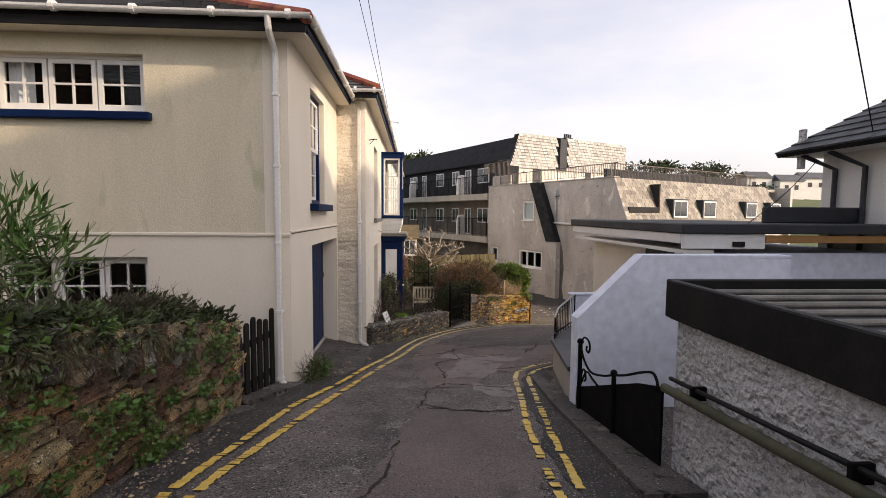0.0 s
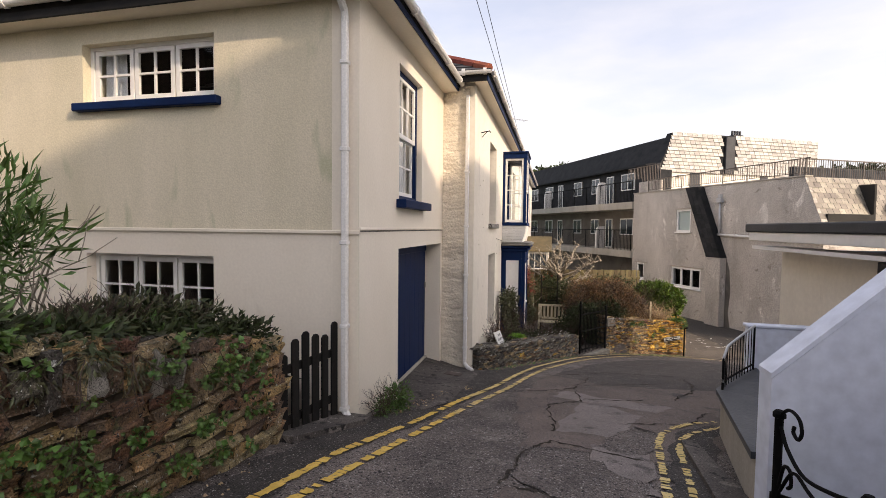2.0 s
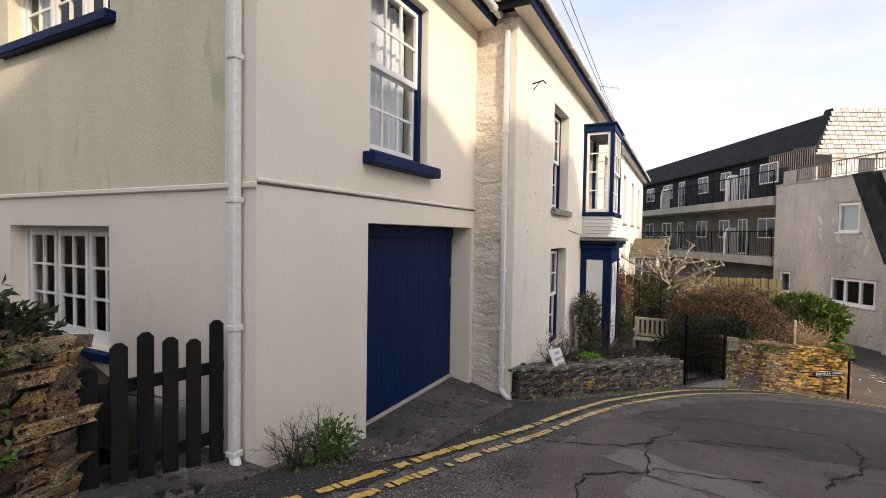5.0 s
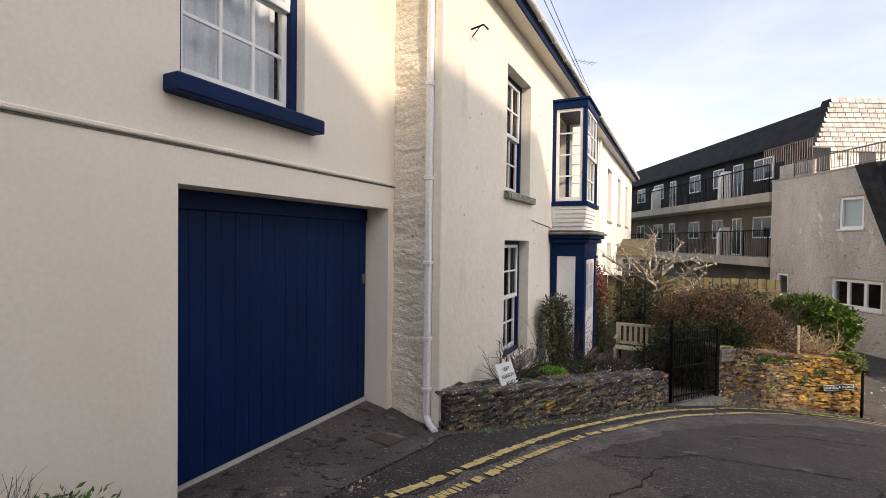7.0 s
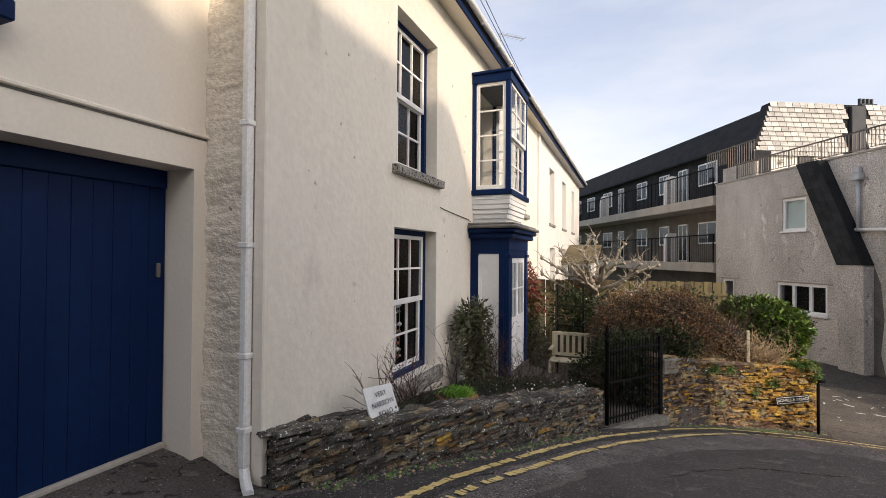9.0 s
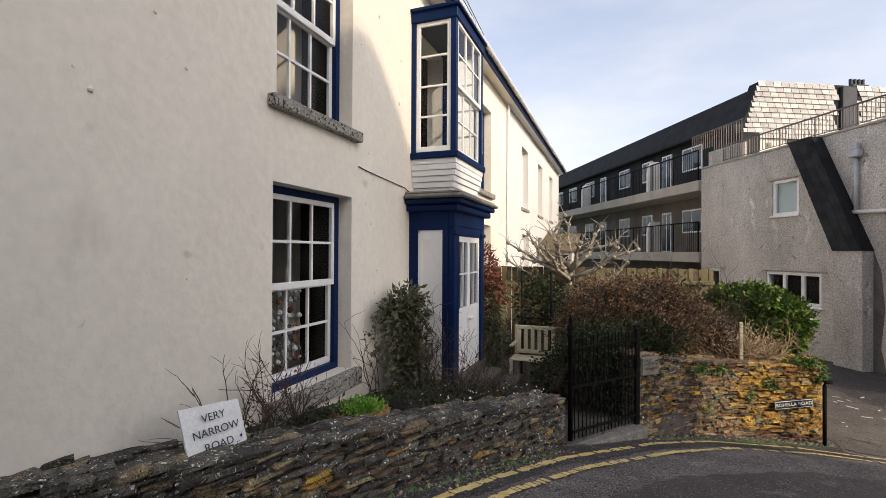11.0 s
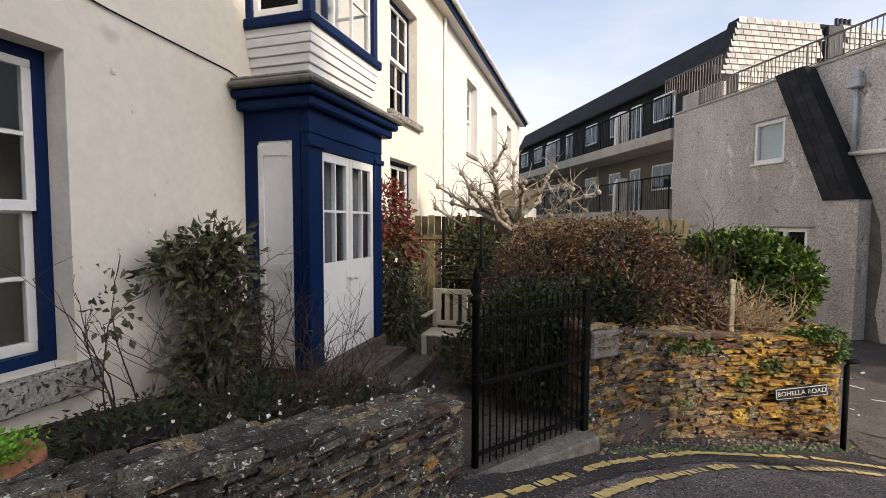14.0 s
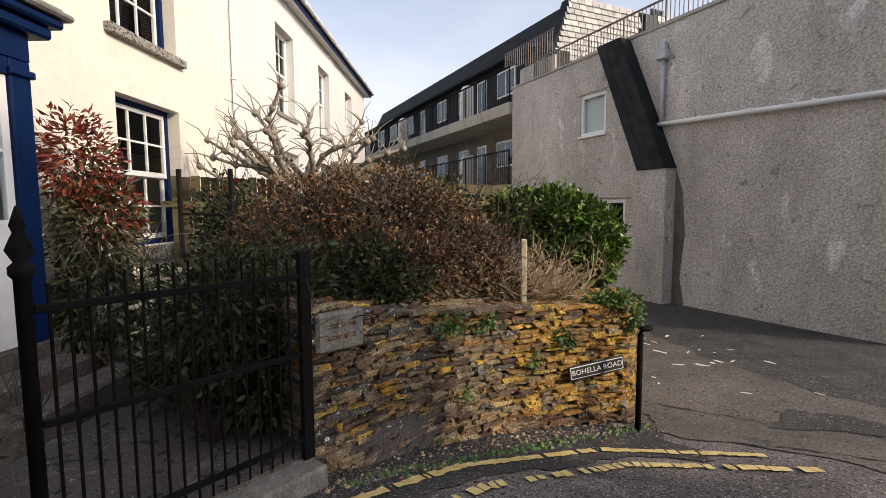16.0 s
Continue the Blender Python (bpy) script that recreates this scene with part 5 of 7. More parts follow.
for lvl, (z0, z1) in enumerate(((0.07, 2.4), (2.97, 5.3))):
    for i, (u0, u1, full) in enumerate(((-3.4, -2.0, 0), (-5.1, -4.3, 1), (-7.0, -6.0, 0), (-9.6, -8.4, 0), (-12.2, -11.4, 1), (-14.6, -13.2, 0), (-17.6, -16.2, 0), (-20.4, -19, 0))):
        q = Mesh(FL)
        za = z0 if full else z0 + 0.9
        q.box(u0, u1, -1.5, -1.44, za, z1 - 0.35)
        wd = part("window", q, UPVC, flats, "white framed balcony window")
        for k in range(2):
            a, b = u0 + 0.07 + (u1 - u0 - 0.07) / 2 * k, u0 + (u1 - u0 - 0.07) / 2 * (k + 1)
            g = Mesh(FL)
            g.box(a, b, -1.45, -1.434, za + 0.07, z1 - 0.42)
            part("pane", g, DARKGLASS, wd)
    for u in ((-3.9, -11.7, -19.5) if lvl else (-3.9, -19.5)):
        q = Mesh(FL @ Matrix.Translation((u, 0, 0)) @ Matrix.Rotation(math.pi / 2, 4, "Z"))
        q.prism([(-0.5, z0), (0.1, z0), (0.1, z0 + 0.9), (0.05, z0 + 1.25), (-0.05, z0 + 1.42), (-0.22, z0 + 1.46), (-0.5, z0 + 1.46)], -0.16, 0.0)
        part("balcony_divider", q, WHITEWALL, flats, "white rounded balcony divider")
    br = thing("balcony_railing", "dark metal balcony railing", "railing", (3, 34, z0), "balcony railings")
    q = Mesh(FL)
    q.box(-23.9, -0.1, 0.04, 0.08, z0 + 1.2, z0 + 1.25)
    part("top_rail", q, IRON, br)
    for k in range(150):
        u = -0.12 - k * 0.14
        q = Mesh(FL)
        h = 0.02 if k % 12 == 0 else 0.007
        q.box(u - h, u + h, 0.055 - h, 0.055 + h, z0, z0 + 1.2)
        part("baluster", q, IRON, br)
br = thing("roof_railing", "black metal railing on the flats' roof edge", "railing", (5, 30, 4.4))
q = Mesh(FL)
q.box(-1.3, 1.6, -0.52, -0.49, 5.0, 5.04)
part("top_rail", q, BROWNMETAL, br)
for k in range(22):
    q = Mesh(FL)
    u = -1.28 + k * 0.135
    q.box(u - 0.01, u + 0.01, -0.515, -0.495, 4.1 if u > 0 else 4.35, 5.0)
    part("baluster", q, BROWNMETAL, br)

# south mansard of the flats
MS = axes((9.99, 21.5), (AN[0] * -1, AN[1] * -1), AU)
w = Mesh(MS)
w.box(0.31, 15, -0.35, -0.05, -3.6, 1.39)
part("south_wall", w, PEBBLE, flats)
w = Mesh(MS)
w.add([(0, 0.0, 1.4), (15, 0.0, 1.4), (14.3, -0.8, 3.4), (0, -0.8, 3.4), (0, -8, 3.4), (14.3, -8, 3.4), (15, -8, 1.4), (0, -8, 1.4)],
      [(0, 1, 2, 3), (3, 2, 5, 4), (1, 6, 5, 2)])
part("south_mansard", w, DARKSLATE, flats)
sl = Mesh(MS)
for r in range(10):
    for i in range(50):
        u0 = i * 0.3 + (0.15 if r % 2 else 0)
        f0, f1 = r / 10, (r + 1.05) / 10
        if u0 + 0.3 > 15 - 0.7 * f0:
            continue
        q = random.uniform(0.01, 0.02)
        sl.add([(u0 + 0.005, -0.8 * f0 + q + 0.02, 1.4 + 2.0 * f0), (u0 + 0.285, -0.8 * f0 + q + 0.02, 1.4 + 2.0 * f0),
                (u0 + 0.285, -0.8 * f1 + q, 1.4 + 2.0 * f1), (u0 + 0.005, -0.8 * f1 + q, 1.4 + 2.0 * f1)], [(0, 1, 2, 3)])
tagged(part("roof_slates", sl, MANSARDSLATE, flats, "tan slates on the south mansard"), kind="stuff")
for u in (3.5, 6.1, 10.4, 13.2):
    q = Mesh(MS)
    q.box(u, u + 1.3, -1.2, 0.02, 1.45, 2.45, 0.02)
    d = part("dormer", q, FELT, flats, "dormer with dark cheeks and white window")
    q = Mesh(MS)
    q.box(u + 0.08, u + 1.22, 0.0, 0.05, 1.5, 2.38)
    part("dormer_frame", q, UPVC, d)
    for k in range(2):
        q = Mesh(MS)
        q.box(u + 0.14 + k * 0.52, u + 0.62 + k * 0.52, 0.04, 0.062, 1.58, 2.3)
        part("pane", q, DARKGLASS, d)
mr = thing("terrace_railing", "dark metal railing above the mansard", "railing", (13, 22, 3.5))
q = Mesh(MS)
q.box(0, 13.5, -1.02, -0.98, 4.1, 4.14)
part("top_rail", q, BROWNMETAL, mr)
for k in range(118):
    q = Mesh(MS)
    h = 0.02 if k % 14 == 0 else 0.008
    q.box(k * 0.114 - h, k * 0.114 + h, -1.0 - h, -1.0 + h, 3.4, 4.1)
    part("baluster", q, BROWNMETAL, mr)
q = Mesh(MS)
q.box(0.3, 13.2, -1.7, -1.5, 3.4, 3.9, 0.02)
part("terrace_screen", q, FELT, flats, "dark screen behind the railing")

# ---------------------------------------------------------------- buildings on the near side of the lane
shed = thing("flat_roofed_shed", "white rendered shed with black fascia and ribbed roof", "shed", (3.5, 2, 0))
w = Mesh()
w.box(2.06, 5.6, -2.5, 3.5, -1.5, 0.9, 0.02)
part("wall", w, STUCCO, shed, "rough painted render")
w = Mesh()
w.box(2.0, 5.7, 3.5, 3.57, 0.80, 1.1, 0.01).box(1.99, 2.06, -2.6, 3.5, 0.80, 1.1, 0.01)
part("fascia", w, BLACKPAINT, shed, "black weathered fascia board")
w = Mesh()
w.box(2.06, 5.6, -2.55, 3.5, 0.9, 1.02)
part("roof_deck", w, FELT, shed)
for i in range(24):
    q = Mesh()
    y = 3.3 - i * 0.245
    q.box(2.12, 5.6, y - 0.03, y + 0.03, 1.02, 1.055, 0.012)
    part("roof_rib", q, LEAD, shed)
hr = thing("handrail", "mossy wooden handrail fixed along the shed wall", "handrail", (1.98, 1.5, 0.3))
q = Mesh()
q.tube([(1.95, 3.44, 0.265), (1.95, 1.5, 0.43), (1.95, -2.0, 0.74)], 0.035, 10)
part("rail", q, surface("mossy_wood", (0.04, 0.045, 0.022), (0.09, 0.085, 0.05), 5, 0.8, 0.5, 30), hr, "", True)
q = Mesh()
q.tube([(1.985, 3.42, 0.345), (1.985, 1.5, 0.515), (1.985, -2.0, 0.825)], 0.016, 8)
part("cable_pipe", q, BLACKPAINT, hr)
for y in (3.1, 1.9, 0.5):
    q = Mesh()
    q.box(1.95, 2.07, y - 0.015, y + 0.015, 0.57 - 0.088 * y, 0.67 - 0.088 * y, 0.004)
    part("bracket", q, IRON, hr)

# white parapet of the steps beside the lane
par = thing("stair_parapet", "white painted wall with a raked top", "wall", (2.6, 5.5, 0))
PW = axes((0, 5.42), (1, 0), (0, -1))
q = Mesh(PW)
q.prism([(1.96, -1.3), (4.6, -1.3), (4.6, 1.09), (2.745, 1.09), (1.96, 0.318)], -0.2, 0)
part("wall", q, BLUEWHITE, par)
q = Mesh(PW)
q.prism([(1.955, 0.32), (2.744, 1.092), (2.733, 1.125), (1.955, 0.36)], -0.204, 0.004)
part("raked_coping", q, BLUEWHITE, par)
q = Mesh(PW)
q.prism([(2.745, 1.092), (4.6, 1.092), (4.6, 1.125), (2.735, 1.125)], -0.204, 0.004)
part("level_coping", q, BLUEWHITE, par)

flat2 = thing("flat_roofed_house", "white house with a deep flat roof and timber band", "house", (7, 9, 0))
w = Mesh()
w.box(4.75, 8.05, 7.3, 12.0, -2.5, 1.0)
part("wall", w, BLUEWHITE, flat2)
w = Mesh()
w.box(4.735, 4.75, 7.28, 12.0, -2.5, 0.998)
part("side_render", w, CREAM_B, flat2, "beige rendered side wall")
w = Mesh()
w.box(4.15, 8.06, 7.0, 12.2, 1.32, 1.48, 0.02)
part("roof", w, FELT, flat2, "dark grey flat roof edge")
w = Mesh()
w.box(4.2, 5.55, 7.06, 7.12, 1.08, 1.32, 0.01).box(4.19, 4.25, 7.12, 12.1, 1.16, 1.32, 0.01)
part("fascia", w, WHITE, flat2, "white fascia board")
w = Mesh()
w.slab([(4.25, 7.12), (4.75, 7.12), (4.75, 12.1), (4.25, 12.1)], 1.0, 1.06)
part("soffit", w, WHITE, flat2)
w = Mesh()
w.box(5.55, 8.05, 7.05, 7.12, 1.18, 1.3, 0.01)
part("timber_band", w, ORANGEWOOD, flat2, "varnished timber band")
w = Mesh()
w.box(4.69, 4.75, 8.2, 9.2, -1.4, 0.95, 0.01)
part("side_door", w, FELT, flat2, "dark door under the canopy")
w = Mesh()
w.box(5.0, 5.18, 7.0, 7.06, 1.12, 1.2, 0.01)
part("security_lamp", w, BLACKPAINT, flat2)
w = Mesh()
w.box(6.25, 8.05, 8.0, 8.1, 1.482, 1.77, 0.02)
part("roof_upstand", w, FELT, flat2)

hip = thing("hipped_house", "white house with a grey slate hipped roof", "house", (11, 4, 0))
w = Mesh()
w.box(8.1, 15, -1.5, 8.9, -2.5, 2.9)
part("wall", w, WHITEWALL, hip)
w = Mesh()
w.box(7.55, 15.4, -2, 9.25, 2.80, 2.86)
part("soffit", w, WHITE, hip)
c0, c1, c2, c3 = (7.45, 9.35, 2.88), (15.5, 9.35, 2.88), (15.5, -2.1, 2.88), (7.45, -2.1, 2.88)
slated_roof(hip, [(c3, c0, (11.5, 5.3, 5.9), (11.5, 1.9, 5.9)), (c0, c1, (11.5, 5.3, 5.9), (11.5, 5.3, 5.9)), (c1, c2, (11.5, 1.9, 5.9), (11.5, 5.3, 5.9)), (c2, c3, (11.5, 1.9, 5.9), (11.5, 1.9, 5.9))],
            [], SLATE, rows=22)
for y, bend in ((8.55, 0.0), (7.95, 0.25)):
    w = Mesh()
    w.tube([(7.6, y + 0.3, 2.8), (7.75, y + 0.25, 2.72), (8.03, y, 2.5), (8.03, y, 0)], 0.045, 8)
    part("downpipe", w, FELT, hip)
w = Mesh()
w.tube([(7.72, 9.0, 2.55), (7.72, 9.0, 3.32)], 0.07, 10)
part("flue_pipe", w, STUCCO, hip, "weathered vertical flue")

# unseen houses added behind the walker to close the lane and shape its shadows
def gabled_house(x0, x1, y0, y1, top, ridge, ym, label):
    h = thing("neighbour_house", label, "house", ((x0 + x1) / 2, (y0 + y1) / 2, 0))
    m = Mesh()
    m.add([(x0, y0, -2), (x0, y1, -2), (x0, y1, top), (x0, ym, ridge), (x0, y0, top), (x1, y0, -2), (x1, y1, -2), (x1, y1, top), (x1, ym, ridge), (x1, y0, top)],
          [(0, 4, 3, 2, 1), (5, 6, 7, 8, 9), (0, 5, 9, 4), (1, 2, 7, 6)])
    part("wall", m, DARKBRICK, h)
    m = Mesh()
    m.add([(x0 - .2, y0 - .2, top), (x0 - .2, ym, ridge + .1), (x0 - .2, y1 + .2, top), (x1 + .2, y0 - .2, top), (x1 + .2, ym, ridge + .1), (x1 + .2, y1 + .2, top)],
          [(0, 3, 4, 1), (1, 4, 5, 2)])
    part("roof", m, SLATE, h)
    return h


def stepped_house(x0, x1, profile, label):
    """An unseen shadow caster closed by its skyline profile of (y, z), swept from x0 to x1 under a slate covering."""
    h = thing("neighbour_house", label, "house", ((x0 + x1) / 2, profile[0][0], 0))
    ring = [(profile[0][0], -3.0)] + list(profile) + [(profile[-1][0], -3.0)]
    m = Mesh(axes((x0, 0), (0, 1), (-1, 0)))
    m.prism(ring, 0, x0 - x1)
    part("wall", m, DARKBRICK, h)
    m = Mesh()
    k = len(profile)
    m.add([(x, y, z + 0.02) for x in (x0 - 0.1, x1 + 0.1) for y, z in profile], [(i, k + i, k + i + 1, i + 1) for i in range(k - 1)])
    part("roof", m, SLATE, h)
    return h


stepped_house(14, 21, [(3.42, 11.2), (8.1, 11.2), (8.8, 10.6), (9.45, 9.2)], "unseen tall house added to shade the lane and house walls")
# Unseen stack added for the upright shadow edge on the gable.
st = thing("neighbour_chimney", "unseen chimney stack added to shape the shadow on the gable", "chimney", (14.6, 0, 11.5))
m = Mesh()
m.box(14.0, 15.2, -0.87, 0.7, 11.0, 13.6, 0.02)
part("stack", m, DARKBRICK, st)
m = Mesh()
m.box(13.95, 15.25, -0.92, 0.75, 13.601, 13.72, 0.02)
part("cap", m, CONCRETE, st)
gabled_house(14, 21, -13, 3.4, 10.9, 14.2, -4.0, "unseen tall house added to shade the lane and house walls")
gabled_house(-10, -3.6, -16, -7, 5.5, 8.0, -11.5, "unseen dark house added to close the lane behind the walker")
# Added only to be reflected dark in the gable windows.
gabled_house(-22, -12, -9, 4.5, 5.0, 7.6, -2.0, "unseen dark house added for the windows to reflect")


# ---------------------------------------------------------------- plants
GROWTH = ("foliage", "branchwork", "growth", "blossom", "moss")


def leaf_cloud(blobs, count, size, seed, droop=0.3, aspect=2.2, shell=0.55):
    """Leaves scattered through ellipsoids (centre, radii), denser towards the outside, each a bent kite."""
    rng = random.Random(seed)
    me = Mesh()
    vol = [b[1][0] * b[1][1] * b[1][2] for b in blobs]
    verts, faces = [], []
    for c, r in blobs:
        share = int(count * r[0] * r[1] * r[2] / sum(vol))
        for _ in range(share):
            d = Vector((rng.gauss(0, 1), rng.gauss(0, 1), rng.gauss(0, 1))).normalized()
            rad = (shell + (1 - shell) * rng.random()) * (1 + 0.22 * noise.noise(Vector(c) + d * 2.2)) * (0.85 + 0.3 * rng.random())
            p = Vector((c[0] + d.x * r[0] * rad, c[1] + d.y * r[1] * rad, c[2] + d.z * r[2] * rad))
            t = (d + Vector((rng.uniform(-1, 1), rng.uniform(-1, 1), rng.uniform(-1, 0.8) - droop))).normalized()
            s = t.cross(Vector((rng.uniform(-1, 1), rng.uniform(-1, 1), rng.uniform(-1, 1)))).normalized()
            nn = t.cross(s)
            ln = size * rng.uniform(0.6, 1.3)
            w = ln / aspect / 2
            k = len(verts)
            verts += [p, p + t * ln * 0.5 + s * w + nn * w * 0.4, p + t * ln - nn * ln * 0.12, p + t * ln * 0.5 - s * w + nn * w * 0.4, p + t * ln * 0.5]
            faces += [(k, k + 1, k + 4), (k + 1, k + 2, k + 4), (k + 2, k + 3, k + 4), (k + 3, k, k + 4)]
    me.v, me.f = [tuple(v) for v in verts], faces
    return me


def sprays(roots, count, length, seed, spread=0.7, r=0.006, up=1.0, forks=3, wiggle=0.25, segs=4):
    """Thin branching twigs rising from root points."""
    rng = random.Random(seed)
    me = Mesh()

    def grow(p, d, ln, rad, depth):
        pts = [p]
        n = 4
        for _ in range(n):
            d = (d + Vector((rng.uniform(-1, 1), rng.uniform(-1, 1), rng.uniform(-0.8, 1))) * wiggle).normalized()
            p = p + d * ln / n
            pts.append(p)
        me.tube(pts, rad, segs, rad * 0.55, False)
        if depth:
            for _ in range(forks):
                q = pts[rng.randint(1, n)]
                e = (d + Vector((rng.uniform(-1, 1), rng.uniform(-1, 1), rng.uniform(-0.6, 1))) * 0.9).normalized()
                grow(q, e, ln * rng.uniform(0.4, 0.7), rad * 0.6, depth - 1)
    for _ in range(count):
        b = Vector(rng.choice(roots))
        d = Vector((rng.uniform(-1, 1) * spread, rng.uniform(-1, 1) * spread, up)).normalized()
        grow(b + Vector((rng.uniform(-0.06, 0.06), rng.uniform(-0.06, 0.06), 0)), d, length * rng.uniform(0.6, 1.1), r, 2)
    return me


# ---------------------------------------------------------------- stone walls
STONE_SETS = {}


def stone_meshes(material):
    """Eight uneven unit stones that share one material."""
    if material.name not in STONE_SETS:
        rng = random.Random(len(STONE_SETS) + 5)
        out = []
        for _ in range(8):
            m = Mesh()
            m.box(-0.5, 0.5, -0.5, 0.5, -0.5, 0.5, 0.09)
            m.v = [(x + rng.uniform(-0.14, 0.14), y + rng.uniform(-0.12, 0.12), z + rng.uniform(-0.17, 0.17)) for x, y, z in m.v]
            me = bpy.data.meshes.new("stone")
            me.from_pydata(m.v, [], m.f)
            me.materials.append(material)
            out.append(me)
        STONE_SETS[material.name] = out
    return STONE_SETS[material.name]


def stone(parent, material, at, size, turn, rng, tilt=0.0):
    ob = new("stone", rng.choice(stone_meshes(material)))
    ob.parent = parent
    ob.matrix_parent_inverse = Matrix.Translation(-parent.location)
    ob.matrix_basis = Matrix.LocRotScale(at, Euler((rng.uniform(-0.05, 0.05), tilt + rng.uniform(-0.05, 0.05), turn + rng.uniform(-0.04, 0.04))), size)
    return ob


def stone_wall(name, label, path, base, top, thick, course, lengths, pick, seed, capped=True, tilt=0.0, ends=(False, False), start=-99.0):
    """A coursed rubble wall along a path in plan, its stones laid on the side to the right of the path."""
    rng = random.Random(seed)
    pts = [Vector(p) for p in path]
    cum = [0.0]
    for a, b in zip(pts, pts[1:]):
        cum.append(cum[-1] + (b - a).length)
    th = thing(name, label, "wall", (pts[0].x, pts[0].y, base(pts[0].x, pts[0].y)))

    def at(s):
        s = min(max(s, 0), cum[-1] - 1e-6)
        i = max(k for k in range(len(pts) - 1) if cum[k] <= s)
        d = (pts[i + 1] - pts[i]).normalized()
        return pts[i] + d * (s - cum[i]), d
    core = Mesh()
    n = 24
    ring = []
    for k in range(n + 1):
        p, d = at(cum[-1] * k / n)
        side = Vector((d.y, -d.x))
        a, b = p - side * (0.07 if course > 0.09 else 0.06), p - side * (thick - 0.03)
        z0, z1 = base(p.x, p.y) - 0.15, top(p.x, p.y) - 0.03
        ring.append([(a.x, a.y, z0), (a.x, a.y, z1), (b.x, b.y, z1), (b.x, b.y, z0)])
    v = [q for r in ring for q in r]
    f = [(4 * k + i, 4 * (k + 1) + i, 4 * (k + 1) + (i + 1) % 4, 4 * k + (i + 1) % 4) for k in range(n) for i in range(4)]
    f += [(3, 2, 1, 0), (4 * n, 4 * n + 1, 4 * n + 2, 4 * n + 3)]
    core.add(v, f)
    part("core", core, MORTAR, th)
    rows = int(max(top(*p) - base(*p) for p in pts) / course) + 1
    for r in range(rows):
        s = -rng.uniform(0, lengths[0])
        while s < cum[-1]:
            ln = rng.uniform(*lengths)
            mid = min(max(s + ln / 2, 0.05), cum[-1] - 0.05)
            p, d = at(mid)
            z = base(p.x, p.y) + (r + 0.5) * course + rng.uniform(-0.012, 0.012)
            if z < top(p.x, p.y) - course * 0.3 and p.y > start:
                side = Vector((d.y, -d.x))
                dep = rng.uniform(0.12, 0.2)
                c = p + side * ((rng.uniform(-0.035, 0.03) if course > 0.09 else rng.uniform(-0.018, 0.014)) - dep / 2)
                h = course * (rng.uniform(0.72, 1.08) if course > 0.09 else rng.uniform(0.6, 1.4))
                stone(th, pick(mid / cum[-1], r / rows, rng), (c.x, c.y, z), (ln * (0.93 if course > 0.09 else 0.97), dep, h * (0.84 if course > 0.09 else 0.96)), math.atan2(d.y, d.x), rng, tilt)
            s += ln
    if capped:
        nr = max(3, int(thick / 0.1))
        for row in range(nr):
            s = -rng.uniform(0, 0.1)
            while s < cum[-1]:
                ln = rng.uniform(*lengths)
                p, d = at(s + ln / 2)
                side = Vector((d.y, -d.x))
                w = thick / nr
                c = p - side * (w * (row + 0.5) - 0.01)
                if p.y > start:
                    stone(th, pick(s / cum[-1], 1.0, rng), (c.x, c.y, top(p.x, p.y) - 0.005 + rng.uniform(-0.015, 0.015)),
                      (ln, w * 1.05, max(course * 0.8, 0.035)), math.atan2(d.y, d.x), rng)
                s += ln
    for e, sgn in zip(ends, (0, 1)):
        if e:
            p, d = at(cum[-1] * sgn)
            side = Vector((d.y, -d.x))
            for r in range(rows):
                z = base(p.x, p.y) + (r + 0.5) * course
                if z < top(p.x, p.y):
                    for k in range(max(1, int(thick / 0.28))):
                        c = p - side * (0.14 + 0.28 * k) + d * (0.0 if sgn else 0.0)
                        stone(th, pick(sgn, r / rows, rng), (c.x, c.y, z), (0.16, 0.28, course), math.atan2(d.y, d.x), rng)
    return th


# garden wall of the first house
def bank_top(y):
    return min(0.95, max(-0.02, 0.18 + 0.225 * (5.87 - y)))


stone_wall("garden_wall", "rust-brown slatestone garden wall overgrown with ivy", [(-2.5, -2.6), (-2.36, 1.0), (-2.26, 3.4), (-2.12, 5.2), (-2.16, 5.85)],
           lambda x, y: gz(x, y), lambda x, y: bank_top(y), 0.4, 0.098, (0.14, 0.46),
           lambda s, h, g: g.choice((RUSTSTONE, RUSTSTONE, STONE, RUSTSTONE, STONE) if h < 0.75 else (STONE, GREYSTONE, RUSTSTONE)), 3, True, 0.0, (False, True), 1.7)
rng = random.Random(33)
y = 1.8
while y < 5.0:
    wd = rng.uniform(0.06, 0.14)
    x = float(np.interp(y, (1.0, 3.4, 5.2), (-2.36, -2.26, -2.12)))
    stone(bpy.data.objects["garden_wall"], rng.choice((GREYSTONE, GREYSTONE, STONE, STONE, LEDGE)), (x - 0.035 + rng.uniform(-0.02, 0.02), y, bank_top(y) - 0.2 + rng.uniform(-0.02, 0.02)),
          (0.12, wd, rng.uniform(0.16, 0.3)), 0.05, rng, rng.uniform(-0.25, 0.25))
    y += wd * 0.98
bank = Mesh()
bx, by = [-9.5, -7, -5, -3.6, -2.9, -2.5], [-3, -1, 1, 3, 4.6, 5.6, 6.9]
bank.add([(x, y, (0.16 - 0.035 * y if x < -3 else bank_top(y) - 0.04) + 0.04 * math.sin(x * 3 + y * 2) + (-0.25 * max(0, y - 5) if x > -4 else 0)) for y in by for x in bx],
         [(j * 6 + i, j * 6 + i + 1, (j + 1) * 6 + i + 1, (j + 1) * 6 + i) for j in range(6) for i in range(5)])
tagged(part("garden_bank", bank, SOIL), "raised earth bed behind the garden wall", "ground", kind="structure")
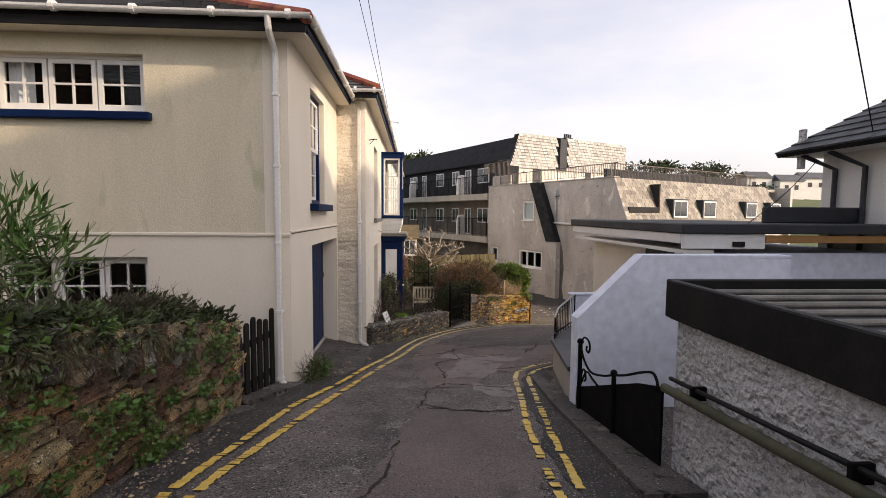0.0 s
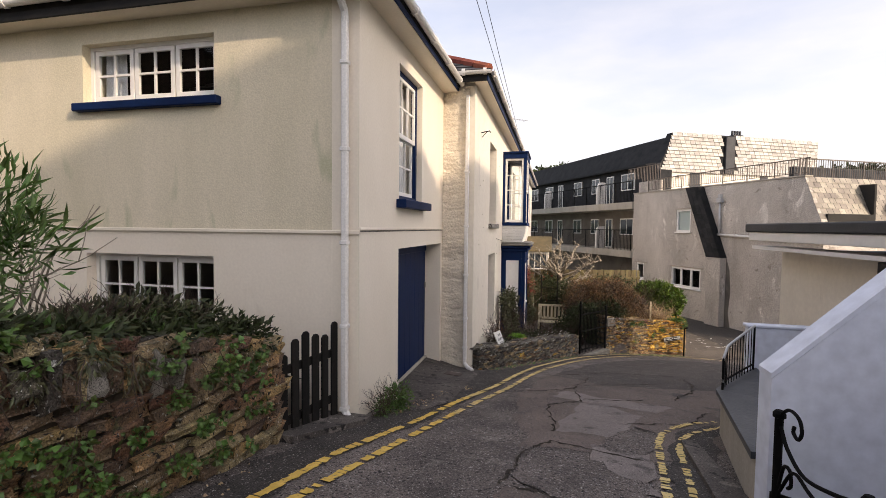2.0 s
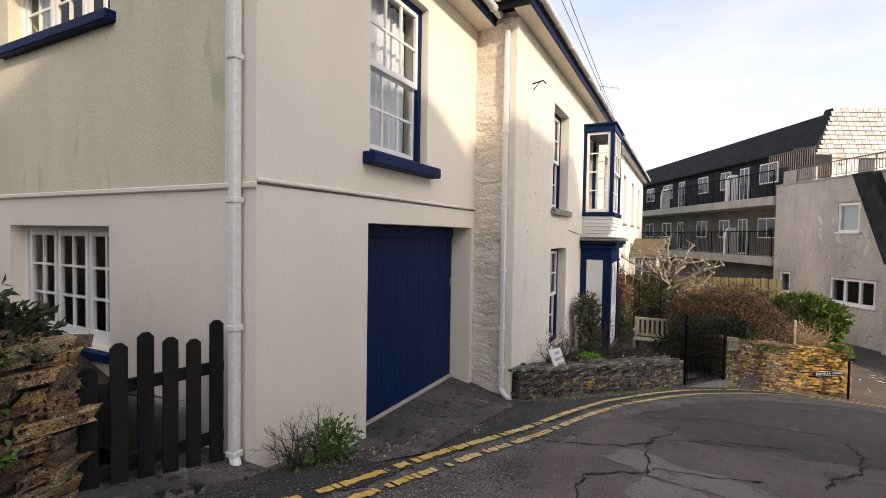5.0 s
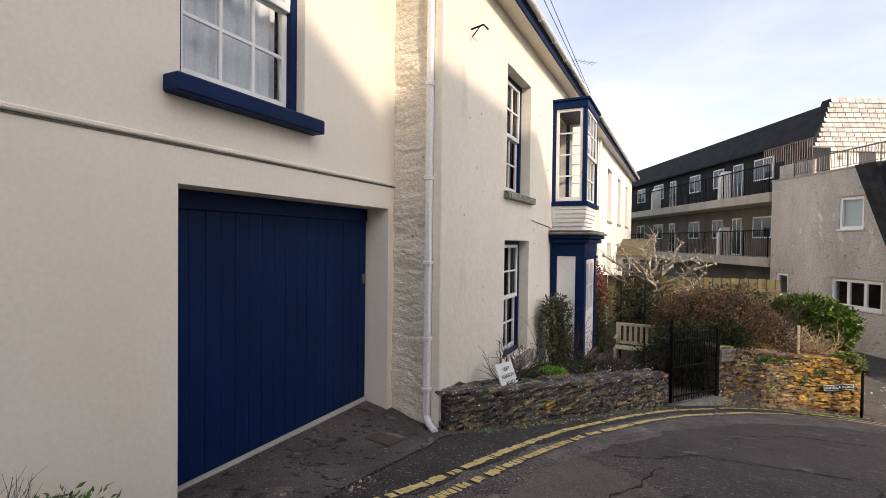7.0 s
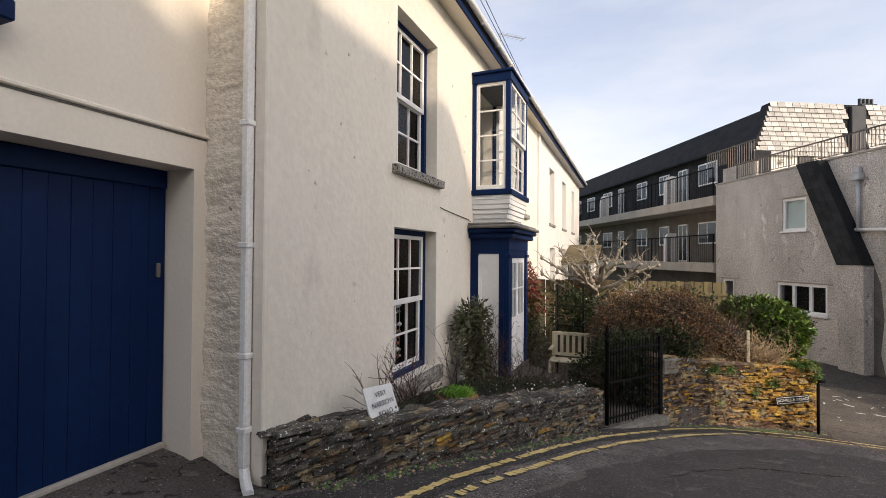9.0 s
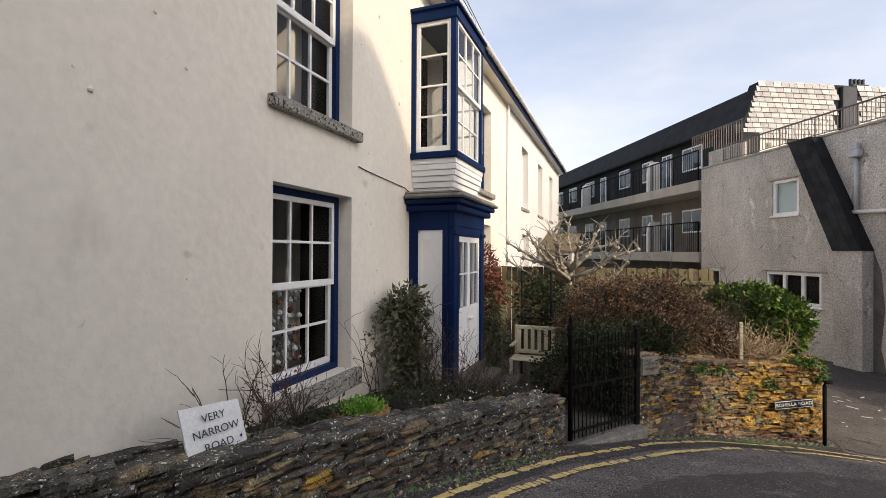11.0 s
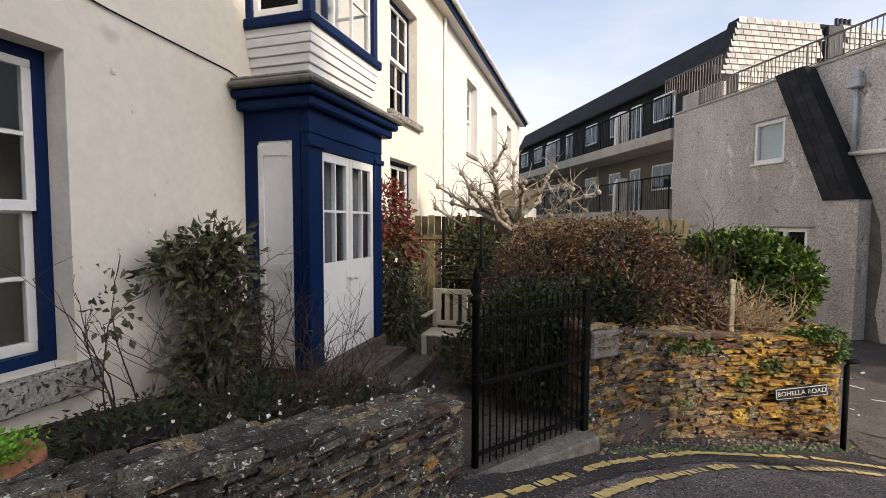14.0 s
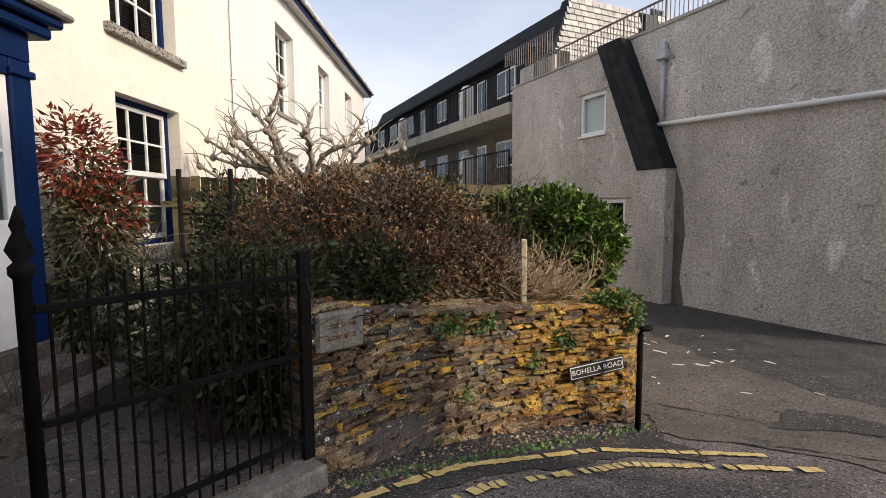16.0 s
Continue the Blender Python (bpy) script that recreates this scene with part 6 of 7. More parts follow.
hedge = thing("hedge", "dark unkempt hedge growing over the garden wall", "hedge", (-3, 3, 0.1))
hb = [((-2.85, 5.3 - 0.45 * i, bank_top(5.3 - 0.45 * i) + (0.06 if i < 2 else -0.09) + 0.04 * (i % 3)), (0.5, 0.48, 0.25 if i < 3 else 0.19)) for i in range(13)] + [((-2.5, 5.6, 0.3), (0.26, 0.25, 0.18))] + [((-2.4, 5.2 - 0.6 * i, bank_top(5.2 - 0.6 * i) + 0.03), (0.24, 0.42, 0.15)) for i in range(6)] + [((-2.35, 5.65, 0.26), (0.24, 0.26, 0.2))]
part("foliage", leaf_cloud(hb, 24000, 0.085, 11, 0.1, 2.6, 0.4), DARKGREEN, hedge)
part("shoot_growth", sprays([(-2.65, 5.3 - 0.15 * i, bank_top(5.3 - 0.15 * i) + (0.08 if i < 8 else -0.05)) for i in range(24)], 150, 0.26, 12, 0.9, 0.0045), DARKBARK, hedge)
part("brown_growth", leaf_cloud([((-2.7, 5.35 - 0.4 * i, bank_top(5.35 - 0.4 * i) + (0.2 if i < 3 else 0.06)), (0.42, 0.42, 0.13)) for i in range(12)], 3000, 0.065, 13, -0.5, 4.0, 0.5), OLIVE, hedge)
part("fresh_foliage", leaf_cloud([((-2.5, 4.9 - 0.37 * i + 0.1 * math.sin(i * 2.1), bank_top(4.9 - 0.37 * i) + 0.0 + 0.07 * math.sin(i * 3.3)), (0.26, 0.2, 0.14)) for i in range(9)], 520, 0.10, 14, -0.2, 2.6, 0.5), GREEN, hedge)
part("overhang_growth", leaf_cloud([((-2.2 + 0.03 * math.sin(i * 1.7), 5.45 - 0.3 * i, bank_top(5.45 - 0.3 * i) - 0.10 - 0.05 * math.sin(i * 2.3)), (0.09, 0.2, 0.16)) for i in range(13)], 1700, 0.06, 15, 0.9, 3.6, 0.2), OLIVE, hedge)
ivy = thing("ivy", "trailing ivy and pennywort on the garden wall face", "plant", (-2.1, 4, -0.4))
rng = random.Random(21)
ib = []
for _ in range(78):
    y = rng.uniform(1.9, 5.75)
    f = rng.random() ** 1.4
    z = gz(0, y) + 0.08 + f * (bank_top(y) - gz(0, y))
    x = float(np.interp(y, (-2.6, 1.0, 3.4, 5.2, 5.85), (-2.5, -2.36, -2.26, -2.12, -2.16))) + 0.05
    ib.append(((x, y, z), (0.04, rng.uniform(0.05, 0.15), rng.uniform(0.04, 0.09))))
part("foliage", leaf_cloud(ib, 2500, 0.046, 22, 0.4, 1.05, 0.2), GREEN, ivy)
part("hanging_growth", sprays([(-2.15, 5.4 - 0.25 * i, bank_top(5.4 - 0.25 * i) - 0.05) for i in range(14)], 26, 0.45, 23, 0.6, 0.0035, -0.7), DARKBARK, ivy)
ole = thing("oleander", "tall evergreen shrub with long narrow leaves", "shrub", (-3.5, 4.3, 0.3))
part("branchwork", sprays([(-3.55, 4.3, 0.35), (-3.4, 4.4, 0.35), (-3.7, 4.2, 0.35)], 14, 0.8, 31, 0.35, 0.012, 1.0, 2, 0.12), BARK, ole)
part("foliage", leaf_cloud([((-3.45, 4.3, 1.45), (0.38, 0.36, 0.36)), ((-3.15, 4.25, 1.15), (0.30, 0.3, 0.3)), ((-3.7, 4.3, 1.2), (0.4, 0.4, 0.4)), ((-3.75, 4.3, 0.85), (0.3, 0.3, 0.2))], 800, 0.2, 32, -0.7, 7.5, 0.3), GREEN, ole)

# dark picket gate
pg = thing("picket_gate", "black stained wooden picket gate", "gate", (-2.1, 6.4, -0.95))
GP = axes((-2.24, 5.92), (0.20, 0.95), (0.95, -0.20))
for i, (u, t) in enumerate(((0.03, 0.02), (0.2, 0.15), (0.36, 0.2), (0.52, 0.14), (0.68, 0.1), (0.85, 0.22))):
    q = Mesh(GP)
    q.prism([(u, -1.0), (u + 0.1, -1.0), (u + 0.1, t - 0.03), (u + 0.07, t), (u + 0.03, t), (u, t - 0.03)], 0, 0.025)
    part("picket", q, DARKWOOD, pg)
for z in (-0.75, -0.2):
    q = Mesh(GP)
    q.box(0.0, 0.97, -0.04, -0.002, z, z + 0.09, 0.006)
    part("gate_rail", q, DARKWOOD, pg)
q = Mesh()
q.slab([(-2.5, 5.9), (-2.02, 5.85), (-1.62, 6.75), (-1.62, 6.95), (-2.5, 6.95)], lambda x, y: gz(x, y) - 0.1, lambda x, y: gz(x, y) + 0.07)
tagged(part("gate_slab", q, APRON), "worn stone slab at the picket gate", "step", kind="structure")
wt = thing("wall_tuft", "small green weed tuft at the foot of the house corner", "plant", (-1.5, 7.5, -1.05))
part("foliage", leaf_cloud([((-1.52, 7.55, -0.92), (0.2, 0.3, 0.2)), ((-1.6, 7.2, -0.95), (0.1, 0.14, 0.14))], 900, 0.06, 41, -0.2, 2.6, 0.2), GREEN, wt)
part("dry_growth", sprays([(-1.6, 7.15, -1.0), (-1.55, 7.4, -1.0)], 26, 0.3, 42, 0.6, 0.004), DARKBARK, wt)

# low wall of the front garden
GWP = [(-0.98, 11.22), (-0.72, 11.75), (-0.2, 12.9), (0.3, 14.0), (0.85, 15.1), (1.2, 15.85)]
stone_wall("front_garden_wall", "low grey slatestone wall with white lichen", GWP,
           lambda x, y: gz(x, y), lambda x, y: float(np.interp(y, (11.2, 12.4, 15.85), (-1.14, -1.32, -1.78))), 0.42, 0.036, (0.08, 0.30),
           lambda s, h, g: g.choice((GREYSTONE, GREYSTONE, GREYSTONE, GREYSTONE, STONE) if h > 0.5 else (GREYSTONE, GREYSTONE, GREYSTONE, STONE, LICHEN if g.random() < 0.2 else STONE)), 7, True, 0.0, (False, True))
bed = Mesh()
bed.slab([(-1.13, 11.26), (-1.05, 11.8), (-0.55, 12.9), (-0.08, 14.0), (0.5, 15.1), (0.85, 15.9), (0.3, 16.45), (-1.13, 16.45)], -2.7,
         lambda x, y: float(np.interp(y, (11.2, 12.4, 14.0, 16.4), (-1.24, -1.42, -1.66, -1.98))) + 0.03 * math.sin(9 * x + 5 * y))
tagged(part("flower_bed", bed, SOIL), "dark earth bed behind the low wall", "ground", kind="structure")
path = Mesh()
path.slab([(0.3, 16.45), (0.86, 15.95), (1.25, 16.0), (2.1, 17.2), (3.3, 18.3), (4.5, 18.95), (4.9, 20.5), (4.6, 23), (-1.13, 23), (-1.13, 16.45)], -3.0, lambda x, y: -2.36 - 0.01 * (y - 16))
tagged(part("garden_path", path, APRON), "dark paved garden path inside the gate", "path", kind="structure")

# gateway and the wall with the street name
stone_wall("street_corner_wall", "golden lichened slatestone wall with street name", [(2.12, 17.2), (2.75, 17.82), (3.5, 18.3), (4.15, 18.58), (4.72, 18.72), (4.86, 18.95), (4.9, 19.7)],
           lambda x, y: gz(x, y), lambda x, y: float(np.interp(x, (2.1, 2.75, 3.5, 4.75), (-1.41, -1.6, -1.68, -1.74))), 0.45, 0.043, (0.05, 0.24),
           lambda s, h, g: g.choice((LICHEN, LICHEN, LICHEN, LICHEN, LICHEN, STONE) if s > 0.46 and h > 0.1 else ((LICHEN, STONE, STONE, STONE, RUSTSTONE, GREYSTONE) if h > 0.15 else (STONE, RUSTSTONE))), 17, True, 0.0, (True, False))
q = Mesh(axes((2.14, 17.2), (0.71, 0.70), (0.70, -0.71)))
q.box(0.0, 0.36, -0.25, 0.03, -1.74, -1.47, 0.02)
tagged(part("name_stone", q, WORNBLOCK), "pale granite block with worn lettering", "stone block")
q = Mesh(axes((2.14, 17.2), (0.71, 0.70), (0.70, -0.71)))
for z in (-1.56, -1.64):
    q.box(0.08, 0.29, 0.031, 0.035, z - 0.015, z + 0.015)
tagged(part("inscription", q, STONE), "worn unreadable inscription on a granite block", "inscription")
SG = axes((4.07, 18.55, -2.36), (0.97, 0.24), (0.24, -0.97)) @ Matrix.Translation((0, 0, 0.045)) @ Matrix.Rotation(radians(-8.0), 4, "Y") @ Matrix.Translation((0, 0, 2.36))
sg = thing("street_sign", "white enamel street name plate with black letters", "sign", (4.4, 18.6, -2.35))
q = Mesh(SG)
q.box(0.0, 0.56, 0.06, 0.075, -2.43, -2.295, 0.004)
part("border", q, INK, sg)
q = Mesh(SG)
q.box(0.011, 0.549, 0.07, 0.078, -2.419, -2.306, 0.002)
part("plate", q, SIGNWHITE, sg)
q = Mesh(SG)
q.box(0.020, 0.540, 0.072, 0.0795, -2.411, -2.314)
part("field", q, INK, sg)


def lettering(text, M, u, n, z, size, material, parent, tilt=0.0):
    cu = bpy.data.curves.new("lettering", "FONT")
    cu.body, cu.size, cu.align_x, cu.align_y, cu.extrude = text, size, "CENTER", "CENTER", 0.001
    tmp = bpy.data.objects.new("tmp", cu)
    scene.collection.objects.link(tmp)
    me = bpy.data.meshes.new_from_object(tmp.evaluated_get(bpy.context.evaluated_depsgraph_get()))
    bpy.data.objects.remove(tmp)
    me.materials.clear()
    me.materials.append(material)
    ob = new("lettering", me)
    ob.parent = parent
    ob.matrix_parent_inverse = Matrix.Translation(-parent.location)
    U, N = Vector(M.col[0][:3]), Vector(M.col[1][:3])
    Z = Vector(M.col[2][:3])
    o = M @ Vector((u, n, z))
    up = (Z * math.cos(tilt) - N * math.sin(tilt)).normalized()
    out = U.cross(up)
    ob.matrix_basis = Matrix(((U.x, up.x, out.x, o.x), (U.y, up.y, out.y, o.y), (U.z, up.z, out.z, o.z), (0, 0, 0, 1)))
    return ob


lettering("BOHELLA ROAD", SG, 0.28, 0.081, -2.362, 0.070, SIGNWHITE, sg)
bo = thing("street_post", "thin black metal post at the lane corner", "post", (4.70, 18.42, -2.85))
q = Mesh()
q.tube([(4.70, 18.42, -2.9), (4.70, 18.42, -1.92)], 0.026, 10).tube([(4.70, 18.42, -1.93), (4.70, 18.42, -1.88), (4.80, 18.45, -1.87)], 0.028, 10)
part("pole", q, IRON, bo, "", True)

gate = thing("iron_gate", "black wrought iron garden gate with finialed post", "gate", (1.7, 16.7, -2.4))
GI = axes((1.28, 16.1), (0.62, 0.785), (0.785, -0.62))
q = Mesh()
q.lathe((1.28, 16.1, -2.45), [(0.03, 0), (0.03, 1.38), (0.045, 1.4), (0.045, 1.43), (0.025, 1.45), (0.05, 1.5), (0.03, 1.55), (0.02, 1.57), (0.03, 1.6), (0.005, 1.68)], 12)
part("post", q, IRON, gate, "iron post with a turned finial", True)
for z in (-2.28, -1.72, -1.22):
    q = Mesh(GI)
    q.box(0.03, 1.32, -0.012, 0.012, z, z + 0.035, 0.004)
    part("gate_rail", q, IRON, gate)
for i in range(18):
    u = 0.08 + i * 0.0705
    q = Mesh(GI)
    q.tube([(u, 0, -2.36), (u, 0, -1.1 + 0.05 * math.sin(i / 17 * math.pi))], 0.0075, 6)
    part("bar", q, IRON, gate)
q = Mesh(GI)
q.box(1.28, 1.36, -0.02, 0.02, -2.4, -1.05, 0.006)
part("hanging_stile", q, IRON, gate)
q = Mesh(GI)
q.box(-0.02, 1.36, -0.15, 0.16, -2.75, -2.40, 0.02)
tagged(part("gate_threshold", q, WORNBLOCK), "lichened granite threshold under the iron gate", "step")

# ---------------------------------------------------------------- garden planting
gs = thing("gateway_shrub", "dark evergreen shrub growing close behind the iron gate", "shrub", (1.4, 17.2, -2.4))
part("foliage", leaf_cloud([((1.45, 17.35, -1.5), (0.42, 0.45, 0.5)), ((1.85, 17.6, -1.55), (0.32, 0.42, 0.55)), ((1.2, 17.7, -1.7), (0.4, 0.4, 0.5)), ((1.7, 17.35, -2.0), (0.3, 0.3, 0.3))], 6500, 0.07, 59, 0.1, 2.2, 0.35), DARKGREEN, gs)
part("branchwork", sprays([(1.4, 17.3, -2.36), (1.8, 17.55, -2.36)], 30, 1.0, 60, 0.5, 0.008), DARKBARK, gs)
bush = thing("brown_bush", "large bare brown bush with dry winter leaves", "bush", (2.4, 19.2, -2.3))
bb = [((1.55, 18.95, -0.95), (0.66, 0.7, 0.55)), ((2.4, 19.0, -0.86), (0.8, 0.75, 0.52)), ((3.1, 19.1, -1.2), (0.56, 0.55, 0.45)), ((1.25, 18.6, -1.35), (0.5, 0.6, 0.55)), ((2.4, 18.55, -1.35), (0.9, 0.5, 0.45)), ((3.4, 18.95, -1.5), (0.4, 0.4, 0.28)), ((1.9, 18.9, -0.55), (0.25, 0.3, 0.25)), ((2.8, 18.95, -0.75), (0.25, 0.3, 0.25))]
part("branchwork", sprays([(1.2, 18.8, -2.0), (1.8, 19, -2.0), (2.4, 19.1, -1.9), (3.0, 19.2, -1.9), (3.4, 19.1, -1.9), (1.6, 18.4, -2.1), (2.3, 18.5, -1.8)], 170, 1.12, 51, 1.0, 0.007, 1.0, 3, 0.3, 3), DARKBARK, bush)
part("foliage", leaf_cloud(bb, 11500, 0.05, 52, 0.0, 2.0, 0.66), BROWNLEAF, bush)
part("green_foliage", leaf_cloud(bb, 4200, 0.045, 53, 0.0, 2.0, 0.5), OLIVE, bush)
# Dark leaf core: the shade inside the bush is put into its colour.
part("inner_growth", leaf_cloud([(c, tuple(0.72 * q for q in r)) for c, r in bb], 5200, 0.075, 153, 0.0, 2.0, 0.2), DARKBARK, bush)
dry = thing("dead_climber", "tangle of dry straw-coloured stems over the wall", "plant", (3.9, 18.85, -1.75))
part("branchwork", sprays([(3.5 + 0.1 * i, 18.82 + 0.02 * i, -1.72) for i in range(8)], 100, 0.52, 54, 1.1, 0.009, 0.5, 2, 0.5, 4), DRYTWIG, dry)
q = Mesh()
q.box(3.66, 3.71, 18.62, 18.67, -1.75, -1.08, 0.006)
tagged(part("wooden_stake", q, TIMBER), "weathered wooden stake standing in the wall top", "stake")
gb = thing("green_bush", "dense bright green evergreen bush", "bush", (4.3, 20.1, -2.4))
gbb = [((4.25, 20.0, -0.98), (0.52, 0.52, 0.42)), ((3.8, 20.1, -0.85), (0.34, 0.42, 0.28)), ((4.7, 20.0, -1.2), (0.36, 0.42, 0.42)), ((4.6, 19.85, -1.45), (0.34, 0.36, 0.28)), ((4.2, 19.85, -1.3), (0.36, 0.34, 0.28))]
part("foliage", leaf_cloud(gbb, 8500, 0.085, 55, -0.25, 1.7, 0.72), BRIGHT, gb)
# Darker inner leaves paint the shade beneath the bright outer shell.
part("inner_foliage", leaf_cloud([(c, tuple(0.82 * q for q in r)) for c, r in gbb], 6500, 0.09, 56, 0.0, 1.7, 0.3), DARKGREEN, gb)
fr = thing("wall_fern", "green weeds growing on the stone wall", "plant", (4.0, 18.5, -1.9))
wb = [((2.95, 18.0, -1.72), (0.22, 0.12, 0.12)), ((3.25, 18.2, -1.75), (0.2, 0.12, 0.1)), ((4.05, 18.48, -1.98), (0.13, 0.08, 0.1)), ((3.75, 18.36, -2.15), (0.08, 0.06, 0.08)),
      ((4.55, 18.75, -1.68), (0.3, 0.16, 0.1)), ((4.75, 18.74, -1.85), (0.12, 0.08, 0.12)), ((3.1, 18.05, -2.32), (0.12, 0.05, 0.06))]
part("foliage", leaf_cloud(wb, 1500, 0.045, 57, 0.3, 1.4, 0.1), GREEN, fr)
part("bright_foliage", leaf_cloud(wb[4:6], 420, 0.06, 58, 0.0, 2.5, 0.2), BRIGHT, fr)

tree = thing("pollarded_tree", "small gnarled bare tree with pale knobbly limbs", "tree", (0.9, 21.4, -2.4))
rng = random.Random(61)
t = Mesh()
lim = Mesh()
t.tube([(0.75, 21.4, -2.5), (0.7, 21.4, -1.6), (0.72, 21.42, -0.9), (0.8, 21.4, -0.35)], 0.10, 8, 0.07)
for i in range(20):
    a = rng.uniform(0, 2 * math.pi)
    p = Vector((0.76, 21.4, -1.0 + 0.034 * i))
    d = Vector((math.cos(a) * 1.5, math.sin(a) * 0.8, rng.uniform(0.35, 1.0))).normalized()
    pts = [p]
    for k in range(6):
        d = (d + Vector((rng.uniform(-1, 1), rng.uniform(-1, 1), rng.uniform(-0.55, 0.6))) * 0.5).normalized()
        p = p + d * rng.uniform(0.17, 0.36)
        pts.append(p)
    lim.tube(pts, 0.05, 6, 0.02)
    for q in pts[2:]:
        lim.lathe((q.x, q.y, q.z - 0.05), [(0.015, 0), (0.05, 0.03), (0.055, 0.06), (0.02, 0.1)], 6)
    for q in pts[3:]:
        for _ in range(4):
            e = q + Vector((rng.uniform(-0.3, 0.3), rng.uniform(-0.3, 0.3), rng.uniform(0.0, 0.35)))
            lim.tube([q, q.lerp(e, 0.5) + Vector((rng.uniform(-0.05, 0.05), 0, 0.03)), e], 0.011, 4, 0.004, False)
part("trunk", t, BARK, tree, "", True)
part("crown", lim, BARK, tree, "", True)

red = thing("red_shrub", "tall photinia shrub with red young leaves", "shrub", (-0.55, 19.3, -2.3))
part("green_foliage", leaf_cloud([((-0.6, 18.9, -1.0), (0.38, 0.42, 0.8)), ((-0.55, 18.85, -1.8), (0.42, 0.5, 0.55))], 4200, 0.11, 71, 0.4, 3.0, 0.4), OLIVE, red)
part("red_foliage", leaf_cloud([((-0.66, 18.8, -0.3), (0.32, 0.36, 0.46)), ((-0.5, 18.95, -0.8), (0.28, 0.33, 0.35))], 1500, 0.10, 72, 0.3, 3.0, 0.6), REDLEAF, red)
part("branchwork", sprays([(-0.6, 18.9, -2.3)], 10, 1.2, 73, 0.3, 0.01), BARK, red)
wsh = thing("wall_shrub", "leafy evergreen shrub trained beside the porch", "shrub", (-0.75, 15.75, -1.9))
part("branchwork", sprays([(-0.75, 15.5, -1.85), (-0.75, 15.8, -1.85), (-0.6, 16.0, -1.9)], 18, 0.85, 74, 0.3, 0.008), DARKBARK, wsh)
part("foliage", leaf_cloud([((-0.8, 15.68, -0.75), (0.26, 0.44, 0.34)), ((-0.78, 15.75, -1.25), (0.22, 0.36, 0.45)), ((-0.85, 15.35, -0.75), (0.2, 0.25, 0.22)), ((-0.7, 15.55, -1.45), (0.22, 0.4, 0.32))], 2300, 0.105, 75, 0.2, 2.3, 0.2), OLIVE, wsh)
rose = thing("bare_rose", "leafless rose bush against the house wall", "shrub", (-0.85, 13.0, -1.5))
part("branchwork", sprays([(-0.85, 12.7, -1.45), (-0.8, 13.1, -1.5), (-0.8, 13.4, -1.55)], 26, 0.55, 76, 0.9, 0.006, 0.9, 3, 0.3), DARKBARK, rose)
part("bud_growth", leaf_cloud([((-0.82, 13.05, -1.15), (0.2, 0.5, 0.3))], 70, 0.035, 176, 0, 2.0, 0.3), REDLEAF, rose)
rose2 = thing("bare_rose", "leafless thorny shrub in the flower bed", "shrub", (0.0, 15.6, -1.9))
part("branchwork", sprays([(-0.3, 15.2, -1.8), (0.0, 15.7, -1.9), (0.2, 15.9, -1.9), (-0.2, 16.1, -1.95)], 46, 0.62, 77, 0.9, 0.005, 0.9, 3, 0.3), DARKBARK, rose2)
part("bud_growth", leaf_cloud([((0.0, 15.6, -1.55), (0.35, 0.5, 0.3))], 60, 0.035, 177, 0, 2.0, 0.3), BROWNLEAF, rose2)
climb = thing("climbing_stems", "thin climbing stems rising beside the window", "plant", (-0.85, 14.9, -1.7))
part("branchwork", sprays([(-0.85, 14.85, -1.7), (-0.8, 15.05, -1.75)], 5, 0.75, 78, 0.25, 0.006, 1.0, 2, 0.25), DARKBARK, climb)
part("foliage", leaf_cloud([((-0.82, 14.85, -1.0), (0.12, 0.2, 0.3))], 60, 0.07, 79, 0.2, 1.8, 0.2), OLIVE, climb)
low = thing("low_plants", "dark low herbs with small white flowers", "plant", (-0.1, 14.9, -1.75))
lb = [((-0.15 + 0.16 * i, 14.3 + 0.35 * i, -1.68 - 0.05 * i), (0.35, 0.4, 0.14)) for i in range(6)] + [((-0.6, 13.6, -1.5), (0.3, 0.5, 0.1)), ((-0.7, 12.7, -1.4), (0.2, 0.4, 0.08))]
part("foliage", leaf_cloud(lb, 6500, 0.055, 81, 0.0, 2.6, 0.3), surface("dark_herb", (0.018, 0.022, 0.011), (0.045, 0.045, 0.022), 6, 0.6, 0, 30, piece=0.4), low)
part("blossom", leaf_cloud([((0.1 + 0.14 * i, 14.4 + 0.3 * i, -1.5 - 0.05 * i), (0.35, 0.35, 0.12)) for i in range(6)], 60, 0.028, 82, 0.6, 1.1, 0.5), WHITE, low, "small white flowers")
part("stalk_growth", sprays([(-0.1 + 0.2 * i, 14.2 + 0.35 * i, -1.8) for i in range(7)], 60, 0.3, 83, 0.9, 0.003), DARKBARK, low)
pot = thing("plant_pot", "shallow terracotta bowl full of bright green moss", "plant pot", (-0.42, 13.85, -1.64))
q = Mesh()
q.lathe((-0.42, 13.85, -1.67), [(0.14, 0), (0.23, 0.12), (0.27, 0.15), (0.27, 0.19), (0.23, 0.19)], 20)
part("bowl", q, TERRACOTTA, pot, "", True)
part("moss", leaf_cloud([((-0.42, 13.85, -1.45), (0.24, 0.24, 0.06))], 2200, 0.03, 84, -0.4, 1.5, 0.1), MOSS, pot)
q = Mesh()
q.lathe((-0.3, 14.5, -1.85), [(0.14, 0), (0.2, 0.22), (0.22, 0.24), (0.22, 0.28), (0.18, 0.28)], 16)
tagged(part("dark_planter", q, BLACKPAINT, None, "", True), "round black planter in the flower bed", "plant pot")
bp = thing("bed_plants", "dense dark green herbs covering the flower bed", "plant", (0.0, 14.8, -1.75))
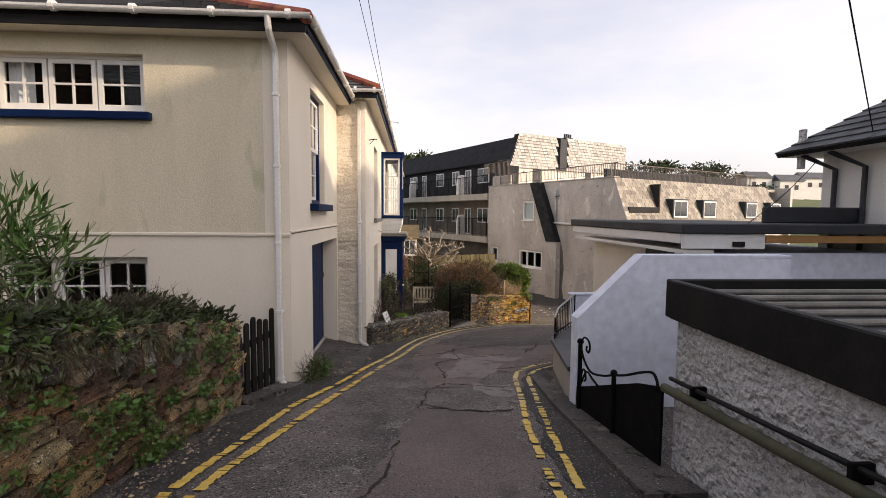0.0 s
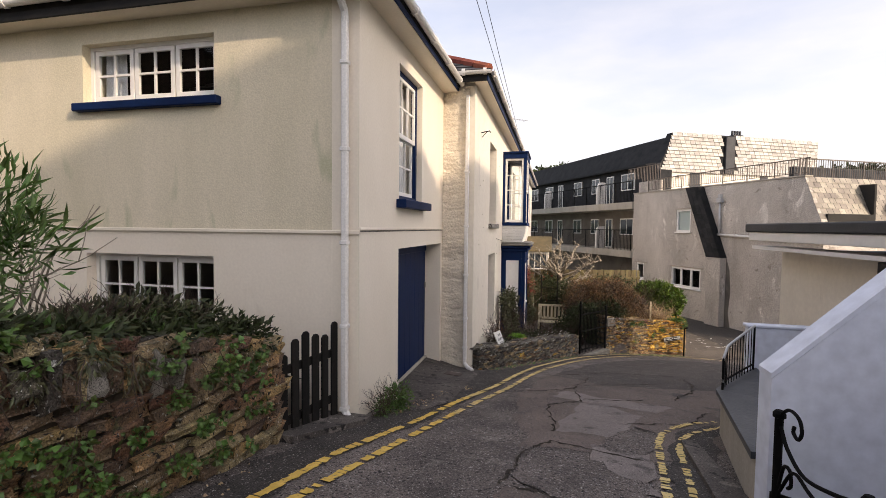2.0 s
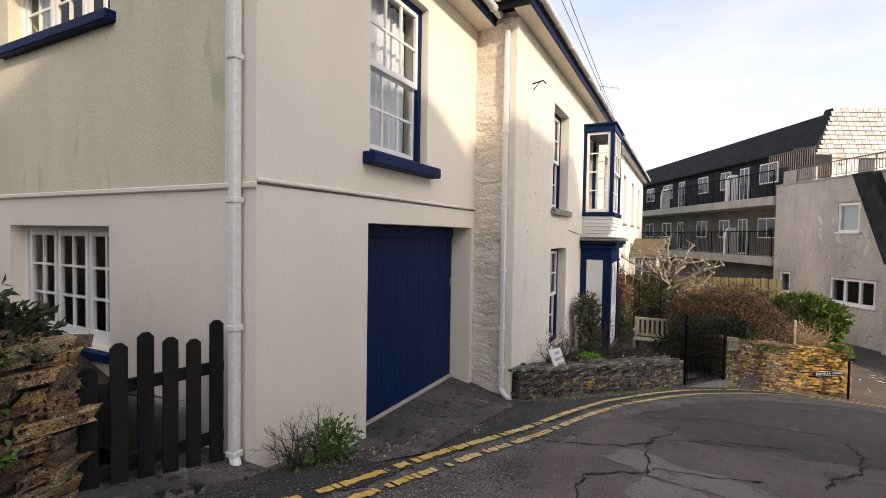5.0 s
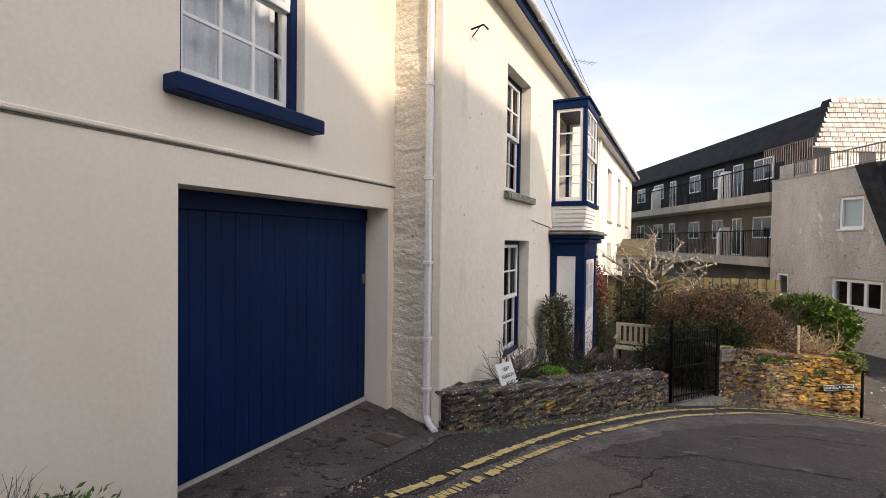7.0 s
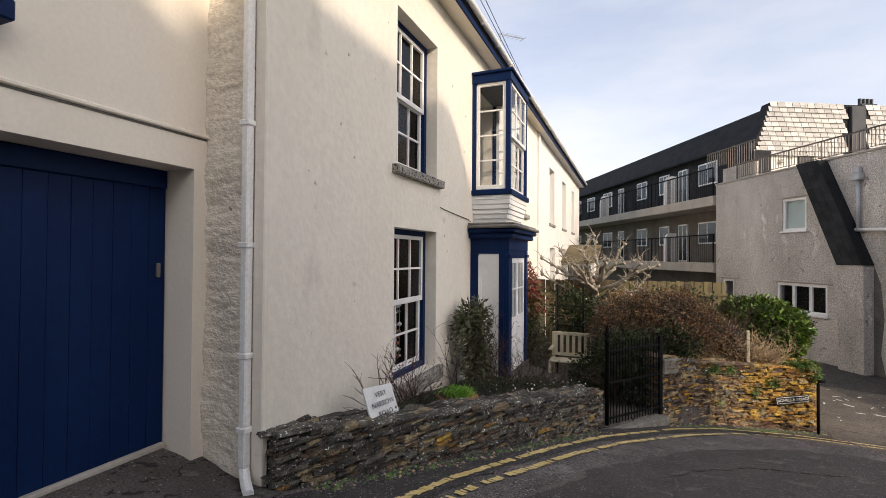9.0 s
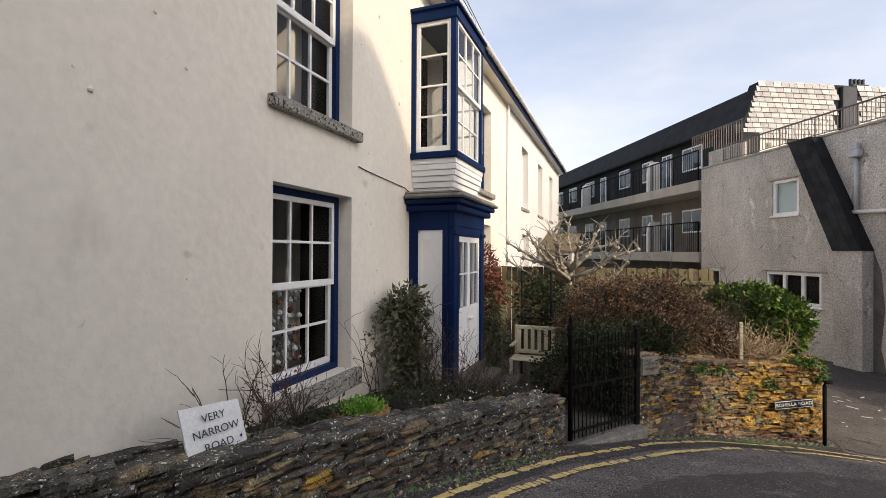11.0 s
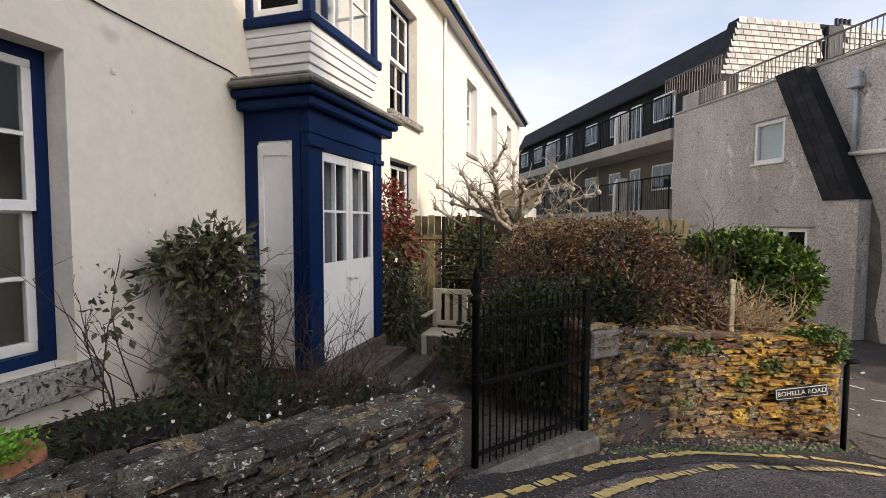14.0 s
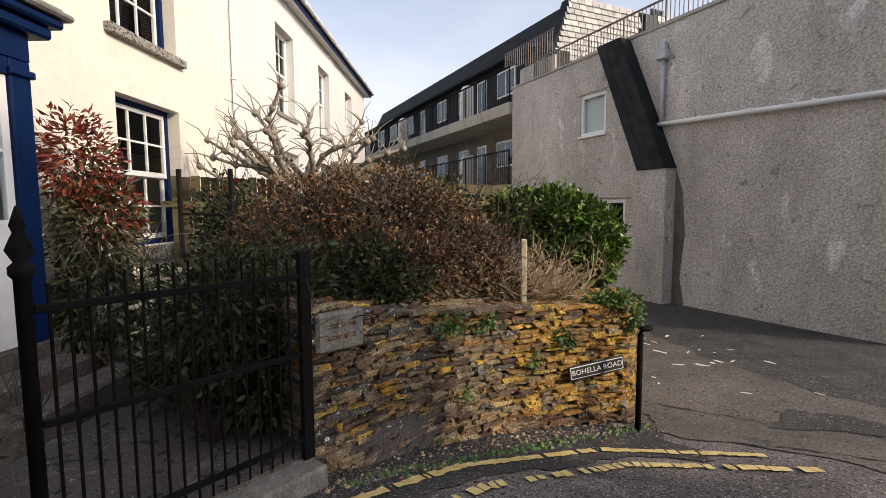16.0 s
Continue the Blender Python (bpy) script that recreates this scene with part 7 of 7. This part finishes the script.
part("stalk_growth", sprays([(-0.3 + 0.1 * i, 14.4 + 0.22 * i, -1.78 - 0.02 * i) for i in range(8)], 40, 0.34, 184, 0.8, 0.004), DARKBARK, bp)
part("foliage", leaf_cloud([((-0.75, 12.6, -1.4), (0.3, 0.6, 0.1)), ((-0.6, 13.5, -1.55), (0.4, 0.5, 0.1)), ((-0.35, 14.6, -1.62), (0.5, 0.5, 0.12)), ((0.0, 15.3, -1.7), (0.5, 0.45, 0.14)), ((0.3, 15.9, -1.8), (0.4, 0.3, 0.14)), ((-0.6, 15.6, -1.75), (0.4, 0.5, 0.14))], 5200, 0.05, 183, 0.1, 2.2, 0.2), DARKGREEN, bp)
und = thing("garden_shrubs", "dark evergreen shrubs with a few red flowers", "shrub", (1.4, 20.0, -2.4))
part("foliage", leaf_cloud([((0.2, 20.0, -1.1), (0.5, 0.35, 0.75)), ((2.6, 20.6, -1.1), (1.0, 0.5, 0.7)), ((1.2, 20.3, -1.4), (0.8, 0.4, 0.8)), ((0.9, 17.9, -2.0), (0.45, 0.4, 0.4)), ((2.3, 18.2, -1.7), (0.6, 0.5, 0.7)), ((1.6, 18.0, -1.75), (0.65, 0.4, 0.65)), ((1.9, 17.75, -2.1), (0.4, 0.3, 0.35)), ((0.45, 19.85, -0.9), (0.4, 0.3, 0.4))], 17000, 0.085, 85, 0.0, 1.9, 0.4), DARKGREEN, und)
part("blossom", leaf_cloud([((0.2, 19.95, -0.9), (0.5, 0.35, 0.5)), ((3.2, 20.0, -0.7), (0.4, 0.3, 0.2))], 26, 0.07, 86, 0.0, 1.2, 0.8), REDLEAF, und, "red camellia flowers")

bench = thing("garden_bench", "pale slatted wooden garden bench", "bench", (0.8, 18.9, -2.37))
for i in range(12):
    q = Mesh()
    q.box(0.02 + i * 0.128, 0.09 + i * 0.128, 19.0, 19.02, -1.86, -1.46, 0.004)
    part("back_slat", q, TIMBER, bench)
for z in (-1.46, -1.92):
    q = Mesh()
    q.box(-0.03, 1.53, 18.985, 19.035, z, z + 0.07, 0.006)
    part("back_rail", q, TIMBER, bench)
for i in range(4):
    q = Mesh()
    q.box(-0.03, 1.53, 18.5 + i * 0.115, 18.6 + i * 0.115, -1.97, -1.945, 0.004)
    part("seat_slat", q, TIMBER, bench)
for x in (-0.03, 1.47):
    for y, z in ((18.5, -1.97), (18.98, -1.4)):
        q = Mesh()
        q.box(x, x + 0.06, y, y + 0.06, -2.39, z, 0.006)
        part("leg", q, TIMBER, bench)
    q = Mesh()
    q.box(x - 0.005, x + 0.065, 18.48, 19.0, -1.72, -1.69, 0.008)
    part("arm", q, TIMBER, bench)

fence = thing("garden_fence", "weathered vertical board garden fence", "fence", (1.6, 21.9, -2.5))
FN = axes((-1.1, 20.75), (0.92, 0.39), (0.39, -0.92))
for i in range(44):
    q = Mesh(FN)
    u = i * 0.126
    if 0 < u < 5.6:
        q.box(u, u + 0.118, (i % 2) * 0.018, 0.02 + (i % 2) * 0.018, -2.6, -0.30 - 0.01 * (i % 3) - 0.012 * u, 0.004)
        part("board", q, FENCEWOOD, fence)
q = Mesh(FN)
q.box(0, 5.55, 0.04, 0.075, -0.75, -0.66, 0.004)
part("fence_rail", q, FENCEWOOD, fence)
lean = thing("lean_to", "low white garden room with a brown tiled roof", "outbuilding", (0.3, 29, -2))
q = Mesh()
q.box(-1.1, 0.2, 28.5, 31, -3.2, 0.1)
part("wall", q, WHITEWALL, lean)
q = Mesh()
q.add([(-1.1, 28.2, 0.12), (0.35, 28.2, 0.12), (0.35, 31, 0.85), (-1.1, 31, 0.85), (-1.1, 28.2, 0.05), (0.35, 28.2, 0.05), (0.35, 31, 0.78), (-1.1, 31, 0.78)], [(0, 1, 2, 3), (7, 6, 5, 4), (0, 4, 5, 1), (1, 5, 6, 2)])
part("roof", q, FENCEWOOD, lean, "mossy brown roof")
q = Mesh()
q.box(-0.9, 0.1, 28.45, 28.5, -0.95, 0.0)
lw = part("window", q, UPVC, lean)
for i in range(3):
    q = Mesh()
    q.box(-0.85 + 0.32 * i, -0.58 + 0.32 * i, 28.44, 28.455, -0.88, -0.07)
    part("pane", q, DARKGLASS, lw)
tr = thing("trellis", "dark wooden trellis post by the garden window", "trellis", (0.0, 18.7, -2.3))
for x in (0.05, 0.62):
    q = Mesh()
    q.box(x - 0.02, x + 0.02, 19.25, 19.29, -2.4, -0.35, 0.004)
    part("post", q, DARKWOOD, tr)
for z in (-0.85, -1.3):
    q = Mesh()
    q.box(0.03, 0.64, 19.26, 19.28, z, z + 0.03, 0.004)
    part("rung", q, DARKWOOD, tr)

# hand-painted board and the shell curtain
BD = axes((-0.70, 12.18), (0.22, 0.975), (0.975, -0.22))
bd = thing("warning_board", "white hand-painted board leaning on the wall", "sign", (-0.5, 12.2, -1.3))
q = Mesh(BD)
q.add([(0, 0, -1.31), (0.42, 0, -1.35), (0.42, 0.02, -1.35), (0, 0.02, -1.31), (-0.0, -0.13, -1.02), (0.42, -0.13, -1.05), (0.42, -0.11, -1.045), (0, -0.11, -1.015)],
      [(3, 2, 6, 7), (1, 0, 4, 5), (0, 3, 7, 4), (2, 1, 5, 6), (7, 6, 5, 4), (0, 1, 2, 3)])
part("board", q, SIGNWHITE, bd)
for i, wd in enumerate(("VERY", "NARROW", "ROAD")):
    lettering(wd, BD, 0.21, 0.042 - 0.13 * (1.33 - 1.10 - 0.085 * i) / 0.29, -1.10 - 0.085 * i, 0.072, INK, bd, 0.42)
sc = thing("shell_curtain", "hanging net of shells and coloured beads in a window", "curtain", (-1.45, 13.9, -0.6))
rng = random.Random(91)
for c in range(9):
    u = 13.62 + c * 0.085
    q = Mesh(FB)
    q.tube([(u, -0.36, -1.17), (u + 0.01, -0.36, -0.38)], 0.004, 4)
    part("string", q, TIMBER, sc)
for c in range(9):
    for r in range(9):
        if rng.random() < 0.94:
            u, z = 13.62 + c * 0.085 + rng.uniform(-0.02, 0.02), -1.15 + r * 0.09 + rng.uniform(-0.02, 0.02)
            q = Mesh(FB)
            s = rng.uniform(0.018, 0.036)
            q.lathe((u, -0.355, z - s), [(s * 0.2, 0), (s, s * 0.7), (s * 0.9, s * 1.3), (s * 0.2, s * 2)], 7)
            part("shell", q, rng.choice((SIGNWHITE, SIGNWHITE, LEDGE, LEDGE, WORNBLOCK, BARK, TERRACOTTA, REDLEAF)), sc)

# ---------------------------------------------------------------- steps, iron gate and railing on the near side
ig = thing("iron_side_gate", "black iron gate with scrolled top rail", "gate", (1.97, 4.5, -0.7))
IG = axes((1.97, 0), (0, 1), (1, 0))
q = Mesh(IG)
q.prism([(3.49, -0.60), (5.38, -0.86), (5.38, -0.46), (4.8, -0.23), (4.35, -0.05), (3.9, 0.13), (3.49, 0.25)], -0.01, 0.01)
part("sheet", q, IRON, ig, "dark sheet metal infill")
for y, zb, zt, r in ((5.25, -0.84, 0.16, 0.026), (4.33, -0.72, 0.10, 0.022)):
    q = Mesh()
    q.lathe((1.945, y, zb), [(r, 0), (r, zt - zb - 0.05), (r * 1.5, zt - zb - 0.045), (r * 1.5, zt - zb - 0.02), (r * 0.9, zt - zb)], 10)
    part("upright", q, IRON, ig)


def smooth_path(pts, n=6):
    """A rounded line through points in the gate's plane."""
    pts = [Vector((1.945, y, z)) for y, z in pts]
    out = []
    for k in range(len(pts) - 1):
        a, b, c, d = pts[max(k - 1, 0)], pts[k], pts[k + 1], pts[min(k + 2, len(pts) - 1)]
        for t in range(n):
            f = t / n
            out.append(0.5 * ((2 * b) + (c - a) * f + (2 * a - 5 * b + 4 * c - d) * f * f + (3 * b - a - 3 * c + d) * f ** 3))
    return out + [pts[-1]]


q = Mesh()
q.tube(smooth_path([(5.22, 0.06), (5.12, -0.05), (4.91, -0.12), (4.6, -0.05), (4.33, 0.05), (4.1, 0.13), (3.8, 0.26), (3.62, 0.32), (3.54, 0.28), (3.52, 0.2)]), 0.012, 8)
part("top_rail", q, IRON, ig, "", True)
for pts in ([(5.23, 0.14), (5.12, 0.21), (5.0, 0.2), (4.96, 0.13), (5.0, 0.07), (5.06, 0.09), (5.05, 0.13)],
            [(5.22, -0.34), (5.16, -0.18), (5.08, -0.17), (5.06, -0.25), (5.1, -0.29)],
            [(5.2, -0.36), (5.04, -0.16), (4.86, -0.18), (4.72, -0.2)]):
    q = Mesh()
    q.tube(smooth_path(pts), 0.011, 6)
    part("scroll", q, IRON, ig, "", True)
q = Mesh()
q.slab([(1.6, 3.0), (2.05, 3.0), (2.0, 5.5), (2.05, 7.4), (1.9, 7.4), (1.72, 5.5)], lambda x, y: gz(x, y) - 0.1, lambda x, y: gz(x, y) + 0.05)
tagged(part("kerb_slab", q, APRON), "grey concrete strip along the lane edge", "pavement", kind="structure")
rw = thing("retaining_wall", "rendered retaining wall with dark slate coping", "wall", (2.2, 6.8, -1))
q = Mesh()
q.slab([(1.97, 5.63), (2.48, 8.0), (2.9, 8.65), (3.25, 9.1), (3.25, 8.6), (2.75, 8.0), (2.3, 5.63)], lambda x, y: gz(x, y) - 0.2, lambda x, y: -0.36 - (min(y, 8) - 5.62) * 0.125)
part("body", q, CONCRETE, rw)
q = Mesh()
q.slab([(1.93, 5.63), (2.44, 8.06), (2.88, 8.72), (3.3, 9.2), (3.3, 8.4), (3.1, 7.4), (2.85, 5.63)], lambda x, y: -0.355 - (min(y, 8) - 5.62) * 0.125, lambda x, y: -0.30 - (min(y, 8) - 5.62) * 0.125)
part("coping", q, SLATE, rw, "dark slate coping")
q = Mesh()
q.box(3.2, 4.7, 9.21, 9.36, -2.6, -0.03, 0.01)
q.box(3.17, 4.73, 9.19, 9.38, -0.03, 0.01, 0.01)
tagged(part("terrace_wall", q, BLUEWHITE), "low white painted terrace wall", "wall")
rl = thing("step_railing", "black curved iron railing beside the steps", "railing", (2.8, 8.5, -0.6))
rp = [(2.5, 8.02), (2.62, 8.25), (2.8, 8.5), (3.0, 8.78), (3.22, 9.08)]
rz = [-0.2, -0.1, -0.06, -0.02, 0.02]
q = Mesh()
q.tube([(2.5, 8.02, -0.5)] + [(x, y, z) for (x, y), z in zip(rp, rz)], 0.016, 8)
# Pale grey paints the highlight along the top of this black rail.
part("top_rail", q, GREYMETAL, rl, "", True)
q = Mesh()
q.tube([(x, y, -0.52) for x, y in rp], 0.012, 8)
part("bottom_rail", q, IRON, rl)
for i in range(14):
    f = i / 13 * 4
    k = min(3, int(f))
    x, y = Vector(rp[k]).lerp(Vector(rp[k + 1]), f - k)
    zt = rz[k] + (rz[k + 1] - rz[k]) * (f - k)
    q = Mesh()
    q.tube([(x, y, -0.62), (x, y, zt)], 0.014 if i in (0, 13) else 0.006, 6)
    part("baluster", q, IRON, rl)

# ---------------------------------------------------------------- wires, aerial, brackets
def wire(pts, label, r=0.006):
    a, b = Vector(pts[0]), Vector(pts[1])
    q = Mesh()
    n = 16
    q.tube([a.lerp(b, k / n) - Vector((0, 0, 4 * pts[2] * (k / n) * (1 - k / n))) for k in range(n + 1)], r, 5)
    tagged(part("overhead_wire", q, BLACKPAINT), label, "wire", "overhead wires")


wire(((-0.85, 19.5, 4.6), (-1.5, -6.5, 8.2), 0.15), "thin black overhead wire to the house eaves", 0.007)
wire(((-0.85, 19.6, 4.65), (-1.1, -6.5, 8.5), 0.15), "thin black overhead wire to the house eaves", 0.007)
wire(((7.9, 7.7, 2.95), (-3.4, -1.95, 6.4), 0.05), "black overhead wire to the hipped house", 0.009)
wire(((7.8, 8.7, 2.7), (4.9, 7.1, 1.25), 0.12), "slack black cable between the roofs", 0.008)
ae = thing("tv_aerial", "small metal television aerial at the eaves", "aerial", (-1.0, 18.0, 4.5))
q = Mesh()
q.tube([(-1.0, 18.0, 4.4), (-1.0, 18.0, 5.05)], 0.012, 6)
part("mast", q, GREYMETAL, ae)
q = Mesh()
q.tube([(-1.0, 17.8, 5.02), (-0.55, 18.3, 5.05)], 0.008, 6)
bm_ = part("boom", q, GREYMETAL, ae)
for k in range(6):
    q = Mesh()
    x, y = -0.95 + 0.075 * k, 17.86 + 0.083 * k
    q.tube([(x - 0.08, y + 0.07, 5.03), (x + 0.08, y - 0.07, 5.03)], 0.005, 5)
    part("element", q, GREYMETAL, bm_)
br = thing("wall_bracket", "rusty iron wire bracket on the house wall", "bracket", (-1.1, 12.0, 3.42))
q = Mesh()
q.tube([(-1.13, 12.0, 3.42), (-0.95, 12.0, 3.45), (-0.95, 12.15, 3.45)], 0.012, 6).tube([(-1.11, 12.0, 3.32), (-1.0, 12.0, 3.44)], 0.008, 6)
part("arm", q, IRON, br)
q = Mesh()
q.tube([(-1.12, 14.95, 1.05), (-1.115, 15.1, 1.03), (-1.115, 15.4, 1.01), (-1.115, 15.9, 0.98), (-1.115, 16.25, 0.96), (-1.112, 16.4, 0.92)], 0.007, 5)
tagged(part("wall_cable", q, BLACKPAINT), "thin dark cable clipped across the pale wall", "cable")
dc = thing("drain_cover", "square rusty drain cover in the apron", "drain cover", (-1.4, 10.5, -1.45))
q = Mesh()
q.slab([(-1.5, 10.25), (-1.2, 10.25), (-1.2, 10.5), (-1.5, 10.5)], lambda x, y: apron_z(x, y) - 0.03, lambda x, y: apron_z(x, y) + 0.012)
part("plate", q, DARKBRICK, dc)

# ---------------------------------------------------------------- far hill, trees and houses
hill = Mesh()
hx, hy = [-150, -80, -30, 10, 50, 90, 140, 200, 280], [70, 95, 120, 150, 190]
hill.add([(x, y, -4 + 0.10 * (y - 70) + (4.5 * math.exp(-((x - 85) / 60) ** 2) + 2.0) * (y - 70) / 80) for y in hy for x in hx],
         [(j * 9 + i, j * 9 + i + 1, (j + 1) * 9 + i + 1, (j + 1) * 9 + i) for j in range(4) for i in range(8)])
tagged(part("hillside", hill, GRASS), "distant wooded hillside above the town", "hill", kind="structure")


def far_tree(x, y, z, w, h, seed):
    t = thing("far_tree", "dark evergreen tree on the skyline", "tree", (x, y, z), "skyline trees")
    q = Mesh()
    q.tube([(x, y, z - 2), (x, y, z + h * 0.6)], 0.4, 6, 0.2)
    part("trunk", q, BARK, t)
    rg = random.Random(seed)
    bl = [((x + rg.uniform(-0.6, 0.6) * w, y + rg.uniform(-0.5, 0.5) * w, z + h * rg.uniform(0.5, 0.85)), (w * rg.uniform(0.3, 0.5), w * 0.4, h * rg.uniform(0.12, 0.22))) for _ in range(6)]
    part("crown", leaf_cloud(bl, 900, h * 0.11, seed, 0.0, 1.6, 0.3), WOODSGREEN, t)


for i, (x, y, z, w, h) in enumerate(((66, 150, 9, 8, 9), (76, 150, 10, 10, 10), (87, 150, 11, 10, 9), (98, 148, 10, 9, 8), (58, 150, 8, 8, 7), (108, 146, 8, 7, 7), (92, 130, 6, 7, 6),
                                     (-4, 150, 13, 6, 11), (1, 152, 13, 5, 12), (8, 150, 12, 5, 9), (14, 150, 12, 7, 9), (-9, 150, 11, 6, 8))):
    far_tree(x, y, z, w * 1.5, h * 0.95, 200 + i) if x > 40 else far_tree(x, y, z - 2, w, h * 0.9, 200 + i)
for i, (x, y, z, w) in enumerate(((82, 140, 9, 7), (103, 140, 10, 8), (112, 138, 9, 8), (121, 140, 10, 9))):
    fh = thing("far_house", "small pale house on the distant hillside", "house", (x, y, z), "houses on the hill")
    q = Mesh()
    q.box(x, x + w, y, y + 5, z - 4, z + 3.5)
    part("wall", q, WHITEWALL, fh)
    q = Mesh()
    q.add([(x - .3, y - .4, z + 3.5), (x + w + .3, y - .4, z + 3.5), (x + w + .3, y + 5.4, z + 3.5), (x - .3, y + 5.4, z + 3.5), (x, y + 2.5, z + 5.6), (x + w, y + 2.5, z + 5.6)],
          [(0, 1, 5, 4), (2, 3, 4, 5), (1, 2, 5), (3, 0, 4)])
    part("roof", q, SLATE, fh)
    for k in range(2):
        q = Mesh()
        q.box(x + w * (0.2 + 0.4 * k), x + w * (0.35 + 0.4 * k), y - 0.08, y - 0.01, z + 0.8, z + 2.2)
        part("window", q, FELT, fh)


# ---------------------------------------------------------------- loose grit, weeds and wall scars
def scatter(name, label, spots, size, count, material, seed):
    rng = random.Random(seed)
    me = Mesh()
    for _ in range(count):
        (ax, ay), (bx_, by_), wd = rng.choice(spots)
        f, o = rng.random(), rng.gauss(0, wd)
        d = Vector((bx_ - ax, by_ - ay)).normalized()
        x, y = ax + (bx_ - ax) * f - d.y * o, ay + (by_ - ay) * f + d.x * o
        s = size * rng.uniform(0.5, 1.5)
        z = gz(x, y) + 0.01
        a = rng.uniform(0, 3)
        c, n = math.cos(a) * s, math.sin(a) * s
        me.add([(x + c, y + n, z), (x - n, y + c, z), (x - c, y - n, z), (x + n, y - c, z), (x + rng.uniform(-s, s) * 0.3, y, z + s * rng.uniform(0.5, 1.1))],
               [(0, 1, 4), (1, 2, 4), (2, 3, 4), (3, 0, 4)])
    tagged(part(name, me, material), label, "gravel", kind="stuff")


EDGES = [((-2.1, 1.5), (-1.95, 5.5), 0.08), ((-0.85, 11.3), (0.3, 13.6), 0.10), ((0.3, 13.6), (1.25, 15.7), 0.1), ((2.2, 17.0), (3.5, 18.1), 0.10), ((3.5, 18.1), (4.9, 18.6), 0.10), ((-1.5, 7.3), (-0.9, 9.5), 0.08)]
scatter("grit", "loose dark grit along the road edges", EDGES, 0.012, 2600, GRAVELLY, 301)
scatter("leaf_litter", "scattered dry leaves along the wall foot", EDGES, 0.016, 420, DRYTWIG, 302)
scatter("moss", "green moss and weeds at the wall foot", [((2.3, 17.1), (4.9, 18.6), 0.05), ((-0.8, 11.35), (1.2, 15.6), 0.05)], 0.02, 420, GREEN, 303)
rng = random.Random(77)
for i in range(26):
    y, z = rng.uniform(11.6, 16.2), rng.uniform(-1.0, 3.2)
    if 13.3 < y < 15.0 and z > -1.4:
        continue
    q = Mesh(FB)
    r = rng.uniform(0.008, 0.02)
    q.lathe((y, 0.0, z), [(r, -r), (r * 1.3, 0), (r * 0.8, r), (r * 0.2, r * 1.4)], 6)
    part("filled_hole", q, CREAM_B, house_b)

for ob in list(scene.objects):
    if ob.parent and ob.type == "MESH" and any(g in ob.name for g in GROWTH):
        ob["kind"] = "stuff"
